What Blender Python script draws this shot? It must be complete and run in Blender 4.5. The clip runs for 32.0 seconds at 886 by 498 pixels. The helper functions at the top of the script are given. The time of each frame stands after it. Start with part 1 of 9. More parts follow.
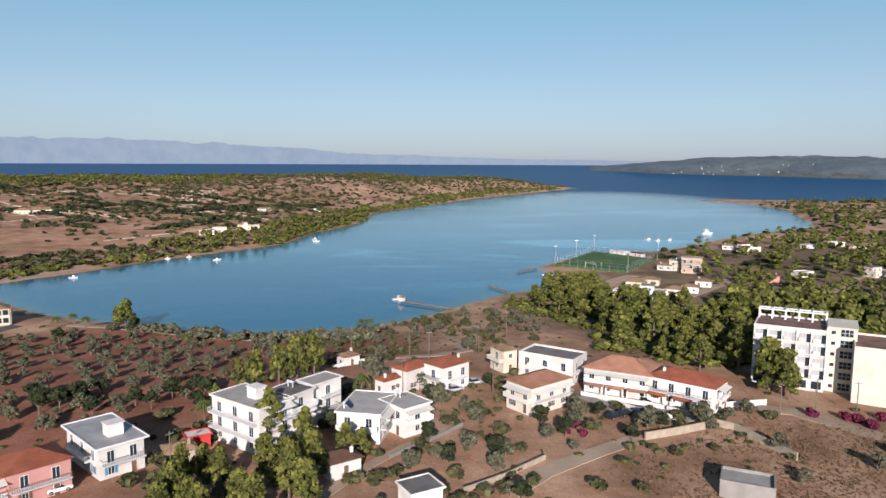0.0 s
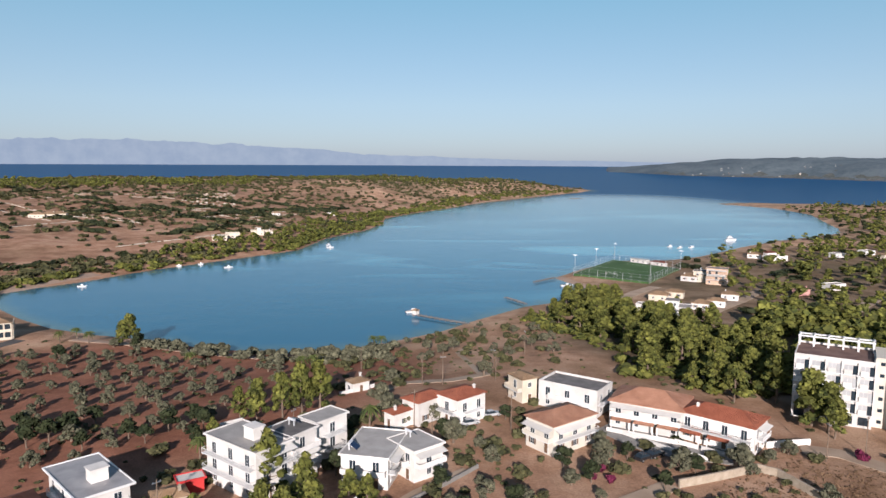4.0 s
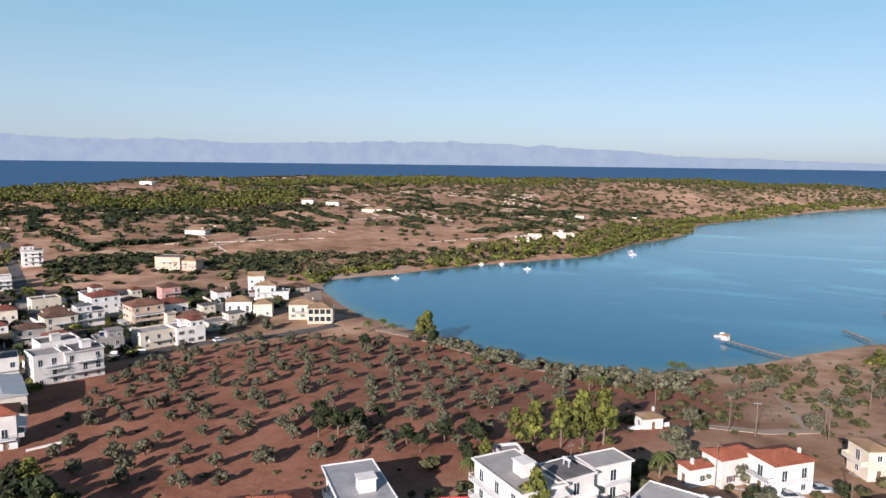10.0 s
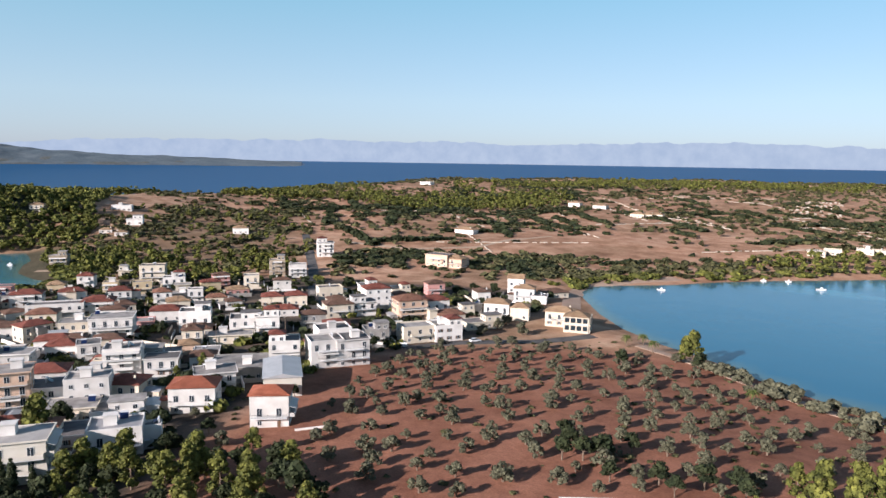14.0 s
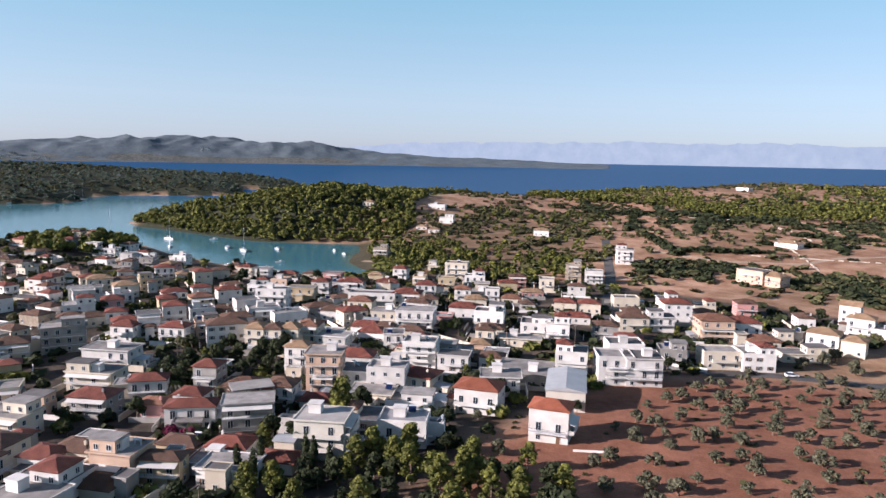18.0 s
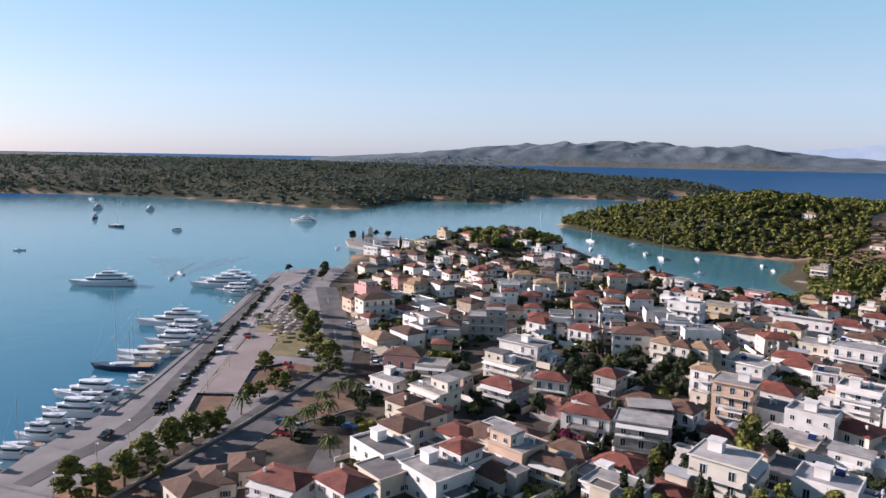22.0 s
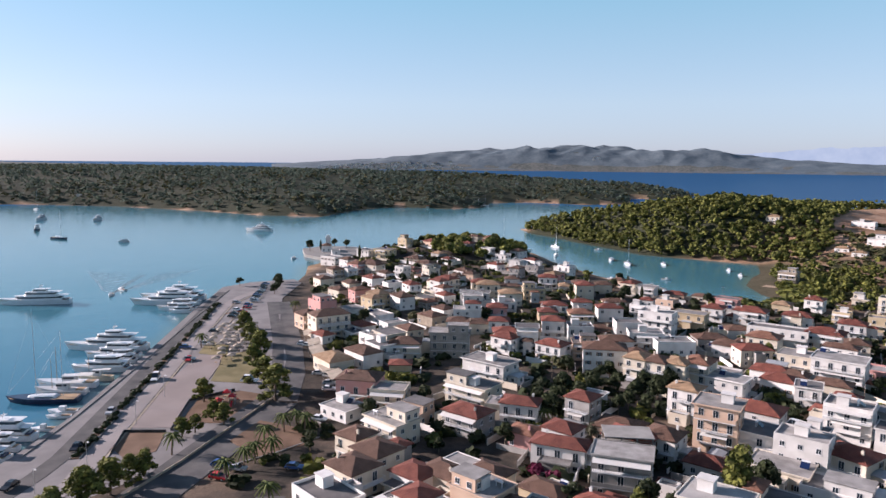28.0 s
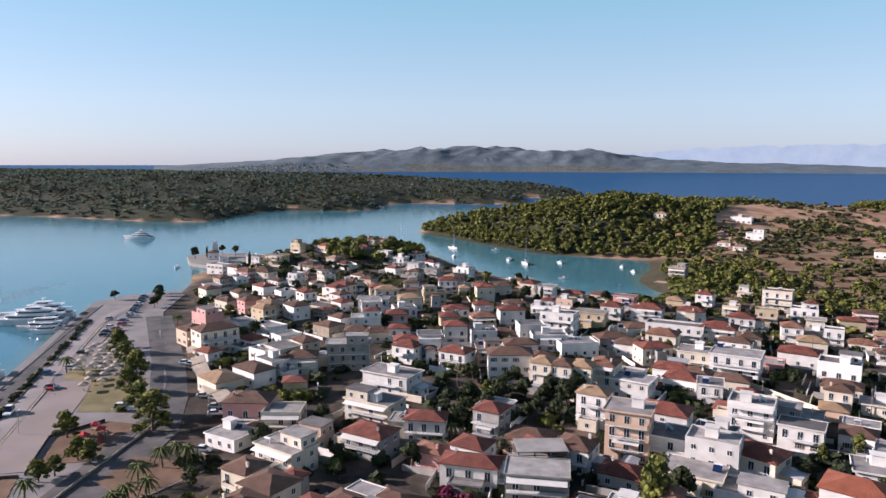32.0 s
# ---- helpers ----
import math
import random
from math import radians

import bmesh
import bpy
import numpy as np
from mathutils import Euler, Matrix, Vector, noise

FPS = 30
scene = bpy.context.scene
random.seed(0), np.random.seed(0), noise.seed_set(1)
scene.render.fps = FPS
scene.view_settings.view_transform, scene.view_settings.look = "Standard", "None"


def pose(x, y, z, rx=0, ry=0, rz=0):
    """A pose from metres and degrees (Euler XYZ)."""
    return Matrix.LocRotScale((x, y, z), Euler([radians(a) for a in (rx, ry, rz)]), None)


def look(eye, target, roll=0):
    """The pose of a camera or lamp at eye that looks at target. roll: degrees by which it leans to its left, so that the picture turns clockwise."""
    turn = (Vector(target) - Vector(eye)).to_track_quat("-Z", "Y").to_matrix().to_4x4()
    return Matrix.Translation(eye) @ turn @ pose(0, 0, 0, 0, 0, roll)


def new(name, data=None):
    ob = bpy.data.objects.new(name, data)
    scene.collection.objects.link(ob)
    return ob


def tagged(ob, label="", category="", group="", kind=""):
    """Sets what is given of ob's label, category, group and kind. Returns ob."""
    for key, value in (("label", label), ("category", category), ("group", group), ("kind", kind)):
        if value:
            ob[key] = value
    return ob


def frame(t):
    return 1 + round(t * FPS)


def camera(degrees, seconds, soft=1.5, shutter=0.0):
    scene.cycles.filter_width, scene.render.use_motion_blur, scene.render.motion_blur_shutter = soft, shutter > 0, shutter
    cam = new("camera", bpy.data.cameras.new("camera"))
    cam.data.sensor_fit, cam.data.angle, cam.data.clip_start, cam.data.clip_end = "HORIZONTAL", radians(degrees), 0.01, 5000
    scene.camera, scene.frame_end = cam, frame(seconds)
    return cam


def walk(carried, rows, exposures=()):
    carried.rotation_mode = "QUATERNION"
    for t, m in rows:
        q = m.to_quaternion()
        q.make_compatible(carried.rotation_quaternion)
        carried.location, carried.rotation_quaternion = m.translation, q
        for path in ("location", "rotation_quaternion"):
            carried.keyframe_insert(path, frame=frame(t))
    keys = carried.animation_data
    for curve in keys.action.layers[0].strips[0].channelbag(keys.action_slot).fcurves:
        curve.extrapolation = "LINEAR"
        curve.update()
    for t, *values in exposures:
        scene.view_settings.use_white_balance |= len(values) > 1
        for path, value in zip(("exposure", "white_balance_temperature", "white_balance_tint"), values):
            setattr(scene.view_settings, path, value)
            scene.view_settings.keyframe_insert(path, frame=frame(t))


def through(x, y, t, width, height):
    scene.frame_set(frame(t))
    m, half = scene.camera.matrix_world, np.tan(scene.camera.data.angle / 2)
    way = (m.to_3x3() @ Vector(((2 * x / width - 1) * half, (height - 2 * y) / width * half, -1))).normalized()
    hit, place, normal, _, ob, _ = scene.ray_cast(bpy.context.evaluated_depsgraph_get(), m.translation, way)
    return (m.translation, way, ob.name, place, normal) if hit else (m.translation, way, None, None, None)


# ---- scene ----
cam = camera(64.67, 32.0)
PATH = [
    (0, (0.01, 0.01, 66.00), (-0.044, 99.247, 53.683), 0.24),
    (0.5, (-0.02, 1.55, 66.67), (0.058, 100.787, 54.305), 0.27),
    (1, (0.07, 3.18, 67.20), (0.269, 102.419, 54.860), 0.25),
    (1.5, (0.07, 4.79, 67.67), (0.387, 104.032, 55.382), 0.30),
    (2, (0.05, 6.28, 68.30), (0.497, 105.516, 55.983), 0.30),
    (2.5, (0.04, 7.83, 68.79), (0.597, 107.068, 56.509), 0.33),
    (4.5, (0.33, 13.93, 69.67), (-6.013, 112.982, 57.457), 0.26),
    (5, (0.37, 15.50, 69.78), (-11.582, 114.018, 57.514), 0.29),
    (5.5, (0.47, 16.94, 69.85), (-15.508, 114.881, 57.547), 0.38),
    (6, (0.43, 18.35, 69.89), (-18.713, 115.727, 57.560), 0.44),
    (6.5, (0.38, 19.83, 70.02), (-21.717, 116.565, 57.619), 0.43),
    (7, (0.28, 21.31, 70.04), (-25.003, 117.265, 57.633), 0.51),
    (7.5, (0.10, 22.71, 70.10), (-28.072, 117.854, 57.685), 0.52),
    (8, (-0.15, 24.26, 70.16), (-31.409, 118.435, 57.735), 0.53),
    (8.5, (-0.33, 25.80, 70.12), (-34.503, 118.953, 57.690), 0.56),
    (9, (-0.55, 27.21, 70.11), (-37.834, 119.170, 57.713), 0.59),
    (9.5, (-0.85, 28.59, 70.02), (-40.983, 119.344, 57.659), 0.66),
    (10, (-1.21, 29.98, 70.07), (-44.818, 119.118, 57.700), 0.70),
    (10.5, (-1.55, 31.32, 70.06), (-48.464, 118.759, 57.704), 0.77),
    (11, (-1.99, 32.68, 70.10), (-52.737, 117.955, 57.713), 0.81),
    (11.5, (-2.52, 33.96, 70.29), (-56.943, 116.921, 57.806), 0.83),
    (12, (-3.13, 35.47, 70.26), (-61.562, 115.661, 57.809), 0.89),
    (12.5, (-3.53, 36.70, 70.28), (-65.983, 113.796, 57.787), 0.83),
    (13, (-4.03, 37.86, 70.45), (-70.209, 111.784, 57.941), 0.84),
    (13.5, (-4.59, 38.91, 70.49), (-74.645, 109.160, 57.966), 0.88),
    (14, (-5.15, 39.87, 70.61), (-78.656, 106.481, 58.003), 0.88),
    (14.5, (-5.94, 41.04, 70.71), (-83.064, 103.425, 58.050), 0.92),
    (16.5, (-9.78, 45.06, 70.92), (-98.217, 89.933, 58.083), 0.97),
    (17, (-10.44, 45.72, 71.03), (-101.062, 85.987, 58.170), 0.98),
    (17.5, (-11.39, 46.50, 71.07), (-104.145, 81.605, 58.222), 1.03),
    (18, (-12.32, 47.19, 71.23), (-106.839, 77.182, 58.294), 1.05),
    (18.5, (-13.23, 47.75, 71.34), (-109.516, 71.432, 58.361), 1.09),
    (19, (-14.31, 48.37, 71.33), (-112.064, 64.973, 58.335), 1.06),
    (19.5, (-15.46, 48.91, 71.30), (-114.363, 55.783, 58.248), 1.12),
    (20, (-16.34, 49.30, 71.43), (-115.329, 43.956, 58.259), 1.14),
    (20.5, (-16.85, 49.80, 71.62), (-112.958, 25.662, 58.185), 1.21),
    (21, (-17.94, 50.33, 71.76), (-113.264, 23.272, 58.314), 1.16),
    (21.5, (-19.31, 50.57, 71.76), (-114.451, 22.813, 58.397), 1.11),
    (22, (-20.74, 50.66, 71.74), (-115.860, 22.824, 58.438), 1.02),
    (22.5, (-22.18, 50.64, 71.75), (-117.319, 22.810, 58.538), 1.01),
    (23, (-23.64, 50.57, 71.80), (-118.787, 22.757, 58.617), 0.91),
    (23.5, (-25.08, 50.46, 71.73), (-120.247, 22.660, 58.655), 0.91),
    (24, (-26.53, 50.25, 71.77), (-121.715, 22.495, 58.768), 0.84),
    (24.5, (-27.95, 50.03, 71.82), (-123.145, 22.287, 58.866), 0.83),
    (26.5, (-34.13, 48.79, 71.79), (-129.526, 21.630, 59.102), 0.69),
    (27, (-35.69, 48.39, 71.77), (-131.429, 22.429, 59.137), 0.67),
    (27.5, (-37.34, 48.08, 71.71), (-133.445, 23.458, 59.159), 0.59),
    (28, (-38.98, 47.69, 71.62), (-135.511, 24.770, 59.134), 0.53),
    (28.5, (-40.40, 47.34, 71.54), (-137.339, 26.149, 59.122), 0.50),
    (29, (-41.78, 47.02, 71.57), (-139.108, 27.676, 59.200), 0.43),
    (29.5, (-43.34, 46.65, 71.52), (-141.011, 29.077, 59.184), 0.38),
    (30, (-45.01, 46.26, 71.57), (-143.011, 30.662, 59.235), 0.36),
    (30.5, (-46.59, 45.95, 71.53), (-144.864, 32.161, 59.214), 0.28),
    (31, (-48.27, 45.51, 71.51), (-146.804, 33.672, 59.228), 0.24),
    (31.5, (-49.93, 45.15, 71.47), (-148.659, 35.122, 59.176), 0.22),
    (32, (-51.50, 44.74, 71.21), (-150.402, 36.421, 58.968), 0.15),
]
walk(cam, [(t, look(eye, target, roll)) for t, eye, target, roll in PATH],
     [(0, 0.27, 6250, 16), (9, 0.44, 6200, 18), (13, 0.62, 6200, 17), (19, 0.69, 6200, 24), (32, 0.69, 6250, 25)])

# ---- daylight ----
SUN_TURN, SUN_UP = 179.0, 20.0      # degrees: from +y towards -x, and above the horizon
sun_way = Vector((-math.sin(radians(SUN_TURN)) * math.cos(radians(SUN_UP)), math.cos(radians(SUN_TURN)) * math.cos(radians(SUN_UP)), math.sin(radians(SUN_UP))))
world = bpy.data.worlds.new("sky")
scene.world = world
world.use_nodes = True
sky = world.node_tree.nodes.new("ShaderNodeTexSky")
sky.sky_type, sky.sun_disc = "NISHITA", False
sky.sun_elevation, sky.sun_rotation = radians(SUN_UP), radians(-SUN_TURN)
sky.altitude, sky.air_density, sky.dust_density, sky.ozone_density = 60, 0.8, 0.75, 3.0
back = world.node_tree.nodes["Background"]
back.inputs["Strength"].default_value = 0.042
world.node_tree.links.new(sky.outputs["Color"], back.inputs["Color"])
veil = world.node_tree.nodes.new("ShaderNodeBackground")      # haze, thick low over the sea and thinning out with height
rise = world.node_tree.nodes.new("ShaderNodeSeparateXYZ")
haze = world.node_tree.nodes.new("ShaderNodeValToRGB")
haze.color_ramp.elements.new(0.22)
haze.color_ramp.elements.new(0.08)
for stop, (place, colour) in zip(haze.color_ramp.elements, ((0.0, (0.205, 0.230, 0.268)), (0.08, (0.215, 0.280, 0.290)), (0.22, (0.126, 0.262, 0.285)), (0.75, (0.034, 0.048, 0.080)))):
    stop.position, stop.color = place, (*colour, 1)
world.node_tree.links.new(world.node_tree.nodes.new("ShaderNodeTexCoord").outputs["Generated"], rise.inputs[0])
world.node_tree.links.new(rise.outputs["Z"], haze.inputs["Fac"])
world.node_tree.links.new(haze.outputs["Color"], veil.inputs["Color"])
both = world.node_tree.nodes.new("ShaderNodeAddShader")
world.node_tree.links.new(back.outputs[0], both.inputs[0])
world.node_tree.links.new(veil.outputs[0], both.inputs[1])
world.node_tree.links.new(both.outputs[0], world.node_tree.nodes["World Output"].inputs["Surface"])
lamp = bpy.data.lights.new("sun", "SUN")
lamp.energy, lamp.angle, lamp.color = 6.3, radians(0.53), (1.0, 0.91, 0.82)
sun = new("sun", lamp)
sun.matrix_world = look((0, 0, 300), Vector((0, 0, 300)) - sun_way)

# ---- materials ----
def node(tree, kind, **values):
    n = tree.nodes.new("ShaderNode" + kind)
    for key, value in values.items():
        n.inputs[key.replace("_", " ")].default_value = value
    return n


def paint(name, low, high, scale=1.0, rough=0.85, bump=0.15, fine=14.0, metal=0.0, vary=0.12, islands=False, stain=0.25, spec=0.3, through=0.0):
    """A surface between two colours, with broad stains, fine grain and relief."""
    m = bpy.data.materials.new(name)
    m.use_nodes = True
    tree = m.node_tree
    link = tree.links.new
    b = tree.nodes["Principled BSDF"]
    b.inputs["Roughness"].default_value, b.inputs["Metallic"].default_value = rough, metal
    b.inputs["Specular IOR Level"].default_value = spec
    co = node(tree, "TexCoord")
    wide, grain = node(tree, "TexNoise", Scale=scale * 0.35, Detail=4.0), node(tree, "TexNoise", Scale=fine, Detail=3.0)
    for n in (wide, grain):
        link(co.outputs["Object"], n.inputs["Vector"])
    ramp = node(tree, "ValToRGB")
    ramp.color_ramp.elements[0].position, ramp.color_ramp.elements[1].position = 0.32, 0.68
    ramp.color_ramp.elements[0].color, ramp.color_ramp.elements[1].color = (*low, 1), (*high, 1)
    mixed = node(tree, "Math")
    mixed.operation = "MULTIPLY_ADD"
    mixed.inputs[1].default_value = stain
    link(grain.outputs["Fac"], mixed.inputs[0])
    link(wide.outputs["Fac"], mixed.inputs[2])
    shift = node(tree, "Math")
    shift.operation = "SUBTRACT"
    shift.inputs[1].default_value = stain / 2
    link(mixed.outputs[0], shift.inputs[0])
    link(shift.outputs[0], ramp.inputs["Fac"])
    tone = node(tree, "HueSaturation")
    if islands:
        chance = node(tree, "NewGeometry").outputs["Random Per Island"]
    else:
        chance = node(tree, "ObjectInfo").outputs["Random"]
    span = node(tree, "MapRange")
    span.inputs["To Min"].default_value, span.inputs["To Max"].default_value = 1 - vary, 1 + vary
    link(chance, span.inputs["Value"])
    link(span.outputs["Result"], tone.inputs["Value"])
    link(ramp.outputs["Color"], tone.inputs["Color"])
    link(tone.outputs["Color"], b.inputs["Base Color"])
    if bump:
        rel = node(tree, "Bump", Strength=bump, Distance=0.05)
        link(grain.outputs["Fac"], rel.inputs["Height"])
        link(rel.outputs["Normal"], b.inputs["Normal"])
    if through:
        t, mix = node(tree, "BsdfTranslucent"), node(tree, "MixShader", Fac=through)
        link(tone.outputs["Color"], t.inputs["Color"])
        link(b.outputs[0], mix.inputs[1])
        link(t.outputs[0], mix.inputs[2])
        link(mix.outputs[0], tree.nodes["Material Output"].inputs["Surface"])
    return m


def tiles(name, low, high):
    """Clay roof tiles: rows down the slope, darker joints, weathered patches. Laid out in metres by UV."""
    m = paint(name, low, high, scale=1.2, rough=0.8, bump=0, vary=0.14, stain=0.5)
    tree = m.node_tree
    uv = node(tree, "UVMap")
    wave = tree.nodes.new("ShaderNodeTexWave")
    wave.bands_direction = "X"
    wave.inputs["Scale"].default_value, wave.inputs["Distortion"].default_value = 1.3, 0.3
    rows = tree.nodes.new("ShaderNodeTexWave")
    rows.bands_direction, rows.wave_profile = "Y", "SAW"
    rows.inputs["Scale"].default_value = 0.9
    for n in (wave, rows):
        tree.links.new(uv.outputs["UV"], n.inputs["Vector"])
    both = node(tree, "Math")
    both.operation = "ADD"
    tree.links.new(wave.outputs["Fac"], both.inputs[0])
    tree.links.new(rows.outputs["Fac"], both.inputs[1])
    rel = node(tree, "Bump", Strength=0.8, Distance=0.08)
    tree.links.new(both.outputs[0], rel.inputs["Height"])
    tree.links.new(rel.outputs["Normal"], tree.nodes["Principled BSDF"].inputs["Normal"])
    return m


def glass_dark(name, colour=(0.02, 0.03, 0.04)):
    m = bpy.data.materials.new(name)
    m.use_nodes = True
    b = m.node_tree.nodes["Principled BSDF"]
    b.inputs["Base Color"].default_value, b.inputs["Roughness"].default_value = (*colour, 1), 0.08
    return m


def ground_material():
    m = bpy.data.materials.new("dry_ground")
    m.use_nodes = True
    tree = m.node_tree
    link = tree.links.new
    b = tree.nodes["Principled BSDF"]
    b.inputs["Roughness"].default_value, b.inputs["Specular IOR Level"].default_value = 0.95, 0.1
    co = node(tree, "TexCoord")
    cover = tree.nodes.new("ShaderNodeVertexColor")
    cover.layer_name = "cover"
    split = node(tree, "SeparateColor")
    link(cover.outputs["Color"], split.inputs["Color"])
    noises = []
    for scale, detail in ((0.012, 6.0), (0.07, 6.0), (0.45, 5.0), (2.5, 3.0)):
        n = node(tree, "TexNoise", Scale=scale, Detail=detail, Roughness=0.6)
        link(co.outputs["Object"], n.inputs["Vector"])
        noises.append(n.outputs["Fac"])

    def ramp(src, stops):
        r = node(tree, "ValToRGB")
        while len(r.color_ramp.elements) < len(stops):
            r.color_ramp.elements.new(0.5)
        for e, (p, c) in zip(r.color_ramp.elements, stops):
            e.position, e.color = p, (*c, 1)
        link(src, r.inputs["Fac"])
        return r.outputs["Color"]

    def blend(fac, a, c, kind="MIX"):
        x = tree.nodes.new("ShaderNodeMix")
        x.data_type, x.blend_type = "RGBA", kind
        if isinstance(fac, float):
            x.inputs[0].default_value = fac
        else:
            link(fac, x.inputs[0])
        link(a, x.inputs[6])
        link(c, x.inputs[7])
        return x.outputs[2]

    dry = ramp(noises[1], [(0.32, (0.235, 0.142, 0.092)), (0.47, (0.400, 0.248, 0.165)), (0.64, (0.560, 0.392, 0.282))])
    patch = ramp(noises[0], [(0.38, (0.66, 0.68, 0.62)), (0.62, (1.30, 1.24, 1.20))])
    dry = blend(1.0, dry, patch, "MULTIPLY")
    weeds = ramp(noises[2], [(0.42, (0.17, 0.125, 0.08)), (0.60, (0.060, 0.060, 0.028))])
    dry = blend(0.24, dry, weeds)
    soil = ramp(noises[1], [(0.3, (0.172, 0.070, 0.043)), (0.7, (0.352, 0.162, 0.104))])
    soil = blend(0.25, soil, ramp(noises[2], [(0.35, (0.130, 0.054, 0.033)), (0.7, (0.345, 0.172, 0.108))]))
    wood = ramp(noises[2], [(0.35, (0.024, 0.029, 0.017)), (0.65, (0.058, 0.060, 0.038))])
    grey = ramp(noises[1], [(0.36, (0.033, 0.030, 0.025)), (0.5, (0.070, 0.057, 0.046)), (0.64, (0.135, 0.100, 0.074))])
    out = blend(split.outputs["Red"], dry, soil)
    out = blend(split.outputs["Green"], out, wood)
    # distant hills: grey-blue haze is mixed into this ground colour
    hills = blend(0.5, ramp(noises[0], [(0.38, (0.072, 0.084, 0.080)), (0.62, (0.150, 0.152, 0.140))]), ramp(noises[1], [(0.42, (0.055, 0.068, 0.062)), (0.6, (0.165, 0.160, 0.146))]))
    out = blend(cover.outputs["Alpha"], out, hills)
    out = blend(split.outputs["Blue"], out, grey)
    speck = ramp(noises[3], [(0.3, (0.6, 0.6, 0.6)), (0.7, (1.25, 1.25, 1.25))])
    out = blend(0.6, out, speck, "MULTIPLY")
    link(out, b.inputs["Base Color"])
    rel = node(tree, "Bump", Strength=0.5, Distance=0.4)
    link(noises[2], rel.inputs["Height"])
    link(rel.outputs["Normal"], b.inputs["Normal"])
    return m


def sea_material():
    """Sea water: pale sandy shallows by the shore, slicks' brighter reflection painted as streaks inside the bays, deep
    blue outside, ripples that break up the sky's reflection.
    """
    m = bpy.data.materials.new("sea_water")
    m.use_nodes = True
    tree = m.node_tree
    link = tree.links.new
    b = tree.nodes["Principled BSDF"]
    b.inputs["Roughness"].default_value, b.inputs["IOR"].default_value = 0.1, 1.333
    co = node(tree, "TexCoord")
    cover = tree.nodes.new("ShaderNodeVertexColor")
    cover.layer_name = "cover"
    split = node(tree, "SeparateColor")
    link(cover.outputs["Color"], split.inputs["Color"])
    place = tree.nodes.new("ShaderNodeMapping")
    place.inputs["Rotation"].default_value = (0, 0, radians(-14))
    place.inputs["Scale"].default_value = (0.26, 1.0, 1.0)
    link(co.outputs["Object"], place.inputs["Vector"])
    # calm slicks: their brighter sky reflection is painted as pale streaks
    streak = node(tree, "TexNoise", Scale=0.009, Detail=3.0, Distortion=1.8)
    link(place.outputs["Vector"], streak.inputs["Vector"])
    r = node(tree, "ValToRGB")
    r.color_ramp.elements[0].position, r.color_ramp.elements[0].color = 0.49, (0, 0, 0, 1)
    r.color_ramp.elements[1].position, r.color_ramp.elements[1].color = 0.60, (1, 1, 1, 1)
    link(streak.outputs["Fac"], r.inputs["Fac"])
    k = node(tree, "Math")
    k.operation = "MULTIPLY"
    link(r.outputs["Color"], k.inputs[0])
    link(cover.outputs["Alpha"], k.inputs[1])

    def blend(fac, a, c):
        x = tree.nodes.new("ShaderNodeMix")
        x.data_type = "RGBA"
        link(fac, x.inputs[0])
        for slot, v in ((6, a), (7, c)):
            if isinstance(v, tuple):
                x.inputs[slot].default_value = (*v, 1)
            else:
                link(v, x.inputs[slot])
        return x.outputs[2]

    base = blend(split.outputs["Green"], (0.018, 0.078, 0.172), (0.045, 0.160, 0.200))
    base = blend(split.outputs["Red"], base, (0.020, 0.112, 0.196))
    wide = node(tree, "Math")
    wide.operation = "MULTIPLY"
    wide.inputs[1].default_value = 0.55
    link(cover.outputs["Alpha"], wide.inputs[0])
    base = blend(wide.outputs[0], base, (0.055, 0.215, 0.315))
    base = blend(k.outputs[0], base, (0.110, 0.330, 0.425))
    base = blend(split.outputs["Blue"], base, (0.12, 0.17, 0.13))
    link(base, b.inputs["Base Color"])
    calm = node(tree, "Math")       # sheltered water mirrors more of the sky than the open, wind-ruffled sea
    calm.operation = "MULTIPLY_ADD"
    calm.inputs[1].default_value, calm.inputs[2].default_value = 0.80, 0.14
    some = node(tree, "Math")
    some.operation, some.use_clamp = "MULTIPLY_ADD", True
    some.inputs[1].default_value = 0.72
    link(split.outputs["Red"], some.inputs[0])
    link(split.outputs["Green"], calm.inputs[0])
    link(calm.outputs[0], some.inputs[2])
    rough_sea, mix = node(tree, "BsdfDiffuse"), node(tree, "MixShader")
    link(base, rough_sea.inputs["Color"])
    link(some.outputs[0], mix.inputs[0])
    link(rough_sea.outputs[0], mix.inputs[1])
    link(b.outputs[0], mix.inputs[2])
    link(mix.outputs[0], tree.nodes["Material Output"].inputs["Surface"])
    rip = node(tree, "TexNoise", Scale=0.55, Detail=5.0, Roughness=0.65)
    swell = node(tree, "TexNoise", Scale=0.06, Detail=3.0)
    for n in (rip, swell):
        link(co.outputs["Object"], n.inputs["Vector"])
    add = node(tree, "Math")
    add.operation = "MULTIPLY_ADD"
    add.inputs[1].default_value = 3.0
    link(swell.outputs["Fac"], add.inputs[0])
    link(rip.outputs["Fac"], add.inputs[2])
    rel = node(tree, "Bump", Strength=0.13, Distance=0.4)
    link(add.outputs[0], rel.inputs["Height"])
    link(rel.outputs["Normal"], b.inputs["Normal"])
    return m


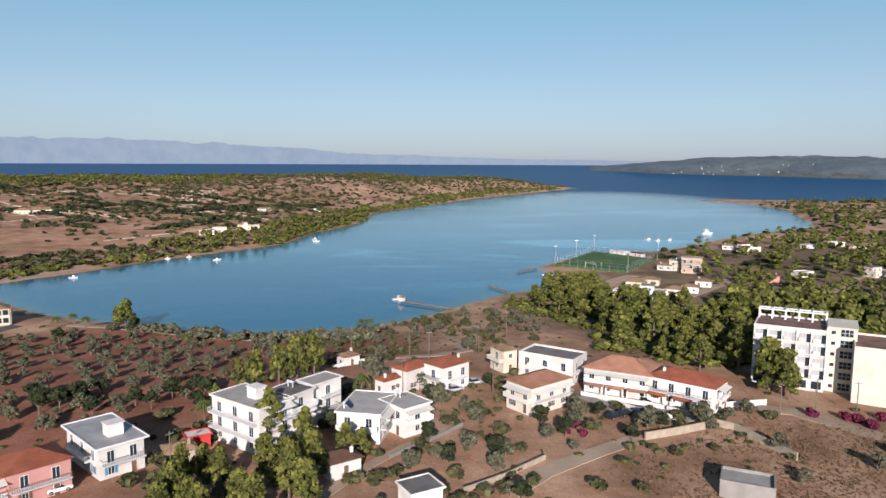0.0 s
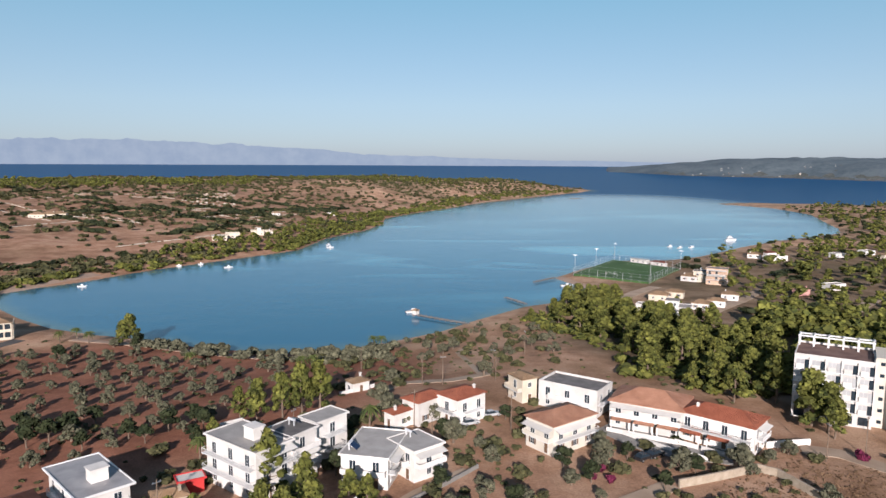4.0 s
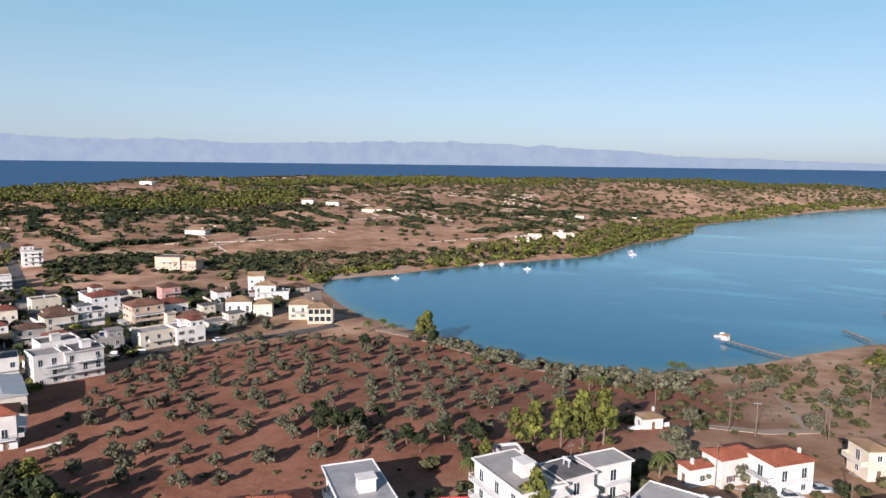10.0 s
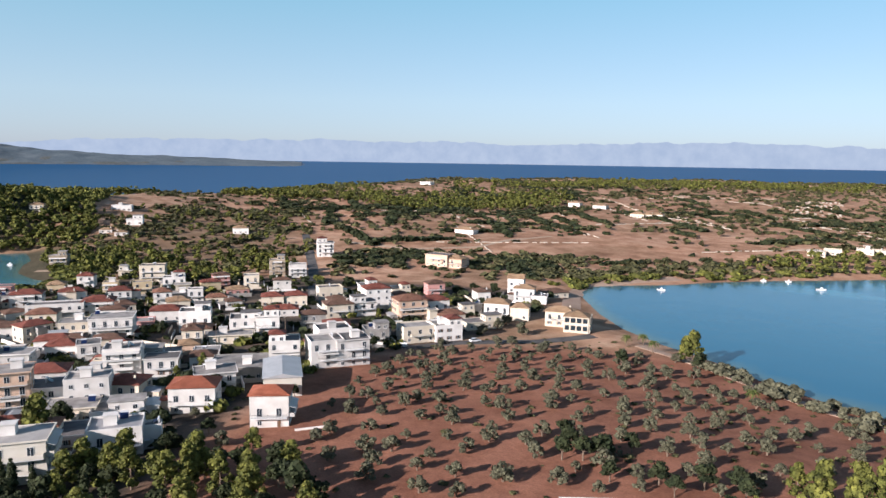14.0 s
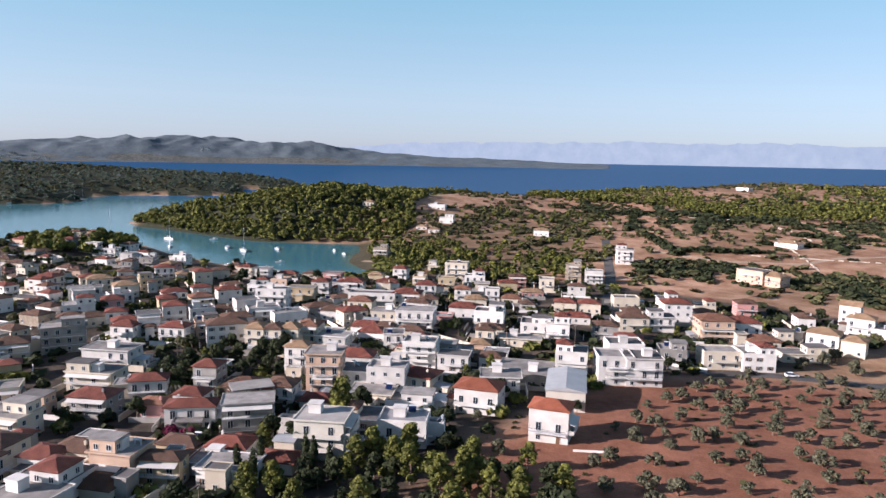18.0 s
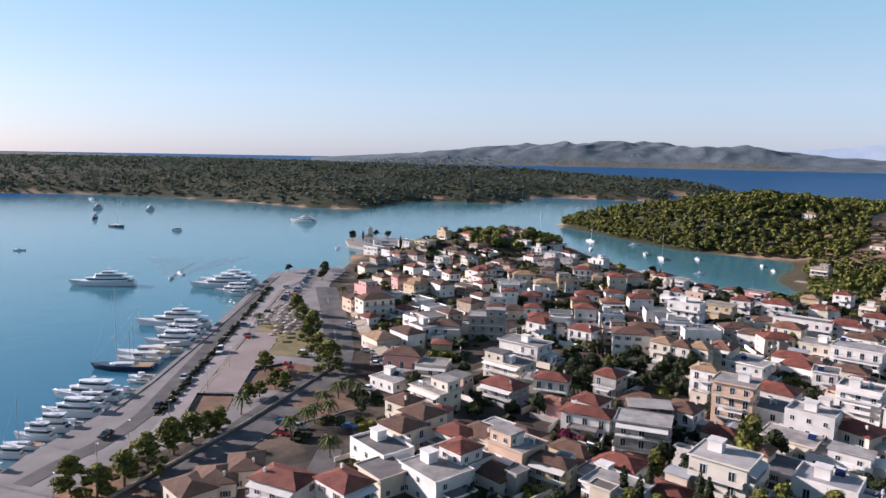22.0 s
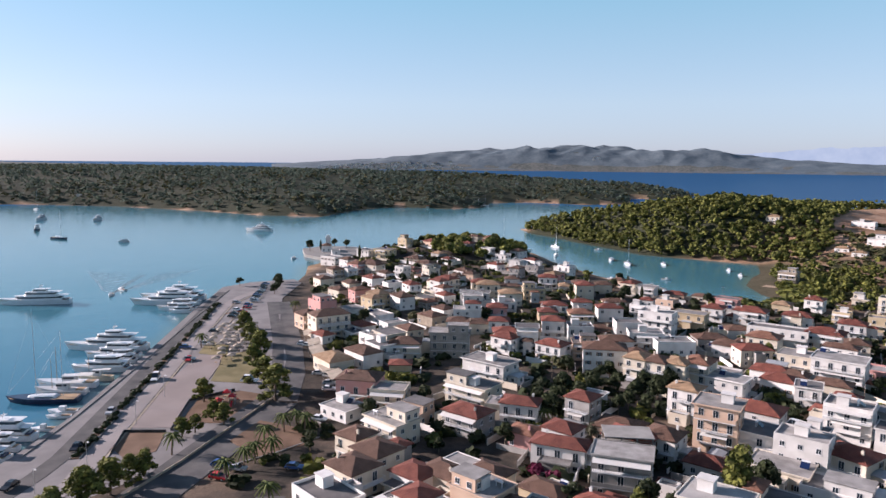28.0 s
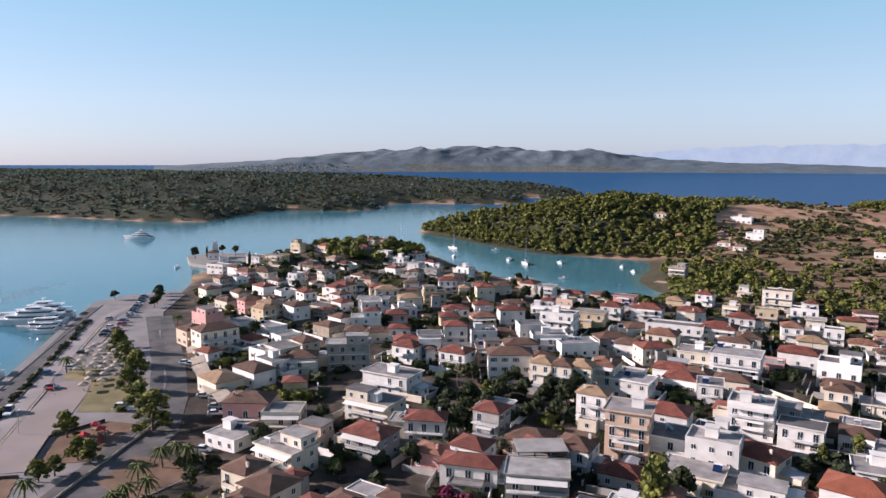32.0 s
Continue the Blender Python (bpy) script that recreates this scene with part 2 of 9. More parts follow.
GROUND, SEA = ground_material(), sea_material()
WALLS = {
    "white": paint("white_render", (0.508, 0.483, 0.451), (0.660, 0.638, 0.607), 0.8, stain=0.35, vary=0.17),
    "cream": paint("cream_render", (0.483, 0.421, 0.328), (0.577, 0.515, 0.421), 0.8, stain=0.3, vary=0.08),
    "peach": paint("peach_render", (0.455, 0.316, 0.229), (0.529, 0.383, 0.286), 0.8, stain=0.3, vary=0.08),
    "pink": paint("pink_render", (0.442, 0.221, 0.199), (0.500, 0.271, 0.243), 0.8, stain=0.3, vary=0.08),
    "ochre": paint("ochre_render", (0.430, 0.335, 0.205), (0.500, 0.405, 0.275), 0.8, stain=0.3, vary=0.08),
    "red": paint("red_sheet_wall", (0.42, 0.03, 0.03), (0.50, 0.05, 0.045), 0.8, rough=0.5, vary=0.05),
    "stone": paint("stone_wall", (0.248, 0.199, 0.145), (0.358, 0.302, 0.234), 2.0, stain=0.6, fine=6.0, vary=0.1),
    "ivory": paint("ivory_render", (0.490, 0.451, 0.380), (0.569, 0.538, 0.475), 0.8, stain=0.3, vary=0.05),
    "grey": paint("bare_concrete", (0.206, 0.193, 0.179), (0.302, 0.289, 0.268), 0.8, stain=0.5, vary=0.1),
}
WHITE_PAINT = paint("white_paint", (0.551, 0.551, 0.543), (0.610, 0.610, 0.603), rough=0.5, bump=0.03)
CONCRETE = paint("concrete", (0.174, 0.164, 0.148), (0.240, 0.230, 0.215), 0.7, stain=0.4)
ROOF_DECK = paint("flat_roof_deck", (0.165, 0.154, 0.144), (0.310, 0.293, 0.275), 0.9, stain=0.5, vary=0.22)
ROOF_DARK = paint("felt_roof_deck", (0.089, 0.083, 0.081), (0.156, 0.145, 0.139), 0.9, stain=0.5, vary=0.2)
TILE = {
    "red": tiles("red_clay_tiles", (0.110, 0.032, 0.022), (0.205, 0.066, 0.044)),
    "orange": tiles("orange_clay_tiles", (0.130, 0.056, 0.034), (0.225, 0.112, 0.072)),
    "brown": tiles("old_brown_tiles", (0.083, 0.044, 0.029), (0.141, 0.079, 0.054)),
    "salmon": tiles("pale_salmon_tiles", (0.270, 0.128, 0.078), (0.380, 0.195, 0.125)),
    "bright red": tiles("bright_red_tiles", (0.215, 0.062, 0.032), (0.310, 0.100, 0.055)),
    "buff": tiles("buff_clay_tiles", (0.227, 0.142, 0.080), (0.303, 0.203, 0.123)),
}
GLASS = glass_dark("window_glass")
RED_DECK = paint("brown_red_roof_deck", (0.107, 0.061, 0.049), (0.172, 0.107, 0.086), 0.9, stain=0.5)
PALE_DECK = paint("pale_cement_deck", (0.255, 0.243, 0.228), (0.345, 0.330, 0.312), 0.9, stain=0.5)
GREY_DECK = paint("smooth_grey_deck", (0.200, 0.196, 0.200), (0.295, 0.286, 0.286), 0.9, rough=0.45, stain=0.5)
SHUTTER = paint("brown_shutter", (0.10, 0.06, 0.035), (0.17, 0.10, 0.06), rough=0.6)
BLUE_SHUTTER = paint("blue_shutter", (0.05, 0.20, 0.30), (0.08, 0.28, 0.40), rough=0.5)
IRON = paint("dark_iron", (0.05, 0.05, 0.05), (0.10, 0.10, 0.10), rough=0.5, metal=0.6)
STEEL = paint("galvanised_steel", (0.45, 0.46, 0.47), (0.60, 0.61, 0.62), rough=0.4, metal=0.8)
SHEET = paint("metal_roof_sheet", (0.341, 0.348, 0.354), (0.407, 0.413, 0.420), rough=0.45, metal=0.2, bump=0.3, fine=3.0)
PANEL = glass_dark("solar_panel", (0.01, 0.02, 0.06))
TANK = paint("water_tank", (0.60, 0.61, 0.62), (0.70, 0.71, 0.72), rough=0.35, metal=0.3)
ASPHALT = paint("asphalt", (0.058, 0.056, 0.056), (0.112, 0.105, 0.100), 0.5, stain=0.4)
PAVING = paint("quay_paving", (0.150, 0.138, 0.134), (0.205, 0.190, 0.184), 0.4, stain=0.4)
DIRT_ROAD = paint("dirt_track", (0.262, 0.190, 0.131), (0.361, 0.276, 0.203), 0.4, stain=0.5)
SAND = paint("beach_sand", (0.276, 0.190, 0.138), (0.361, 0.262, 0.197), 0.3, stain=0.5)
TURF = paint("green_turf", (0.033, 0.072, 0.023), (0.059, 0.112, 0.036), 0.2, stain=0.4)
BARK = paint("bark", (0.10, 0.07, 0.05), (0.20, 0.15, 0.11), 3.0, fine=9.0, bump=0.5)
PINE_LEAF = paint("pine_needles", (0.034, 0.046, 0.010), (0.168, 0.168, 0.034), 1.0, vary=0.45, islands=True, through=0.15, bump=0)
DRY_GRASS = paint("dry_grass_blades", (0.130, 0.078, 0.044), (0.250, 0.160, 0.094), 1.0, vary=0.35, islands=True, through=0.2, bump=0)
OLIVE_LEAF = paint("olive_leaves", (0.068, 0.069, 0.042), (0.156, 0.152, 0.096), 1.0, vary=0.4, islands=True, through=0.2, bump=0)
SCRUB_LEAF = paint("scrub_leaves", (0.039, 0.044, 0.017), (0.118, 0.110, 0.048), 1.0, vary=0.45, islands=True, through=0.2, bump=0)
# needles seen far off: haze is put into their paler, greyer colour
HAZED_LEAF = paint("hazed_pine_needles", (0.070, 0.096, 0.072), (0.118, 0.146, 0.108), 1.0, vary=0.15, islands=True, through=0.4, bump=0)
LIMESTONE = paint("pale_limestone", (0.32, 0.28, 0.23), (0.48, 0.42, 0.35), 1.5, stain=0.6, vary=0.2, islands=True)
DARK_LEAF = paint("dark_leaves", (0.015, 0.024, 0.009), (0.043, 0.052, 0.020), 1.0, vary=0.4, islands=True, through=0.2, bump=0)
PALM_LEAF = paint("palm_fronds", (0.059, 0.084, 0.020), (0.148, 0.167, 0.049), 1.0, vary=0.35, islands=True, through=0.25, bump=0)
FLOWER_LEAF = paint("bougainvillea_bloom", (0.09, 0.012, 0.03), (0.20, 0.025, 0.075), 1.0, vary=0.4, islands=True, through=0.2, bump=0)
HULL = paint("white_gelcoat", (0.607, 0.607, 0.607), (0.672, 0.672, 0.672), rough=0.25, bump=0, spec=0.5, stain=0.1)
NAVY = paint("navy_hull", (0.02, 0.03, 0.06), (0.04, 0.05, 0.09), rough=0.25, bump=0)
CREAM_HULL = paint("cream_hull", (0.52, 0.44, 0.32), (0.60, 0.52, 0.40), rough=0.4, bump=0.02)
TEAK = paint("teak_deck", (0.30, 0.20, 0.12), (0.40, 0.28, 0.17), rough=0.7)
AWNING = paint("faded_awning_cloth", (0.26, 0.22, 0.17), (0.36, 0.31, 0.25), rough=0.9)
FOAM = paint("wake_foam", (0.16, 0.26, 0.31), (0.30, 0.40, 0.45), 0.5, stain=0.6)
CANVAS = paint("pale_canvas", (0.508, 0.492, 0.459), (0.607, 0.590, 0.558), rough=0.9)
TYRE = paint("tyre_rubber", (0.02, 0.02, 0.02), (0.035, 0.035, 0.035), rough=0.8)
CAR_PAINT = {c: paint(c + "_car_paint", v, v, rough=0.25, bump=0, spec=0.5, vary=0.03, stain=0.05)
             for c, v in (("white", (0.75, 0.75, 0.75)), ("silver", (0.42, 0.43, 0.44)), ("black", (0.02, 0.02, 0.022)), ("red", (0.45, 0.03, 0.03)), ("blue", (0.05, 0.10, 0.25)))}

# ---- plan of the land: coastlines, heights ----
MID = (-20.0, 40.0)
COAST_WEST = [(354, 1873), (298, 1723), (175, 1499), (46, 1259), (-22, 1073), (-66, 968), (-93, 882), (-87, 796), (-97, 724),
              (-122, 647), (-128, 560), (-148, 527), (-186, 470), (-203, 440), (-217, 406), (-230, 388), (-241, 370), (-235, 350),
              (-222, 336), (-194, 311), (-170, 294), (-146, 284), (-120, 277), (-98, 267), (-69, 260), (-48, 262), (-30, 275),
              (-7, 296), (8, 318), (33, 349), (66, 371), (76, 384), (69, 409), (59, 436), (83, 475), (116, 515), (154, 520)]
COAST_EAST = [(183, 542), (238, 604), (289, 654), (341, 694), (389, 733), (412, 782), (490, 1002), (500, 1139), (441, 1271),
              (530, 1290), (700, 1240), (1300, 1180), (4900, 1100), (4900, -4900), (900, -4900), (300, -900), (60, -160)]
COAST_QUAY = [(-140, -83), (-169, -86.5), (-194, -92.5), (-247, -110.5), (-316, -136), (-379, -157), (-398, -150), (-414, -130), (-440, -136),
              (-475, -150), (-531, -140), (-578, -118), (-602, -70), (-590, -10), (-542, 10), (-487, 43), (-454, 70), (-430, 84),
              (-421, 122), (-434, 136), (-449, 131), (-478, 128), (-510, 137), (-530, 146), (-572, 152), (-586, 115), (-603, 75)]
COAST_NORTH = [(-664, 29), (-714, -5), (-743, -30), (-785, -46), (-802, -20), (-770, 60), (-850, 200), (-980, 330), (-1180, 560),
               (-1330, 900), (-1230, 1400), (-820, 1800), (-300, 2010), (100, 1990)]
MAINLAND = COAST_WEST + COAST_EAST + COAST_QUAY + COAST_NORTH
FAR_SHORE = [(-1711, 243), (-1469, 157), (-1500, 90), (-1291, 81), (-1248, 7), (-1278, -92), (-1236, -150), (-1114, -143), (-1061, -186),
             (-1067, -278), (-993, -307), (-862, -305), (-854, -382), (-894, -482), (-938, -656), (-930, -808), (-888, -932),
             (-800, -1400), (-700, -2600), (-2600, -2600), (-2500, -1300), (-2000, -500), (-1800, 150)]


def step_up(v):
    v = np.clip(v, 0.0, 1.0)
    return v * v * (3 - 2 * v)


def inside_by(x, y, loop):
    """Metres from the coast, positive on land."""
    best, odd = np.full(x.shape, 1e9), np.zeros(x.shape, bool)
    for (ax, ay), (bx, by) in zip(loop, loop[1:] + loop[:1]):
        dx, dy = bx - ax, by - ay
        k = np.clip(((x - ax) * dx + (y - ay) * dy) / (dx * dx + dy * dy), 0, 1)
        best = np.minimum(best, (x - ax - k * dx) ** 2 + (y - ay - k * dy) ** 2)
        if dy:
            odd ^= ((ay > y) != (by > y)) & (x < ax + (y - ay) * dx / dy)
    return np.sqrt(best) * np.where(odd, 1, -1)


def along(x, y, a, b):
    dx, dy = b[0] - a[0], b[1] - a[1]
    k = np.clip(((x - a[0]) * dx + (y - a[1]) * dy) / (dx * dx + dy * dy), 0, 1)
    return np.hypot(x - a[0] - k * dx, y - a[1] - k * dy)


def sea_level(x, y):
    """Flat near by; far out it lifts a little, so that the sheet ends at the true horizon."""
    return 49.5 * (np.maximum(np.hypot(x - MID[0], y - MID[1]) - 1500, 0) / 3350) ** 2


def ground(x, y):
    x, y = np.atleast_1d(np.asarray(x, float)), np.atleast_1d(np.asarray(y, float))
    d = inside_by(x, y, MAINLAND)
    near = np.hypot(x - 20, y - 100)
    s = (x + 430) * -0.772 + (y - 130) * 0.637
    z = np.minimum(0.11 * d, 1.6)
    z = z + 9.0 * step_up((270 - near) / 200) * step_up(d / 90)
    rise = 30 * step_up(s / 820) + 4 * step_up((s - 60) / 120)
    z = z + np.minimum(rise, np.maximum(0.10 * (d - 8), 0)) * step_up(s / 60)
    z = z + 13 * np.exp(-(along(x, y, (-150, 1250), (180, 1660)) / 150) ** 2) * step_up(d / 160)
    z = z + 18 * np.exp(-(along(x, y, (-735, -10), (-660, 130)) / 62) ** 2) * step_up(d / 45)
    z = z + 17 * np.exp(-(along(x, y, (-690, 200), (-900, 330)) / 120) ** 2) * step_up(d / 70)
    z = z + 9 * np.exp(-(along(x, y, (-535, -85), (-545, -45)) / 40) ** 2) * step_up(d / 30)
    z = z + np.clip((d - 60) * 0.02, 0, 8) * step_up((x - 150) / 150) + 10 * step_up((x - 600) / 600) * step_up(d / 200)
    e = inside_by(x, y, FAR_SHORE)
    hill = 7 * step_up(e / 30) + 27 * step_up(e / 420) * step_up((-e * 0 - x * 0.35 - y + 260) / 900) + 11 * step_up(e / 120)
    away, turn = np.hypot(x - MID[0], y - MID[1]), np.degrees(np.arctan2(-(x - MID[0]), y - MID[1]))
    turn = np.where(turn < -100, turn + 360, turn)
    # a long hilly island, then a low cape across the water on the other side
    body = np.interp(turn, [59, 60.5, 66, 72, 77, 80, 83, 86, 92, 98, 104, 109, 113, 115.5, 117], [0, 8, 24, 36, 60, 74, 108, 116, 124, 120, 78, 46, 22, 9, 0])
    isle = body * step_up((away - 3780) / 420) * step_up((4800 - away) / 300) * (turn > 58.8)
    cape = np.interp(turn, [-75, -45, -33, -27, -21, -17, -14.5, -12.7, -12], [60, 68, 60, 74, 60, 40, 20, 8, 0])
    face = np.interp(turn, [-32, -26, -18, -13], [2960, 3180, 3380, 3760])
    cape = cape * step_up((away - face) / 330) * step_up((4800 - away) / 400) * (turn < -11.9) * (turn > -80)
    lump = 0.86 * np.maximum(isle, cape) * (1 + 0.10 * np.sin(turn * 0.55 + away * 0.006) + 0.06 * np.sin(turn * 1.27 - away * 0.011) + 0.03 * np.sin(turn * 2.9 + away * 0.013))
    lift = sea_level(x, y)
    out = np.where(e > 0, hill, np.where(d > 0, z, np.maximum(np.minimum(np.maximum(d, e) * 0.12, -0.02), -4)))
    bar = 1.4 * step_up(1 - along(x, y, (225, 1404), (330, 1372)) / 16)     # low spit off the western headland
    out = np.where((d < 0) & (bar > 0.05), np.maximum(out, bar - 0.3), out)
    return np.where(lump > 0.4, lump, out) + lift


def height(x, y):
    return float(ground(x, y)[0])

# ---- mesh helpers ----
def mesh_of(name, verts, faces, mats=(), slots=None):
    me = bpy.data.meshes.new(name)
    me.from_pydata([tuple(v) for v in verts], [], [tuple(f) for f in faces])
    for m in mats:
        me.materials.append(m)
    if slots is not None:
        me.polygons.foreach_set("material_index", slots)
    me.update()
    return me


class Build:
    """Collects boxes, prisms and sheets for one mesh; each may have its own material slot."""

    def __init__(self):
        self.v, self.f, self.s = [], [], []

    def add(self, verts, faces, slot=0):
        n = len(self.v)
        self.v += [tuple(v) for v in verts]
        self.f += [tuple(i + n for i in f) for f in faces]
        self.s += [slot] * len(faces)
        return self

    def box(self, x0, y0, z0, x1, y1, z1, slot=0, taper=0.0):
        t = taper
        self.add([(x0, y0, z0), (x1, y0, z0), (x1, y1, z0), (x0, y1, z0), (x0 + t, y0 + t, z1), (x1 - t, y0 + t, z1), (x1 - t, y1 - t, z1), (x0 + t, y1 - t, z1)],
                 [(3, 2, 1, 0), (4, 5, 6, 7), (0, 1, 5, 4), (1, 2, 6, 5), (2, 3, 7, 6), (3, 0, 4, 7)], slot)
        return self

    def tube(self, a, b, ra, rb, n=6, slot=0):
        a, b = Vector(a), Vector(b)
        q = (b - a).to_track_quat("Z", "Y")
        ring = [Vector((math.cos(i * math.tau / n), math.sin(i * math.tau / n), 0)) for i in range(n)]
        self.add([a + q @ (p * ra) for p in ring] + [b + q @ (p * rb) for p in ring],
                 [(i, (i + 1) % n, n + (i + 1) % n, n + i) for i in range(n)] + [tuple(range(n))[::-1], tuple(range(n, 2 * n))], slot)
        return self

    def prism(self, outline, z0, z1, slot=0, top=1.0):
        n = len(outline)
        cx, cy = sum(p[0] for p in outline) / n, sum(p[1] for p in outline) / n
        self.add([(x, y, z0) for x, y in outline] + [(cx + (x - cx) * top, cy + (y - cy) * top, z1) for x, y in outline],
                 [(i, (i + 1) % n, n + (i + 1) % n, n + i) for i in range(n)] + [tuple(range(n))[::-1], tuple(range(n, 2 * n))], slot)
        return self

    def mesh(self, name, *mats):
        return mesh_of(name, self.v, self.f, mats, self.s)


def part(name, me, parent, m=None, label=""):
    ob = new(name, me)
    ob.parent = parent
    if m is not None:
        ob.matrix_basis = m
    if label:
        tagged(ob, label)
    return ob


def thing(name, m, label, category, group="", kind=""):
    ob = new(name)
    ob.empty_display_size = 0.3
    ob.matrix_basis = m
    return tagged(ob, label, category, group, kind)


# ---- ground and sea ----
def spread(a, b, low, high, step, growth):
    """Even steps from a to b, then growing ones out to low and high."""
    mid = list(np.arange(a, b + step, step))
    up, down, s = [mid[-1]], [mid[0]], step
    while up[-1] < high or down[-1] > low:
        s = min(s * growth, 160)
        if up[-1] < high:
            up.append(up[-1] + s)
        if down[-1] > low:
            down.append(down[-1] - s)
    return np.array(down[:0:-1] + mid + up[1:])


def sheet(name, xs, ys, zs, material, cover=None):
    nx, ny = len(xs), len(ys)
    gx, gy = np.meshgrid(xs, ys)
    me = bpy.data.meshes.new(name)
    verts = np.stack([gx, gy, zs], -1).reshape(-1, 3)
    i = (np.arange(ny - 1)[:, None] * nx + np.arange(nx - 1)).ravel()
    faces = np.stack([i, i + 1, i + nx + 1, i + nx], -1)
    me.vertices.add(len(verts))
    me.vertices.foreach_set("co", verts.ravel())
    me.loops.add(faces.size)
    me.loops.foreach_set("vertex_index", faces.ravel())
    me.polygons.add(len(faces))
    me.polygons.foreach_set("loop_start", np.arange(0, faces.size, 4))
    me.polygons.foreach_set("use_smooth", np.ones(len(faces), bool))
    me.update(calc_edges=True)
    me.materials.append(material)
    if cover is not None:
        at = me.color_attributes.new("cover", "FLOAT_COLOR", "POINT")
        at.data.foreach_set("color", cover.reshape(-1, 4).ravel())
    return new(name, me)


def blot(x, y, cx, cy, rx, ry, turn=0.0, soft=0.3):
    """1 inside an ellipse, fading out at its rim."""
    c, s = math.cos(radians(turn)), math.sin(radians(turn))
    u, v = ((x - cx) * c + (y - cy) * s) / rx, ((y - cy) * c - (x - cx) * s) / ry
    return 1 - step_up((np.hypot(u, v) - 1) / soft + 0.5)


PINK_FIELD = [(-376, 394), (-407, 497), (-324, 589), (-214, 591), (-229, 512), (-312, 411)]
TOWN = [(-110, 60), (-125, -40), (-150, -72), (-380, -135), (-470, -140), (-560, -110), (-590, -60), (-580, -15), (-480, 45), (-420, 95), (-412, 150), (-420, 190),
        (-345, 260), (-255, 320), (-215, 300), (-195, 235), (-200, 170), (-165, 110)]
xs = spread(-640, 140, -4900, 4900, 5.0, 1.045)
ys = spread(-190, 520, -4900, 4900, 5.0, 1.045)
gx, gy = np.meshgrid(xs, ys)
gz = ground(gx.ravel(), gy.ravel()).reshape(gx.shape)
rough = np.array([noise.noise((x * 0.03, y * 0.03, 0)) * 0.5 + noise.noise((x * 0.11, y * 0.11, 3)) * 0.18 for x, y in zip(gx.ravel(), gy.ravel())]).reshape(gx.shape)
swell = np.array([noise.noise((x * 0.0075, y * 0.0075, 9)) + 0.5 * noise.noise((x * 0.02, y * 0.02, 5)) for x, y in zip(gx.ravel(), gy.ravel())]).reshape(gx.shape)
swell = 4.0 * swell * step_up((inside_by(gx.ravel(), gy.ravel(), MAINLAND).reshape(gx.shape) - 90) / 160) * step_up((np.hypot(gx - 0, gy - 100) - 480) / 150)
town = step_up((inside_by(gx.ravel(), gy.ravel(), TOWN).reshape(gx.shape) + 4) / 10)
gz = gz + np.where(gz - sea_level(gx, gy) > 0.9, rough * 0.8, 0) * (1 - 0.9 * town) + swell
gz = np.where(np.hypot(gx - MID[0], gy - MID[1]) > 4840, -40.0, gz)      # the sheet ends below the horizon
red = np.maximum.reduce([0.2 * blot(gx, gy, 50, 110, 120, 75, 0, 0.5), 0.12 * blot(gx, gy, -5, 235, 60, 60, 0, 0.6), 0.3 * blot(gx, gy, 0, 165, 90, 50, 0, 0.6), blot(gx, gy, -105, 195, 105, 75, 35), blot(gx, gy, -110, 120, 55, 40, 0, 0.6), 0.4 * step_up(inside_by(gx.ravel(), gy.ravel(), PINK_FIELD).reshape(gx.shape) / 20 + 0.5), 0.30 * blot(gx, gy, -450, 700, 500, 500, 0, 0.6)])
far_turn = np.hypot(gx - MID[0], gy - MID[1])
green = np.maximum.reduce([blot(gx, gy, -690, 70, 130, 95, 60), 1.0 * (inside_by(gx.ravel(), gy.ravel(), FAR_SHORE).reshape(gx.shape) > 0), 0.9 * (far_turn > 2600), 0.75 * blot(gx, gy, 96, 258, 52, 62, 10, 0.6),
                           0.4 * blot(gx, gy, -500, 230, 70, 110, 30, 0.5), 0.9 * blot(gx, gy, -445, 112, 45, 40, 0, 0.5), 0.6 * blot(gx, gy, 230, 400, 120, 170, -35, 0.5), 0.9 * blot(gx, gy, -500, 145, 80, 28, -8, 0.5)])
# beyond 2600 m the ground takes the haze-tinted colour
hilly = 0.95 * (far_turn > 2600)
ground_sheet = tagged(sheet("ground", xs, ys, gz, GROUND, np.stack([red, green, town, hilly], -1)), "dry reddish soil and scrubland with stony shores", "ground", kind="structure")

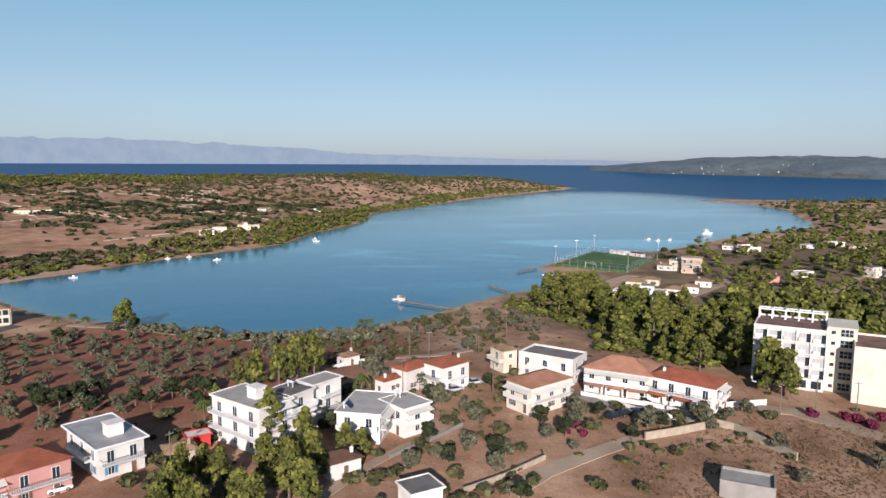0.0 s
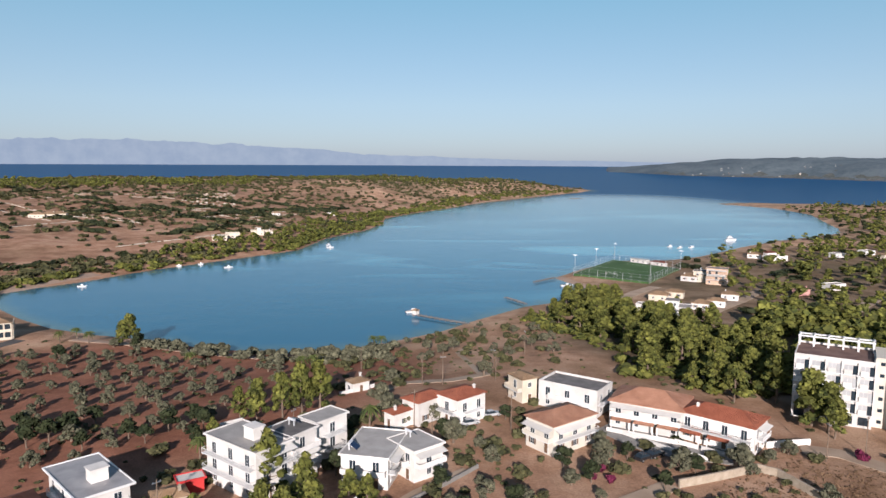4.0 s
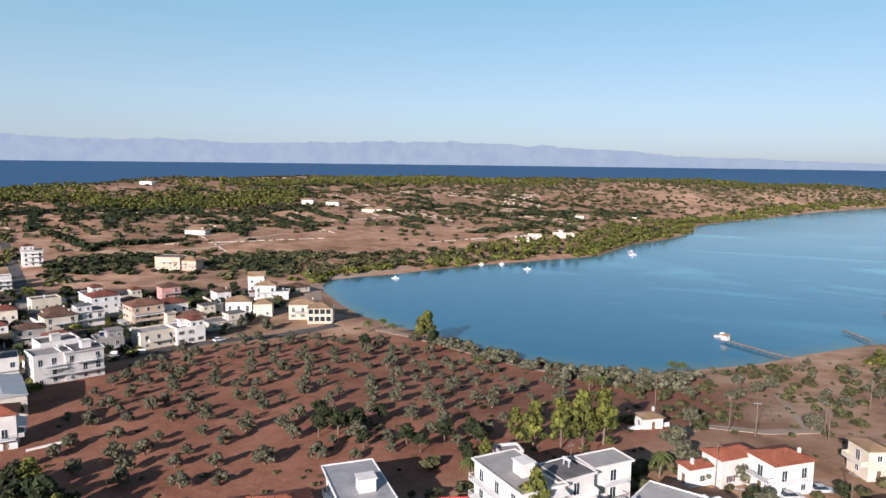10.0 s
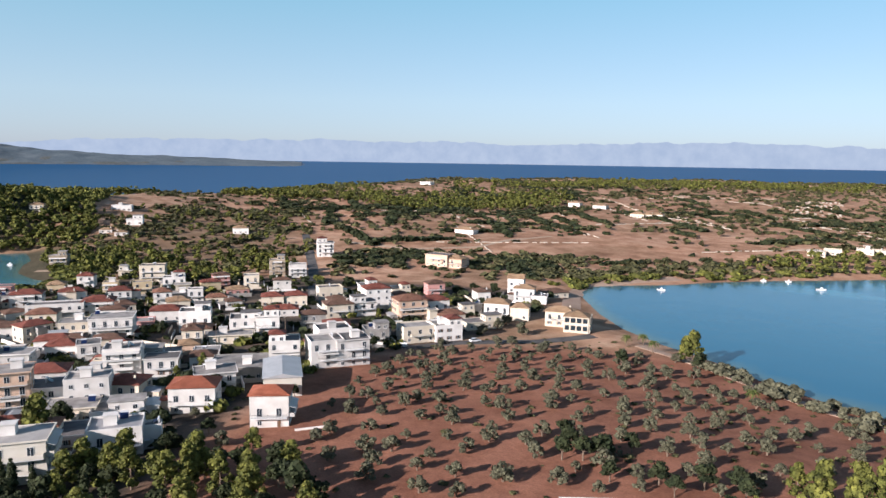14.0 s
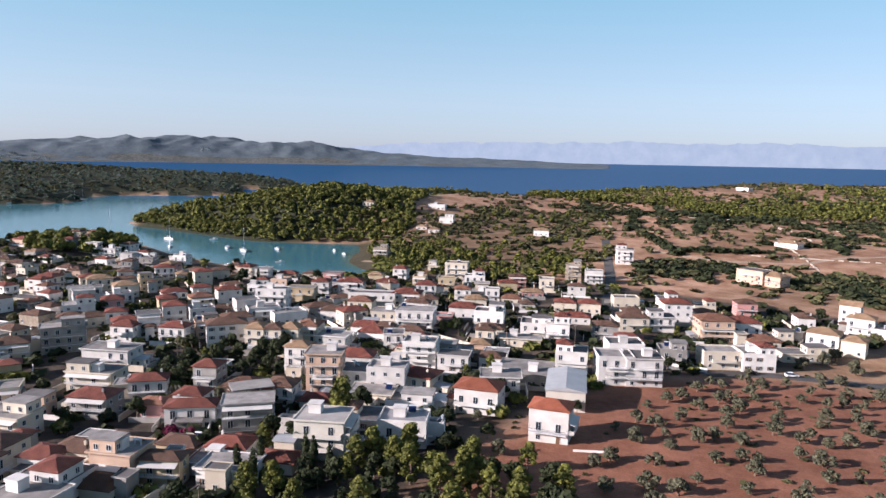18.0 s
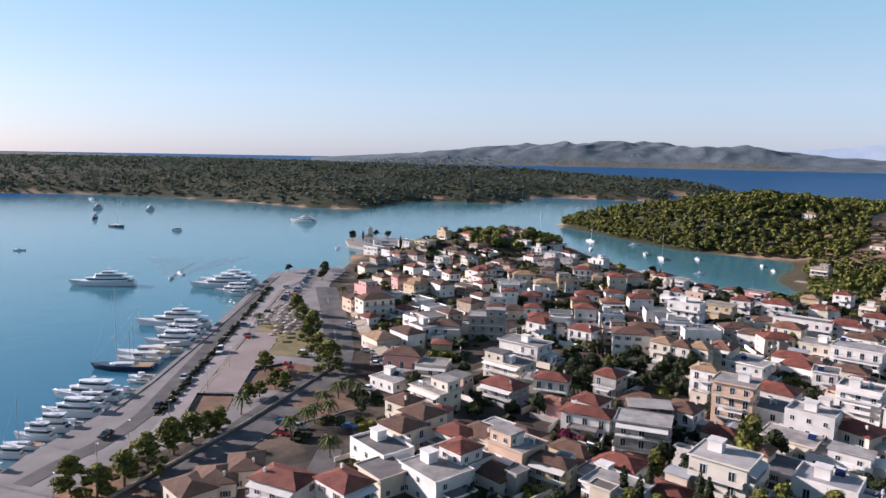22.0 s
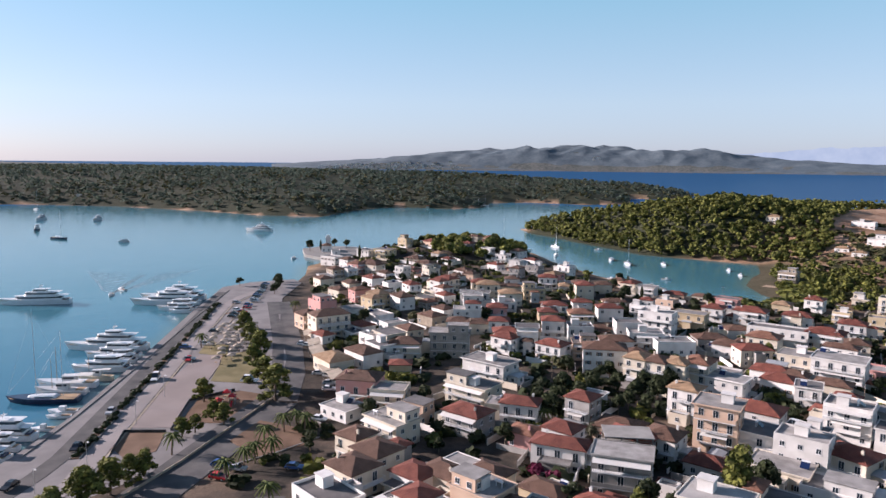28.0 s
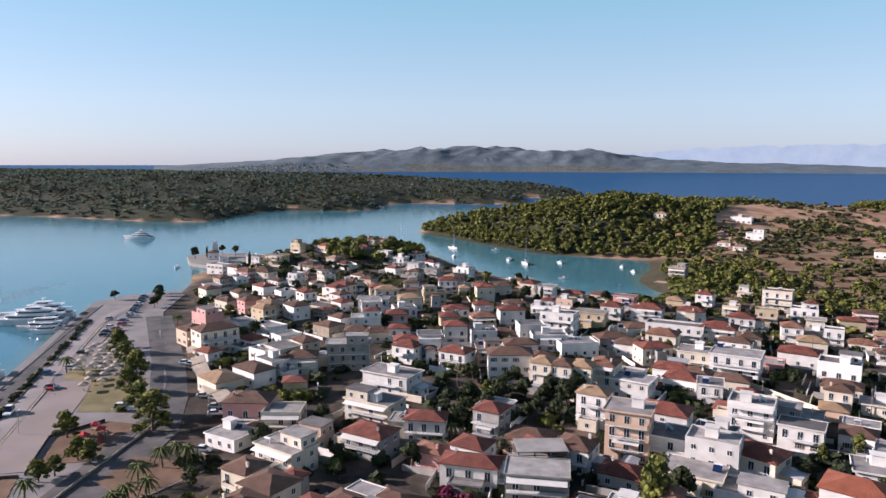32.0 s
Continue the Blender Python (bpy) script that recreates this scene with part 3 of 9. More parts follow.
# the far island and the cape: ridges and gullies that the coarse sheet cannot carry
# scrub colour with the blue haze of distance mixed into it
HAZED_HILLS = paint("hazed_hill_scrub", (0.058, 0.082, 0.100), (0.108, 0.134, 0.148), 0.03, fine=0.06, stain=0.7, vary=0.0, bump=0)
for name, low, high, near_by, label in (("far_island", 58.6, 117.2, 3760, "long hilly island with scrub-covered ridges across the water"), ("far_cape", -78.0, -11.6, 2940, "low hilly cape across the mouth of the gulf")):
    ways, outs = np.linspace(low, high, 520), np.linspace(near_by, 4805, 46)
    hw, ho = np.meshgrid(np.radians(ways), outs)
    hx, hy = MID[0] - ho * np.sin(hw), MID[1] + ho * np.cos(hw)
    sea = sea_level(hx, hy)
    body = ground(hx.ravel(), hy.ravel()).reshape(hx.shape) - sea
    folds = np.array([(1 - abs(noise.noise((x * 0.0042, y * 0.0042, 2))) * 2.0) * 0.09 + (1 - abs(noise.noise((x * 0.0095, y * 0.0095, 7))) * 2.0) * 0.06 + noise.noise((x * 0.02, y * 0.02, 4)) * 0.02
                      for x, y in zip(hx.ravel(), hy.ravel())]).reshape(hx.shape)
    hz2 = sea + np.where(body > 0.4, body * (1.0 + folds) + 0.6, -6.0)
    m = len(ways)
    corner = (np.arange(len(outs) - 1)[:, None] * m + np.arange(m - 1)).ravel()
    hills = mesh_of(name, np.stack([hx, hy, hz2], -1).reshape(-1, 3).tolist(), np.stack([corner, corner + m, corner + m + 1, corner + 1], -1).tolist(), [HAZED_HILLS])
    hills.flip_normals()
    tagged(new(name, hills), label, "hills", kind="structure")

QUAY = [(-100, -71), (-140, -83), (-169, -86.5), (-194, -92.5), (-247, -110.5), (-316, -136), (-379, -157), (-398, -150), (-414, -131), (-404, -122), (-360, -112),
        (-300, -84), (-262, -62), (-232, -50), (-205, -47), (-150, -46), (-120, -44), (-100, -46)]
QUAY_TOP = 1.8

TERRACE = [(-498, -146), (-514, -170), (-545, -186), (-567, -176), (-568, -150), (-545, -132), (-515, -134)]


def land(x, y):
    """Height of the ground sheet, or of the quay's paving, at a place."""
    i, j = int(np.clip(np.searchsorted(xs, x) - 1, 0, len(xs) - 2)), int(np.clip(np.searchsorted(ys, y) - 1, 0, len(ys) - 2))
    u, v = (x - xs[i]) / (xs[i + 1] - xs[i]), (y - ys[j]) / (ys[j + 1] - ys[j])
    z = float((gz[j, i] * (1 - u) + gz[j, i + 1] * u) * (1 - v) + (gz[j + 1, i] * (1 - u) + gz[j + 1, i + 1] * u) * v)
    if -420 < x < -95 and -160 < y < -40 and inside_by(np.array([x]), np.array([y]), QUAY)[0] > -0.3:
        z = max(z, QUAY_TOP)
    if -570 < x < -495 and -190 < y < -130 and inside_by(np.array([x]), np.array([y]), TERRACE)[0] > -0.3:
        z = max(z, 2.2)
    return z


rings = np.concatenate([np.arange(0, 1500, 12.0), np.geomspace(1500, 4880, 40)])
turns = np.linspace(0, math.tau, 361)[:-1]
ra, ta = np.meshgrid(rings, turns, indexing="ij")
wx, wy = MID[0] + ra * np.cos(ta), MID[1] + ra * np.sin(ta)
bay = np.maximum(blot(wx, wy, 60, 700, 330, 900, -20, 0.35), 0)
basin = blot(wx, wy, -620, -280, 640, 560, 0, 0.35)
edge = inside_by(wx.ravel(), wy.ravel(), MAINLAND).reshape(wx.shape)
shallow = step_up((edge + 9) / 9) * 0.7
n = len(turns)
i = (np.arange(len(rings) - 1)[:, None] * n + np.arange(n))
j = (np.arange(len(rings) - 1)[:, None] * n + (np.arange(n) + 1) % n)
faces = np.stack([i, i + n, j + n, j], -1).reshape(-1, 4)[n:]
water = mesh_of("water", np.stack([wx, wy, sea_level(wx, wy)], -1).reshape(-1, 3).tolist(), faces.tolist(), [SEA])
at = water.color_attributes.new("cover", "FLOAT_COLOR", "POINT")
at.data.foreach_set("color", np.stack([bay, basin, shallow, bay * blot(wx, wy, 150, 880, 300, 480, -20, 0.8)], -1).ravel())
for p in water.polygons:
    p.use_smooth = True
tagged(new("water", water), "calm blue sea with paler streaks of painted sky reflection", "water", kind="structure")

# far mountains across the gulf; their haze is painted as a pale blue glow
HAZE_GLOW = bpy.data.materials.new("haze_glow_mountains")
HAZE_GLOW.use_nodes = True
t = HAZE_GLOW.node_tree
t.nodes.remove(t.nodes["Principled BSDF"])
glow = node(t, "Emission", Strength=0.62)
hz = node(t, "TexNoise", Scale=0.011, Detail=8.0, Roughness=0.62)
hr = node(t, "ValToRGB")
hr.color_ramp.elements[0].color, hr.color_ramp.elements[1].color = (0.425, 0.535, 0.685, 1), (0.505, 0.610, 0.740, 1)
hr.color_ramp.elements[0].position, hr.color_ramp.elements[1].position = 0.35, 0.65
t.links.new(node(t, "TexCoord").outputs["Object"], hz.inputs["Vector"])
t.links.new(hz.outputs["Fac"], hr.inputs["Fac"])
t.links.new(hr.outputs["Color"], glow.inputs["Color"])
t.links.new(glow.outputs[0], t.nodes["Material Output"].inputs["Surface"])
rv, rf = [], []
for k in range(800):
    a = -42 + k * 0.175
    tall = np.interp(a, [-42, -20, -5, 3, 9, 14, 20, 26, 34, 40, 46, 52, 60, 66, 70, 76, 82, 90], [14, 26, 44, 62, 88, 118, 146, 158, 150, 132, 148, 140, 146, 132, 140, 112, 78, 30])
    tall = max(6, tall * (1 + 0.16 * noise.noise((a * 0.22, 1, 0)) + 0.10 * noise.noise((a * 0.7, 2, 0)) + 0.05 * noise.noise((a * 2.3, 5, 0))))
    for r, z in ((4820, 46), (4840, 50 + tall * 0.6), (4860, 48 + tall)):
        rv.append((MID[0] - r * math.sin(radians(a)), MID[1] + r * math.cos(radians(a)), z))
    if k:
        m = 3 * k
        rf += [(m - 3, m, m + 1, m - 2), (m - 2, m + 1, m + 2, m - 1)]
tagged(new("backdrop", mesh_of("backdrop", rv, rf, [HAZE_GLOW])), "mountain range far across the gulf, glowing pale blue for haze", "mountains", kind="structure")

# ---- houses ----
def rotated(x, y, z, turn):
    return pose(x, y, z, 0, 0, turn)


def window_mesh(w, h, shutters=None):
    b = Build()
    for x0, z0, x1, z1 in ((-w / 2 - 0.07, -0.07, -w / 2, h + 0.07), (w / 2, -0.07, w / 2 + 0.07, h + 0.07), (-w / 2, h, w / 2, h + 0.07), (-w / 2, -0.07, w / 2, 0), (-0.035, 0, 0.035, h)):
        b.box(x0, -0.07, z0, x1, 0.02, z1)
    b.box(-w / 2 - 0.15, -0.16, -0.13, w / 2 + 0.15, 0.02, -0.07)
    if shutters:
        for s in (-1, 1):
            x = s * (w / 2 + 0.10 + w / 4)
            b.box(x - w / 4, -0.09, 0, x + w / 4, -0.03, h, 1)
            for k in range(5):
                b.box(x - w / 4 + 0.05, -0.105, h * (k + 0.2) / 5, x + w / 4 - 0.05, -0.09, h * (k + 0.75) / 5, 1)
    return b


def pane_box(b, w, h, slot=0):
    return b.box(-w / 2, -0.035, 0, w / 2, -0.01, h, slot)


WIN = {}
for name, w, h, sh in (("plain", 0.95, 1.1, None), ("shuttered", 0.9, 1.2, SHUTTER), ("blue", 1.0, 1.35, BLUE_SHUTTER), ("tall", 1.15, 2.0, None), ("small", 0.6, 0.7, None)):
    whole = window_mesh(w, h, sh)
    pane_box(whole, w, h, 2)
    WIN[name] = (window_mesh(w, h, sh).mesh("window_" + name, WHITE_PAINT, sh or SHUTTER), pane_box(Build(), w, h).mesh("pane_" + name, GLASS),
                 whole.mesh("far_window_" + name, WHITE_PAINT, sh or SHUTTER, GLASS))
DOOR = Build().box(-0.55, -0.08, 0, 0.55, 0.02, 2.2, 1).box(-0.45, -0.1, 0.1, 0.45, -0.08, 2.1, 0).box(0.3, -0.16, 1.0, 0.36, -0.1, 1.15, 1).mesh("house_door", SHUTTER, WHITE_PAINT)


def roof_uv(me):
    """Metres across and down each slope."""
    uv = me.uv_layers.new(name="UVMap")
    for p in me.polygons:
        across = Vector((0, 0, 1)).cross(p.normal)
        across = across.normalized() if across.length > 0.05 else Vector((1, 0, 0))
        down = p.normal.cross(across)
        for k in p.loop_indices:
            co = me.vertices[me.loops[k].vertex_index].co
            uv.data[k].uv = (co.dot(across), co.dot(down))
    return me


def hip_roof(w, d, z, rise, over=0.45, gable=False, material=None):
    a, b = w / 2 + over, d / 2 + over
    if w >= d:
        r = a if gable else a - b * 0.95
        ends = ((-r, 0), (r, 0))
    else:
        r = b if gable else b - a * 0.95
        ends = ((0, -r), (0, r))
    v = [(-a, -b, z), (a, -b, z), (a, b, z), (-a, b, z)]
    top = [(x, y, z + rise) for x, y in ends]
    low = [(x, y, zz - 0.18) for x, y, zz in v]
    if w >= d:
        f = [(0, 1, 5, 4), (1, 2, 5), (2, 3, 4, 5), (3, 0, 4)]
    else:
        f = [(0, 1, 4), (1, 2, 5, 4), (2, 3, 5), (3, 0, 4, 5)]
    f += [(0, 6, 7, 1), (1, 7, 8, 2), (2, 8, 9, 3), (3, 9, 6, 0), (9, 8, 7, 6)]
    return roof_uv(mesh_of("tiled_roof", v + top + low, f, [material]))


def shell(w, d, h, rim, foot=2.0):
    """Outer walls as one hollow ring, from below the ground up to the rim of the parapet."""
    t, v, f = 0.22, [], []
    for a, b, z in ((w / 2, d / 2, -foot), (w / 2, d / 2, h + rim), (w / 2 - t, d / 2 - t, h + rim), (w / 2 - t, d / 2 - t, -foot)):
        v += [(-a, -b, z), (a, -b, z), (a, b, z), (-a, b, z)]
    for r in range(4):
        for k in range(4):
            f.append((r * 4 + k, r * 4 + (k + 1) % 4, (r * 4 + 4) % 16 + (k + 1) % 4, (r * 4 + 4) % 16 + k))
    return Build().add(v, f)


def railing_mesh(w, deep, solid):
    b = Build()
    if solid:
        b.box(-w / 2, -deep, 0, w / 2, -deep + 0.1, 0.85).box(-w / 2, -deep + 0.1, 0, -w / 2 + 0.1, 0, 0.85).box(w / 2 - 0.1, -deep + 0.1, 0, w / 2, 0, 0.85)
    else:
        b.box(-w / 2, -deep, 0.9, w / 2, -deep + 0.06, 0.96).box(-w / 2, -deep + 0.06, 0.9, -w / 2 + 0.06, 0, 0.96).box(w / 2 - 0.06, -deep + 0.06, 0.9, w / 2, 0, 0.96)
        n = max(3, int(w / 0.35))
        for k in range(n + 1):
            x = -w / 2 + 0.02 + (w - 0.04) * k / n
            b.box(x - 0.02, -deep + 0.01, 0, x + 0.02, -deep + 0.05, 0.9)
    return b


HEATER = {}
taken, homes = [], []
COLOUR_WORDS = {"white": "white", "cream": "cream", "peach": "peach", "pink": "salmon pink", "ochre": "ochre", "stone": "stone", "red": "red", "grey": "bare concrete", "ivory": "ivory"}
COUNT_WORDS = {1: "single-storey", 2: "two-storey", 3: "three-storey", 4: "four-storey", 5: "five-storey"}


def flat_roof_clutter(home, w, d, h, rng, much, head):
    if rng.random() < 0.4 and min(w, d) > 6 if head is None else head:
        sx, sy = rng.uniform(-w / 4, w / 4), rng.uniform(-d / 4, d / 4)
        part("stair_head", Build().box(-1.4, -1.2, 0, 1.4, 1.2, 2.2).box(-1.6, -1.4, 2.2, 1.6, 1.4, 2.35).mesh("stair_head", WALLS["white"]), home, pose(sx, sy, h))
    for k in range((rng.random() < 0.45) + much):
        hx, hy = rng.uniform(-w / 2 + 1.3, w / 2 - 1.3), rng.uniform(-d / 2 + 1.3, d / 2 - 1.3)
        if "rack" not in HEATER:
            b = Build()
            b.add([(-0.9, -0.8, 0.25), (0.9, -0.8, 0.25), (0.9, 0.5, 1.2), (-0.9, 0.5, 1.2), (-0.9, -0.8, 0.17), (0.9, -0.8, 0.17), (0.9, 0.5, 1.12), (-0.9, 0.5, 1.12)],
                  [(0, 1, 2, 3), (7, 6, 5, 4), (0, 4, 5, 1), (1, 5, 6, 2), (2, 6, 7, 3), (3, 7, 4, 0)])
            HEATER["rack"] = b.mesh("collector", PANEL)
            HEATER["tank"] = Build().tube((-0.85, 0.75, 1.2), (0.85, 0.75, 1.2), 0.27, 0.27, 10).box(-0.7, 0.6, 0, -0.62, 0.9, 1.0).box(0.62, 0.6, 0, 0.7, 0.9, 1.0).mesh("tank", TANK)
        holder = part("water_heater", HEATER["tank"], home, pose(hx, hy, h, 0, 0, rng.choice([0, 90, 180])), "solar water heater with steel tank")
        part("collector", HEATER["rack"], holder)
    if much and rng.random() < 0.7:
        ax, ay = rng.uniform(-w / 3, w / 3), rng.uniform(-d / 3, d / 3)
        b = Build().tube((0, 0, 0), (0, 0, 3.2), 0.03, 0.02, 5)
        for k in range(4):
            b.box(-0.5 + 0.05 * k, -0.015, 2.4 + 0.22 * k, 0.5 - 0.05 * k, 0.015, 2.43 + 0.22 * k)
        part("aerial", b.mesh("aerial", STEEL), home, pose(ax, ay, h))


def house(x, y, w, d, floors, turn, roof="flat", wall="white", tile="red", near=False, balcony=None, shutters=None, deck=None, storey=3.0, label="", base=None, windows=True, kind="house", overhang=False, head=None):
    rng = random.Random(int(x * 7) * 1009 + int(y * 13))
    c, s = math.cos(radians(turn)), math.sin(radians(turn))
    if base is None:
        base = min(land(x + a * w / 2 * c - b * d / 2 * s, y + a * w / 2 * s + b * d / 2 * c) for a in (-1, 0, 1) for b in (-1, 0, 1)) + 0.15
    h = floors * storey
    word = COUNT_WORDS.get(round(floors), "small")
    top = {"flat": "a flat roof", "hip": f"a {tile} tiled roof", "gable": f"a {tile} tiled gable roof", "sheet": "a ridged metal sheet roof"}[roof]
    home = thing(kind, rotated(x, y, base, turn), label or f"{word} {COLOUR_WORDS[wall]} rendered house with {top}", "house", "houses of the town" if not near else "houses by the olive field")
    taken.append((x, y, max(w, d) / 2))
    homes.append((x, y, w, d, turn, wall, home))
    far = math.hypot(x + 20, y - 40) > 215
    glazing = Build()
    slab = roof == "flat" and (overhang or rng.random() < 0.5)
    rim = 0.0 if slab else 0.55 if roof == "flat" else 0.0
    body = part("wall", shell(w, d, h, rim).mesh("wall", WALLS[wall]), home)
    if roof == "flat":
        cover = deck or (ROOF_DARK if rng.random() < 0.45 else ROOF_DECK)
        if slab:        # a slab that stands out over the walls, with a low white kerb round it
            o = 0.75 if overhang else 0.4 if near else rng.uniform(0.3, 0.7)
            v = []
            for e, z in ((0.0, h - 0.02), (o, h - 0.02), (o, h + 0.34), (o - 0.2, h + 0.34), (o - 0.2, h + 0.16)):
                v += [(-w / 2 - e, -d / 2 - e, z), (w / 2 + e, -d / 2 - e, z), (w / 2 + e, d / 2 + e, z), (-w / 2 - e, d / 2 + e, z)]
            f = [(r * 4 + k, r * 4 + (k + 1) % 4, r * 4 + 4 + (k + 1) % 4, r * 4 + 4 + k) for r in range(4) for k in range(4)] + [(16, 17, 18, 19), (3, 2, 1, 0)]
            part("roof", mesh_of("roof", v, f, [WHITE_PAINT if overhang else WALLS[wall], cover], [0] * 16 + [1, 0]), home)
        else:
            part("roof", Build().box(-w / 2 + 0.23, -d / 2 + 0.23, h - 0.2, w / 2 - 0.23, d / 2 - 0.23, h + 0.02).mesh("roof", cover), home)
        if not near and min(w, d) > 6.5 and floors <= 3.2 and rng.random() < 0.30:      # set-back top storey on part of the roof
            uw, ud = w * rng.uniform(0.45, 0.65), d * rng.uniform(0.5, 0.75)
            ux, uy = rng.choice([-1, 1]) * (w - uw) / 2 * 0.9, rng.choice([-1, 1]) * (d - ud) / 2 * 0.9
            z0 = h + (0.17 if slab else 0.03)
            part("upper_storey", shell(uw, ud, 2.6, 0, 0).mesh("upper_storey", WALLS[wall]), home, pose(ux, uy, z0))
            part("upper_roof", hip_roof(uw, ud, 2.78, 1.1, 0.35, False, TILE[tile]) if rng.random() < 0.4 else Build().box(-uw / 2 - 0.3, -ud / 2 - 0.3, 2.6, uw / 2 + 0.3, ud / 2 + 0.3, 2.78).mesh("upper_roof", cover), home, pose(ux, uy, z0))
            for around, long, reach in ((0, uw, ud / 2), (90, ud, uw / 2), (180, uw, ud / 2), (270, ud, uw / 2)):
                a = radians(turn + around)
                if (math.sin(a) * (-20 - x) - math.cos(a) * (40 - y)) < 0:
                    continue
                for q in (-0.25, 0.25):
                    m = pose(ux, uy, z0, 0, 0, around) @ pose(q * long, -reach - 0.004, 0.55)
                    if far:
                        me = WIN["plain"][2]
                        for p in me.polygons:
                            glazing.add([m @ me.vertices[i].co for i in p.vertices], [tuple(range(len(p.vertices)))], p.material_index)
                    else:
                        part("window", WIN["plain"][2], home, m)
        flat_roof_clutter(home, w, d, h + (0.16 if slab else 0.02), rng, 0, False if near and head is None else head)
    elif roof == "sheet":
        part("roof", hip_roof(w, d, h + 0.18, min(w, d) * 0.10, 0.3, True, SHEET), home)
    else:
        rise = min(w, d) * (0.20 if roof == "hip" else 0.22)
        part("roof", hip_roof(w, d, h + 0.16, rise, 0.45, roof == "gable", TILE[tile]), home)
        if roof == "gable":
            b = Build()
            along_x = w >= d
            for e in (-1, 1):
                if along_x:
                    q = e * (w / 2 - 0.12)
                    b.add([(q - 0.1, -d / 2, h), (q - 0.1, d / 2, h), (q - 0.1, 0, h + rise), (q + 0.1, -d / 2, h), (q + 0.1, d / 2, h), (q + 0.1, 0, h + rise)], [(0, 1, 2), (5, 4, 3), (0, 3, 4, 1), (1, 4, 5, 2), (2, 5, 3, 0)])
                else:
                    q = e * (d / 2 - 0.12)
                    b.add([(-w / 2, q - 0.1, h), (w / 2, q - 0.1, h), (0, q - 0.1, h + rise), (-w / 2, q + 0.1, h), (w / 2, q + 0.1, h), (0, q + 0.1, h + rise)], [(0, 1, 2), (5, 4, 3), (0, 3, 4, 1), (1, 4, 5, 2), (2, 5, 3, 0)])
            part("gable_wall", b.mesh("gable_wall", WALLS[wall]), home)
        if rng.random() < 0.5:
            px, py = rng.choice([-1, 1]) * w * 0.3, rng.choice([-1, 1]) * d * 0.22
            part("chimney", Build().box(-0.26, -0.22, 0, 0.26, 0.22, 1.15).box(-0.34, -0.3, 1.15, 0.34, 0.3, 1.25).box(-0.16, -0.14, 1.25, 0.16, 0.14, 1.45).mesh("chimney", WALLS[wall]), home, pose(px, py, h + rise * 0.35))
    # sides, most open to the sea of houses first
    sides = []
    for k, (nx, ny, long, reach) in enumerate(((0, -1, w, d / 2), (1, 0, d, w / 2), (0, 1, w, d / 2), (-1, 0, d, w / 2))):
        wx, wy = nx * c - ny * s, nx * s + ny * c
        facing = (wx * (-20 - x) + wy * (40 - y)) / max(1, math.hypot(x + 20, y - 40))
        sides.append((-facing, k * 90, long, reach))
    sides.sort()
    style = shutters or rng.choice(["plain", "shuttered", "plain", "tall"])
    for rank, (_, around, long, reach) in enumerate(sides[: 3 if near else 2]):
        if not windows:
            break
        count = max(1, int(long / (3.9 if near else 3.3)))
        with_balcony = roof != "sheet" and (balcony == rank or (near and rank < 2 and balcony != 9 and floors > 1.5 and long > 6) or (balcony is None and rank == 0 and long > 5.5 and rng.random() < 0.85))
        for level in range(max(1, int(floors))):
            z = level * storey
            for k in range(count):
                if not near and rng.random() < 0.14:
                    continue
                u = (k + 0.5) / count * long - long / 2
                tall = with_balcony and level > 0
                key = "tall" if tall else style if style != "tall" else "plain"
                m = pose(0, 0, 0, 0, 0, around) @ pose(u, -reach - 0.004, z + (0.15 if tall else 0.95))
                if near and level == 0 and rank == 0 and k == count // 2:
                    part("front_door", DOOR, home, pose(0, 0, 0, 0, 0, around) @ pose(u, -reach - 0.004, 0.05))
                elif near:
                    part("pane", WIN[key][1], part("window", WIN[key][0], home, m))
                elif far:
                    me = WIN[key][2]
                    for p in me.polygons:
                        glazing.add([m @ me.vertices[i].co for i in p.vertices], [tuple(range(len(p.vertices)))], p.material_index)
                else:
                    part("window", WIN[key][2], home, m)
            if with_balcony and level > 0:
                bw, deep = long * rng.choice([0.95, 0.95, 0.6]), 1.35
                m = pose(0, 0, 0, 0, 0, around) @ pose(0, -reach - 0.003, z)
                solid = rng.random() < 0.45
                trim = WALLS[wall] if solid else (WHITE_PAINT if rng.random() < 0.5 else IRON)
                floor_slab = Build().box(-bw / 2, -deep, -0.12, bw / 2, 0, 0.05)
                if far:
                    rail = railing_mesh(bw, deep, solid)
                    floor_slab.add([(p[0], p[1], p[2] + 0.05) for p in rail.v], rail.f, 1)
                ledge = part("balcony", floor_slab.mesh("balcony", WHITE_PAINT, trim), home, m)
                if not far:
                    tagged(part("railing", railing_mesh(bw, deep, solid).mesh("railing", trim), ledge, pose(0, 0, 0.05)), kind="" if solid else "stuff")
                if rng.random() < 0.3:
                    part("awning", Build().add([(-bw / 2, 0, 2.6), (bw / 2, 0, 2.6), (bw / 2, -deep - 0.3, 2.1), (-bw / 2, -deep - 0.3, 2.1), (-bw / 2, 0, 2.54), (bw / 2, 0, 2.54), (bw / 2, -deep - 0.3, 2.04), (-bw / 2, -deep - 0.3, 2.04)],
                                               [(3, 2, 1, 0), (4, 5, 6, 7), (0, 1, 5, 4), (1, 2, 6, 5), (2, 3, 7, 6), (3, 0, 4, 7)]).mesh("awning", CANVAS), ledge)
    if glazing.v:
        tagged(part("glazing", glazing.mesh("glazing", WHITE_PAINT, SHUTTER, GLASS), home), kind="stuff")
    return home


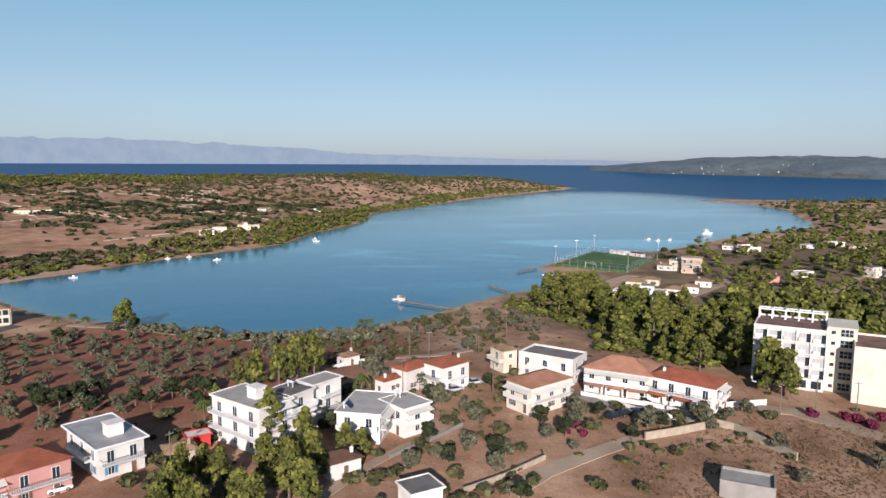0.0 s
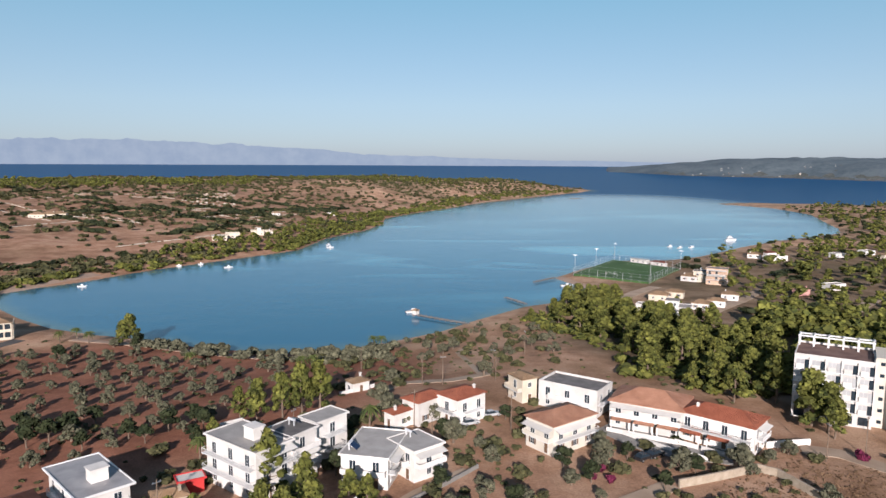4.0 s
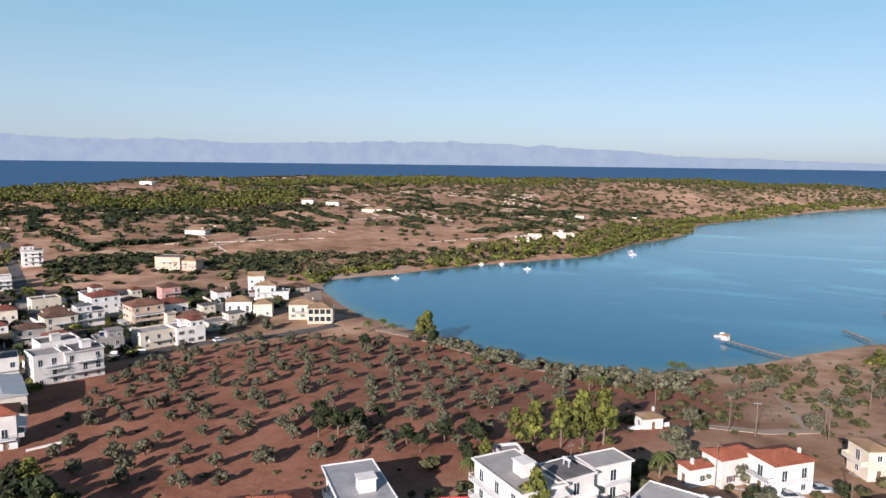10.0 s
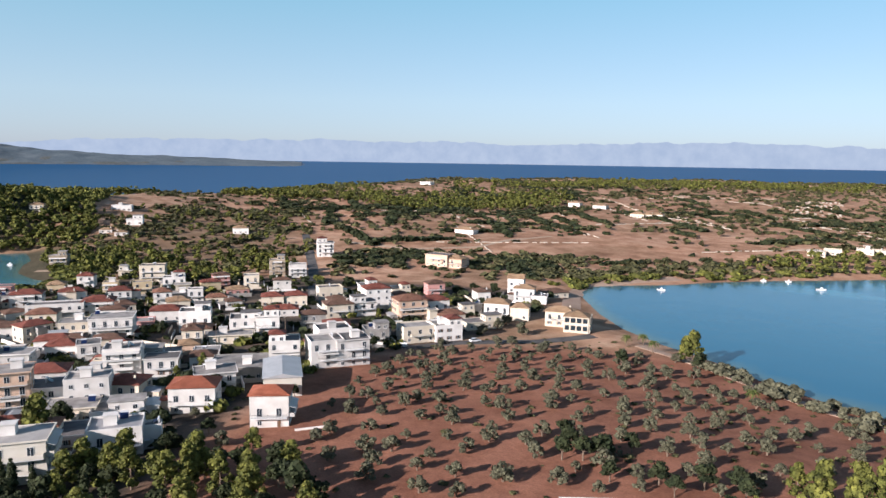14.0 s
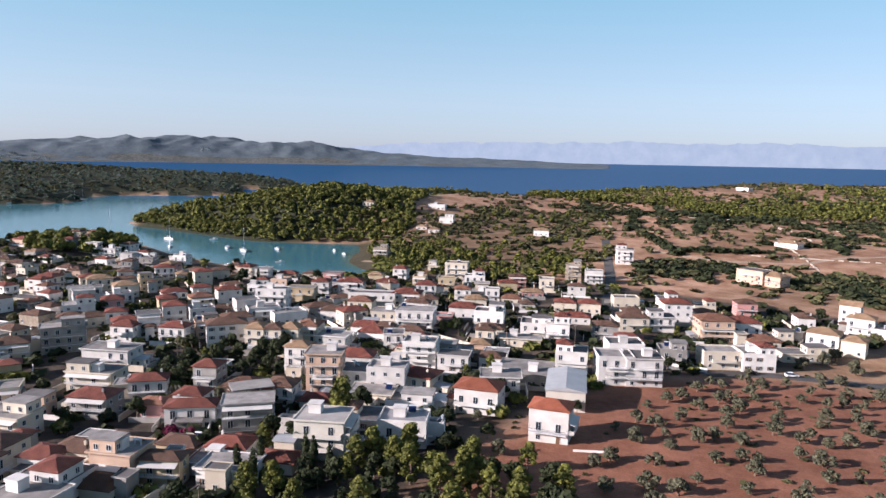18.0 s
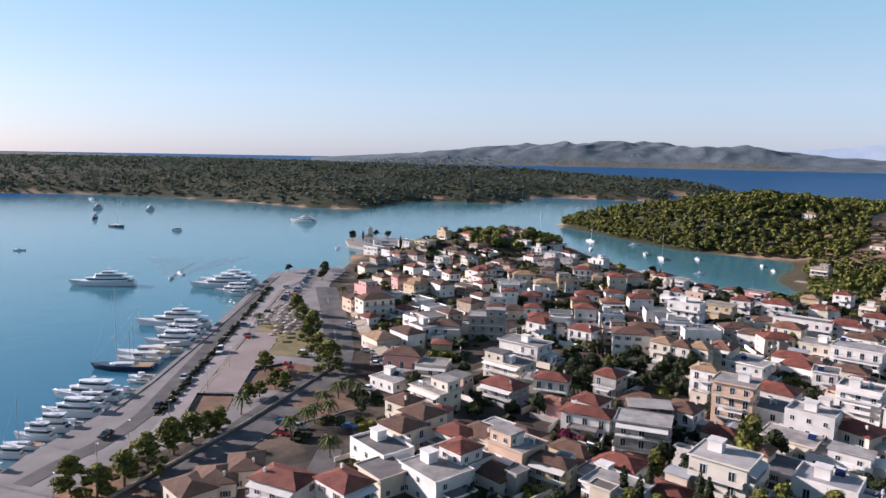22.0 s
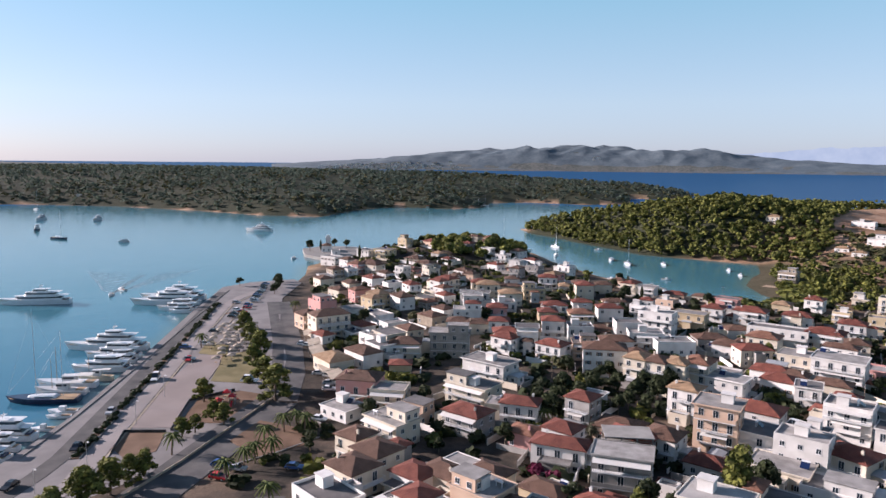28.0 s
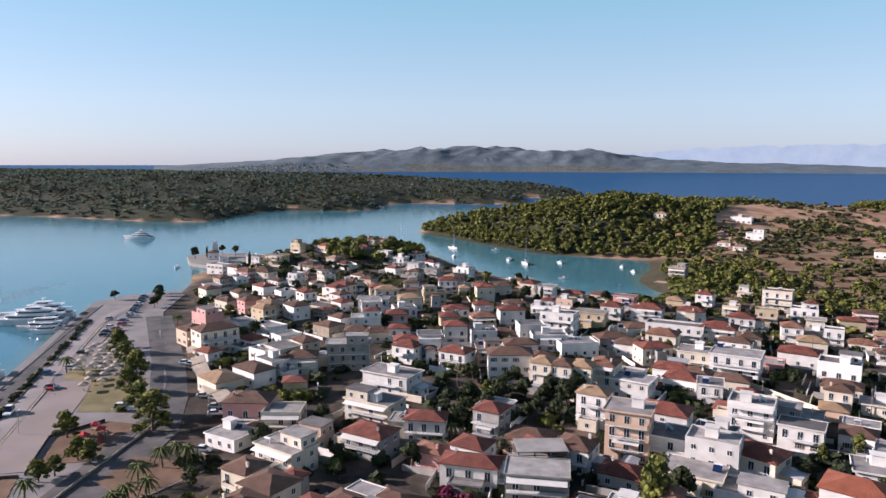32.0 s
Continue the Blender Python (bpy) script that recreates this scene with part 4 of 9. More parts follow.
# ---- the hotel at the edge of the pines ----
def hotel(x, y, w, d, turn, base):
    home = thing("hotel", rotated(x, y, base, turn), "five-storey white hotel block with rows of balconies and a rooftop pergola", "hotel", "houses by the olive field")
    taken.append((x, y, max(w, d) / 2))
    homes.append((x, y, w, d, turn, "white", home))
    h = 15.0
    part("wall", shell(w, d, h, 0.5).mesh("wall", WALLS["white"]), home)
    part("roof", Build().box(-w / 2 + 0.23, -d / 2 + 0.23, h - 0.2, w / 2 - 0.23, d / 2 - 0.23, h + 0.02).mesh("roof", RED_DECK), home)
    top = part("pergola", Build().box(-w / 2, d / 2 - 3.4, h + 2.3, w / 2, d / 2 - 2.9, h + 2.6).box(-w / 2, d / 2 - 0.5, h + 2.3, w / 2, d / 2, h + 2.6).mesh("pergola", WHITE_PAINT), home)
    for k in range(6):
        q = -w / 2 + 0.3 + (w - 0.6) * k / 5
        part("pergola_column", Build().box(-0.22, -0.22, 0, 0.22, 0.22, 2.3).mesh("pergola_column", WHITE_PAINT), top, pose(q, d / 2 - 3.15, h + 0.02))
        part("pergola_column", Build().box(-0.22, -0.22, 0, 0.22, 0.22, 2.3).mesh("pergola_column", WHITE_PAINT), top, pose(q, d / 2 - 0.25, h + 0.02))
        part("pergola_beam", Build().box(-0.12, -2.9, 0, 0.12, 0.2, 0.22).mesh("pergola_beam", WHITE_PAINT), top, pose(q, d / 2 - 0.3, h + 2.6))
    for level in range(1, 5):
        z = level * 3.0
        part("ledge", Build().box(-w / 2, -d / 2 - 0.5, z - 0.1, w / 2, -d / 2 - 0.003, z + 0.12).mesh("ledge", WHITE_PAINT), home)
        for k in range(5):
            q = -w / 2 + w * (k + 0.5) / 5
            part("balcony_panel", Build().box(-1.2, -0.12, 0, 0.45, 0, 1.05).mesh("balcony_panel", WALLS["white"]), home, pose(q, -d / 2 - 0.37, z + 0.12))
            part("window", Build().box(-1.2, -0.04, 0, 0.45, 0.02, 2.1, 0).box(-0.4, -0.06, 0, -0.34, -0.04, 2.1, 1).mesh("window", SHEET, WHITE_PAINT), home, pose(q, -d / 2 - 0.023, z + 0.14))
            part("balcony_door", Build().box(-0.5, -0.04, 0, 0.5, 0.02, 2.1, 0).mesh("balcony_door", GLASS if (k + level) % 3 else SHEET), home, pose(q + 1.05, -d / 2 - 0.023, z + 0.14))
            part("divider", Build().box(-0.06, -0.47, 0, 0.06, 0, 2.76).mesh("divider", WHITE_PAINT), home, pose(q + 1.58, -d / 2 - 0.01, z + 0.12))
    for k in range(5):
        part("ground_floor_window", Build().box(-1.1, -0.03, 0, 1.1, 0.02, 1.9).mesh("ground_floor_window", GLASS), home, pose(-w / 2 + w * (k + 0.5) / 5, -d / 2 - 0.023, 0.5))
    s0, s1 = w / 2 + 0.01, w / 2 + 6.5
    tower = part("stair_tower", Build().box(s0, -d / 2 + 2.2, -2, s1, d / 2 - 1, h + 1.0).box(s0, -d / 2 + 2.0, h + 1.0, s1 + 0.2, d / 2 - 0.8, h + 1.2).mesh("stair_tower", WALLS["ivory"]), home)
    for level in range(6):
        z = level * 2.7 + 0.5
        part("stair_window", Build().box(-0.45, -0.03, 0, 0.45, 0.02, 0.8).mesh("stair_window", GLASS), tower, pose(s0 + 1.4, -d / 2 + 2.17, z + 0.4))
        b = Build().box(-1.3, -0.03, 0, 1.3, 0.02, 1.7, 0)
        for q in (-0.45, 0.45):
            b.box(q - 0.04, -0.06, 0, q + 0.04, -0.03, 1.7, 1)
        b.box(-1.3, -0.06, 0.8, 1.3, -0.03, 0.88, 1)
        part("stair_window", b.mesh("stair_window", GLASS, WHITE_PAINT), tower, pose(s0 + 4.3, -d / 2 + 2.17, z))
    return home

# ---- houses, each at its place ----
house(-62.5, 124.1, 7.9, 15.4, 2, 46.6, roof='flat', shutters='blue', balcony=0, label='two-storey white rendered house with blue shutters and flat roof', near=True, overhang=True, deck=GREY_DECK, head=True)
house(-37.9, 134.1, 14.5, 8.1, 3, 143.8, roof='flat', deck=PALE_DECK, head=True, balcony=0, near=True)
house(-31.3, 138, 6.4, 7.5, 3, 146, roof='flat', near=True)
house(-26.4, 145.6, 4.9, 7.7, 3, 141.5, roof='flat', deck=PALE_DECK, near=True)
house(-15.5, 139.4, 12.9, 8.9, 2, 79.2, roof='flat', deck=PALE_DECK, near=True)
house(-7.8, 140.7, 7.9, 6.9, 2, 131.6, roof='flat', deck=PALE_DECK, near=True)
house(16.3, 183, 6.2, 4.3, 2, 119.9, roof='hip', tile='buff', wall='cream', near=True)
house(28.7, 178, 15.2, 9.2, 2, -33.8, roof='flat', balcony=0, near=True, label='long low white house with a flat roof and shaded front')
house(21.9, 154.8, 12.6, 7.9, 2.1, 38.7, roof='hip', tile='salmon', wall='ivory', near=True)
house(44.1, 167, 16, 11.5, 2, 152.9, roof='hip', tile='salmon', balcony=0, near=True)
house(56.7, 157.6, 15.6, 8.6, 2, 140.3, roof='hip', tile='bright red', balcony=0, near=True)
hotel(89.9, 177, 16.4, 14.0, -29, 10.1)
house(-13.2, 164.4, 5.6, 3.4, 1.2, 46, roof='hip', tile='bright red', near=True, balcony=9)
house(0.9, 168.5, 8.9, 6.8, 2.1, 44.4, roof='hip', tile='bright red', near=True, balcony=0)
house(-7.6, 168.6, 9.0, 5.2, 1.8, 48, roof='hip', tile='bright red', near=True)
house(-156.5, 120.7, 9.3, 7.5, 2.8, 53, roof='hip', tile='bright red', wall='white', near=True, balcony=1)
house(-182.7, 138.3, 10.5, 19.4, 2.2, 61.4, roof='sheet', wall='ivory', windows=False, kind='warehouse', label='ivory warehouse with a pale ridged metal roof', near=True)
house(-176.8, 270.8, 10, 9, 2.1, 30, roof='hip', tile='buff', wall='cream', windows=False, label='unfinished cream building with open column bays and buff tiles')
house(-214.5, 263, 11, 9, 2.3, 35, roof='hip', tile='buff')
house(-206, 268.5, 8, 8, 1.9, 35, roof='hip', tile='buff', wall='cream')
house(-162.9, 67.9, 11.0, 9, 3.1, 66.4, roof='flat', wall='ivory', near=True, deck=PALE_DECK, head=True)
house(-157.2, 35, 8.1, 4.7, 2, 69.6, roof='hip', tile='brown', wall='ochre', near=True)
house(-192.9, 39, 12.2, 6.4, 2, 80.2, roof='hip', tile='red', near=True)
house(-69.2, 112.4, 9.5, 8.5, 2, 47, roof='hip', tile='bright red', wall='pink', near=True, label='two-storey salmon pink house with red tiled roof and balconies')
house(-76.5, 106, 10, 9, 2, 47, roof='hip', tile='bright red', wall='pink', near=True)
house(-18.4, 119.7, 6, 5, 1, 35, roof='hip', tile='brown', near=True, shutters='shuttered')
house(-47.9, 131.2, 4.3, 2.8, 0.8, 32, roof='flat', wall='red', near=True, windows=False, kind='shed', label='small red metal shed with a pale flat roof', deck=CANVAS)
house(-49.2, 125.2, 5.2, 4, 0.75, 32, roof='hip', tile='buff', wall='stone', near=True, windows=False, kind='shed', label='low stone shed with a pale weathered roof')
house(-3.6, 108.6, 5.6, 5, 1, 30, roof='flat', near=True, windows=False)
house(51.6, 112.6, 8.5, 6, 0.8, -24, roof='flat', wall='grey', near=True, windows=False, deck=PALE_DECK, label='unfinished low house of bare concrete with a flat slab roof')
house(109.1, 162.1, 20, 16, 4.6, -29, roof='flat', wall='ivory', deck=RED_DECK, windows=False, near=True, balcony=9, label='tall cream rendered hotel wing with a blank side wall', kind='hotel_wing')
house(-26.8, 193.1, 5, 4, 1, 40, roof='hip', tile='buff', near=True)
house(-47.7, 155.8, 5, 4, 0.9, 40, roof='flat', near=True, windows=False)
house(146.9, 409.5, 11, 8, 3, -25, roof='flat', wall='peach')
house(134.9, 420.2, 9, 7, 1, -25, roof='hip', wall='white', tile='buff')
house(141.8, 418.8, 9, 8, 2, -25, roof='flat', wall='cream')
house(100.8, 361.7, 9, 7, 1, -25, roof='hip', wall='cream', tile='buff')
house(95, 312.6, 10, 8, 2, -25, roof='flat', wall='white')
house(114.3, 339.9, 8, 7, 1, -25, roof='hip', wall='white', tile='buff')
house(123.9, 346, 8, 6, 1, -25, roof='hip', wall='white', tile='buff')
house(136.9, 363.3, 8, 6, 1, -25, roof='hip', wall='white', tile='buff')
house(86.4, 334.3, 7, 6, 1, -25, roof='flat', wall='white')
house(110.6, 368.1, 9, 6, 1, -25, roof='hip', wall='cream', tile='buff')
house(179.1, 377.6, 7, 5, 1, 20, roof='hip', wall='pink', tile='buff')
house(203.8, 392.9, 11, 6, 1, 20, roof='flat', wall='white')
house(246.4, 391.9, 14, 8, 1, 20, roof='flat', wall='cream')
house(224.9, 511.9, 16, 7, 1, 20, roof='flat', wall='white')
house(215.2, 524, 9, 6, 1, -25, roof='hip', wall='white', tile='buff')
house(277.2, 528.7, 9, 6, 1, 20, roof='flat', wall='white')
house(306.4, 542.6, 10, 7, 1, 20, roof='flat', wall='white')
house(316.2, 522.2, 30, 6, 1, 20, roof='hip', wall='cream', tile='buff')
house(-199.8, 587.5, 12, 9, 1.3, 20, roof='flat', wall='cream')
house(-193.8, 602.7, 12, 9, 1.3, 20, roof='flat', wall='cream')
house(-179, 625.1, 11, 9, 1.3, 20, roof='flat', wall='cream')
house(-172, 633.4, 9, 8, 1, 20, roof='flat', wall='cream')
house(-403.8, 671.4, 14, 11, 1.2, 20, roof='hip', wall='cream', tile='buff')
house(-396.4, 677.6, 13, 11, 1.2, 20, roof='hip', wall='cream', tile='buff')
house(-389.4, 683.5, 13, 11, 1.2, 20, roof='hip', wall='cream', tile='buff')
house(-494.6, 685.5, 13, 11, 1.5, 20, roof='hip', wall='white', tile='buff')
house(-463, 689.4, 15, 11, 1.3, 20, roof='hip', wall='white', tile='buff')
house(-425.3, 446.8, 17, 10, 1.2, 20, roof='hip', wall='white', tile='buff')
house(-340.9, 341.7, 16, 11, 2.6, 20, roof='flat', wall='peach')
house(-331.1, 346.9, 13, 11, 2, 20, roof='hip', wall='peach', tile='buff')
house(-201, 772.6, 9, 7, 1, 20, roof='hip', wall='white', tile='buff')
house(-152.6, 834.1, 14, 9, 1, 20, roof='flat', wall='white')
house(-813.6, 737.8, 18, 12, 1.5, 20, roof='flat', wall='white')
house(-635.6, 238.7, 16, 10, 1.6, 62, roof='flat', wall='white')
house(-581.6, 231, 12, 8, 1.6, 62, roof='flat', wall='white')
house(-571.8, 206.2, 9, 7, 1, 62, roof='hip', wall='white', tile='buff')
house(-552.7, 211.2, 9, 7, 1, 62, roof='hip', wall='white', tile='buff')
house(-522.6, 291.9, 12, 9, 1.6, 62, roof='hip', wall='white', tile='buff')
house(-481.2, 151.7, 10, 8, 2.2, 62, roof='flat', wall='stone')
house(-394.3, 177.4, 13, 9, 3, 62, roof='flat', wall='cream')
house(-423.7, 173.3, 9, 7, 1, 62, roof='flat', wall='cream')
house(-374.5, 242.4, 9, 8, 3, 62, roof='flat', wall='stone')
house(-362.4, 249, 10, 8, 2.4, 62, roof='flat', wall='white')
house(-414.9, 301.4, 11, 9, 3.2, 62, roof='flat', wall='white')
house(-629.6, 173.1, 10, 8, 2, 62, roof='hip', wall='cream', tile='buff')
house(-259.9, 208.8, 12, 9, 2, 70, roof='hip', wall='cream', tile='brown')
house(-257.4, 219.7, 11, 9, 2, 70, roof='flat', wall='white')
house(-267, 234.8, 12, 9, 3, 70, roof='hip', wall='white', tile='red')
house(-236.6, 230.4, 13, 10, 3, 70, roof='hip', wall='peach', tile='orange')
house(-236.4, 244.1, 12, 9, 2.4, 70, roof='hip', wall='white', tile='red')
house(-205.9, 208.5, 13, 9, 2, 70, roof='flat', wall='cream')
house(-201.5, 218.9, 11, 11, 2, 70, roof='flat', wall='white')
house(-224.3, 242.4, 12, 9, 1, 70, roof='hip', wall='cream', tile='orange')
house(-226.2, 252.4, 9, 7, 1, 70, roof='flat', wall='cream')
house(-206, 243.9, 16, 8, 1, 70, roof='flat', wall='cream')
house(-240, 303.5, 8, 8, 3.4, 35, roof='gable', wall='white', tile='buff')
house(-232, 301, 10, 8, 2.2, 35, roof='hip', wall='white', tile='buff')
house(-224, 303, 7, 7, 1.2, 35, roof='flat', wall='white')
house(-230.7, 321.6, 13, 9, 1, 70, roof='hip', wall='cream', tile='brown')
house(-187.6, 273.4, 12, 8.4, 2.1, 30, roof='hip', wall='cream', tile='buff')
house(-217, 178, 12, 10, 2.6, 70, roof='flat', wall='white')
house(-195.1, 170.5, 11, 10, 3, 70, roof='flat', wall='white')
house(-198.6, 162.9, 11, 10, 3, 70, roof='flat', wall='white')
house(-300.6, 230.8, 12, 8, 1.6, 70, roof='flat', wall='cream')
house(-282.6, 261.4, 10, 7, 1, 70, roof='flat', wall='cream')
house(-182.4, 112.3, 11.8, 9, 2.4, 55.1, roof='hip', wall='white', tile='bright red')
house(-207.2, 137, 16, 15, 1.4, 60, roof='flat', wall='grey')
house(-206.6, 152.6, 10, 9, 3, 60, roof='flat', wall='white')
house(-213.8, 75.5, 10, 9, 4, 71, roof='flat', wall='peach')
house(-231.4, 88, 12, 9, 2, 65, roof='hip', wall='white', tile='red')
house(-203.2, 101.7, 10, 9, 2, 48, roof='hip', wall='cream', tile='red')
house(-272.6, 47.8, 14, 9, 3, 93.1, roof='hip', wall='white', tile='brown')
house(-284.3, 30.1, 10, 8, 2, 65, roof='hip', wall='white', tile='red')
house(-290.6, 12.6, 9, 8, 2, 65, roof='hip', wall='white', tile='red')
house(-258.1, 11.9, 16, 9, 2, 65, roof='flat', wall='white')
house(-233.3, 11.1, 14, 9, 2, 65, roof='flat', wall='cream')
house(-220.5, 26.5, 10, 7, 2, 85, roof='hip', wall='white', tile='red')
house(-209.8, 14.3, 11, 8, 2, 65, roof='hip', wall='grey', tile='red')
house(-219.7, 42.9, 7, 7, 3, 65, roof='hip', wall='grey', tile='red')
house(-203.3, 38.9, 8, 7, 2, 65, roof='hip', wall='white', tile='red')
house(-182.2, 52.3, 12, 8, 3, 85, roof='flat', wall='grey')
house(-202.2, 54.7, 11, 8, 2, 65, roof='hip', wall='white', tile='red')
house(-205, 62.3, 8, 8, 2, 65, roof='hip', wall='white', tile='brown')
house(-263.6, 58.6, 7, 8, 3, 65, roof='hip', wall='cream', tile='buff')
house(-261.3, 64.4, 7, 8, 3, 65, roof='hip', wall='cream', tile='brown')
house(-260.9, 70.2, 7, 8, 3, 65, roof='hip', wall='cream', tile='buff')
house(-263.7, 76.9, 8, 9, 3, 65, roof='hip', wall='cream', tile='orange')
house(-235.2, 70.2, 8, 7, 3, 65, roof='hip', wall='white', tile='buff')
house(-270.6, 85.5, 9, 7, 1.4, 65, roof='flat', wall='white')
house(-213.9, 86, 11, 9, 2, 65, roof='flat', wall='white')
house(-203.3, 91.9, 11, 8, 3, 65, roof='flat', wall='white')
house(-305.9, 92.6, 11, 8, 1.5, 65, roof='hip', wall='white', tile='brown')
house(-315.8, 106, 11, 9, 2, 65, roof='hip', wall='cream', tile='orange')
house(-276.4, 100.8, 12, 8, 1.4, 65, roof='hip', wall='white', tile='red')
house(-272.9, 106.5, 8, 7, 1.4, 65, roof='hip', wall='white', tile='brown')
house(-328.8, 130.5, 13, 10, 2, 65, roof='hip', wall='white', tile='red')
house(-291.8, 113.3, 14, 10, 2, 65, roof='flat', wall='cream')
house(-278.6, 120.9, 15, 11, 3, 65, roof='flat', wall='white')
house(-231.3, 109.6, 11, 9, 3, 65, roof='flat', wall='white')
house(-189.5, 95.3, 13, 9, 1, 65, roof='flat', wall='white')
house(-196.7, 86.1, 12, 9, 1.4, 65, roof='flat', wall='cream')
house(-197.2, 71.3, 9, 7, 1, 65, roof='hip', wall='white', tile='red')
house(-179.4, 62.9, 7, 6, 1, 65, roof='gable', wall='ochre', tile='red')
house(-165.9, 48.1, 9, 7, 1.4, 65, roof='hip', wall='white', tile='red')
house(-170.6, 37.7, 9, 6, 1.4, 62, roof='hip', wall='ochre', tile='brown')
house(-160.9, 26.7, 9, 8, 2.6, 62, roof='flat', wall='peach')
house(-176.2, 25.3, 9, 7, 1.5, 62, roof='hip', wall='cream', tile='brown')
house(-173.7, 16.7, 9, 7, 1.6, 62, roof='hip', wall='cream', tile='brown')
house(-171.7, 10.7, 8, 7, 1.6, 62, roof='hip', wall='white', tile='red')
house(-155, 15.3, 11, 9, 2, 60, roof='flat', wall='white')
house(-154.3, 23.6, 9, 7, 1.2, 60, roof='hip', wall='cream', tile='brown')
house(-161.5, 44.9, 9, 8, 1, 65, roof='flat', wall='white')
house(-153.9, 47.7, 11, 8, 1.4, 65, roof='flat', wall='white')
house(-176.8, 85.6, 14, 9, 1, 65, roof='flat', wall='white')
house(-164.1, 86.7, 11.3, 8.8, 2.2, 66.7, roof='flat', wall='white', near=True, deck=GREY_DECK, head=True)
house(-156.4, 57.5, 8, 6, 1, 65, roof='hip', wall='cream', tile='red')
house(-252.3, -40.3, 12, 9, 1.5, 49.7, roof='hip', wall='cream', tile='buff')
house(-226.9, -21.4, 12, 9, 2.4, 92.3, roof='hip', wall='pink', tile='brown')
house(-222.7, -10.9, 10, 8, 2, 94.4, roof='flat', wall='cream')
house(-200, -3.3, 12, 8, 2, 60, roof='flat', wall='cream')
house(-169.6, -2.1, 9, 8, 2, 60, roof='hip', wall='cream', tile='brown')
house(-179.5, -0.2, 9, 8, 2, 60, roof='hip', wall='cream', tile='brown')
house(-156.1, -2, 13, 8, 2, 56, roof='flat', wall='white')
house(-146, 2.4, 8, 7, 1.6, 56, roof='flat', wall='cream')
house(-147.1, 13.1, 11, 9, 2, 56, roof='flat', wall='white')
house(-134.8, -13.8, 11, 7, 2, 80, roof='hip', wall='white', tile='red')
house(-143.8, -27.7, 9, 7, 1.4, 30, roof='hip', wall='cream', tile='brown')
house(-137.6, -30.8, 9, 8, 1.2, 30, roof='hip', wall='cream', tile='brown')
house(-132, -33, 9, 7, 1.2, 60, roof='hip', wall='cream', tile='brown')
house(-269.1, -28.6, 9, 8, 2, 51.0, roof='flat', wall='white')
house(-335, 68.7, 14, 8, 3, 68, roof='flat', wall='white')
house(-351.9, 83.7, 13, 8, 2, 68, roof='flat', wall='ochre')
house(-367.2, 95.1, 9, 8, 2, 68, roof='hip', wall='white', tile='red')
house(-364.3, 110.2, 13, 9, 2, 68, roof='hip', wall='white', tile='red')
house(-331.2, 114.2, 22, 8, 2, 68, roof='flat', wall='white')
house(-365.3, 129.5, 12, 8, 1.6, 68, roof='hip', wall='white', tile='red')
house(-348.4, 145.7, 10, 8, 2, 68, roof='hip', wall='white', tile='red')
house(-280.4, -6.7, 14, 8, 3, 99.6, roof='flat', wall='grey')
house(-315.8, 5.7, 8, 7, 2, 96.1, roof='hip', wall='white', tile='red')
house(-298.6, 11.2, 10, 8, 2, 103.5, roof='hip', wall='white', tile='red')
house(-295, 19.5, 8, 7, 3, 98.3, roof='flat', wall='white')
house(-342, 0.7, 9, 8, 2, 98.1, roof='hip', wall='pink', tile='red')
house(-365.8, -15, 9, 8, 2, 105.0, roof='flat', wall='white')
house(-334.1, -11.1, 12, 8, 2, 100.2, roof='flat', wall='white')
house(-398.6, -13.1, 12, 9, 2, 103.5, roof='hip', wall='cream', tile='buff')
house(-418.8, -3.1, 8, 7, 2, 100.3, roof='hip', wall='white', tile='brown')
house(-401.4, -40.1, 9, 7, 2, 51.2, roof='hip', wall='white', tile='red')
house(-429.4, 15.6, 10, 8, 2, 97.4, roof='hip', wall='white', tile='red')
house(-469.1, 4.6, 8, 7, 2, 64.4, roof='flat', wall='grey')
house(-391.7, 11.6, 11, 8, 2, 103.8, roof='flat', wall='ochre')
house(-403.8, 36.4, 9, 9, 2.4, 100.7, roof='hip', wall='cream', tile='red')
house(-353.8, 24.9, 11, 8, 2, 102.7, roof='hip', wall='white', tile='red')
house(-373, 36.4, 9, 7, 1.4, 102.0, roof='hip', wall='white', tile='red')
house(-317.5, 27.3, 9, 8, 2.4, 96.6, roof='hip', wall='white', tile='red')
house(-339.7, 37.2, 10, 8, 2, 102.8, roof='hip', wall='ochre', tile='orange')
house(-354.7, 49.2, 11, 8, 2, 101.3, roof='hip', wall='white', tile='red')
house(-303.5, 51.9, 12, 8, 1.4, 98.7, roof='hip', wall='white', tile='brown')
house(-310.4, 62.7, 13, 9, 2, 96.3, roof='flat', wall='white')
house(-304.7, 72.4, 14, 9, 1.6, 103.8, roof='flat', wall='white')
house(-318.8, 56.3, 10, 9, 2.6, 100.3, roof='flat', wall='white')
house(-322.9, 45.7, 9, 7, 1.2, 102.5, roof='hip', wall='cream', tile='brown')
house(-490.7, -78.7, 12, 9, 1, 68.8, roof='hip', wall='stone', tile='brown')
house(-504.1, -21.1, 8, 7, 2, 65.9, roof='flat', wall='white')
house(-488.9, -9.7, 8, 7, 2, 69.6, roof='flat', wall='white')
house(-473.8, 23, 9, 7, 2, 60.1, roof='flat', wall='white')
house(-316.3, 86.8, 12, 8, 1.4, 103.2, roof='hip', wall='grey', tile='brown')
house(-336.3, 99.4, 9, 7, 1.2, 100.0, roof='hip', wall='white', tile='brown')
house(-296.6, 98.1, 11, 8, 2, 104.4, roof='hip', wall='cream', tile='red')
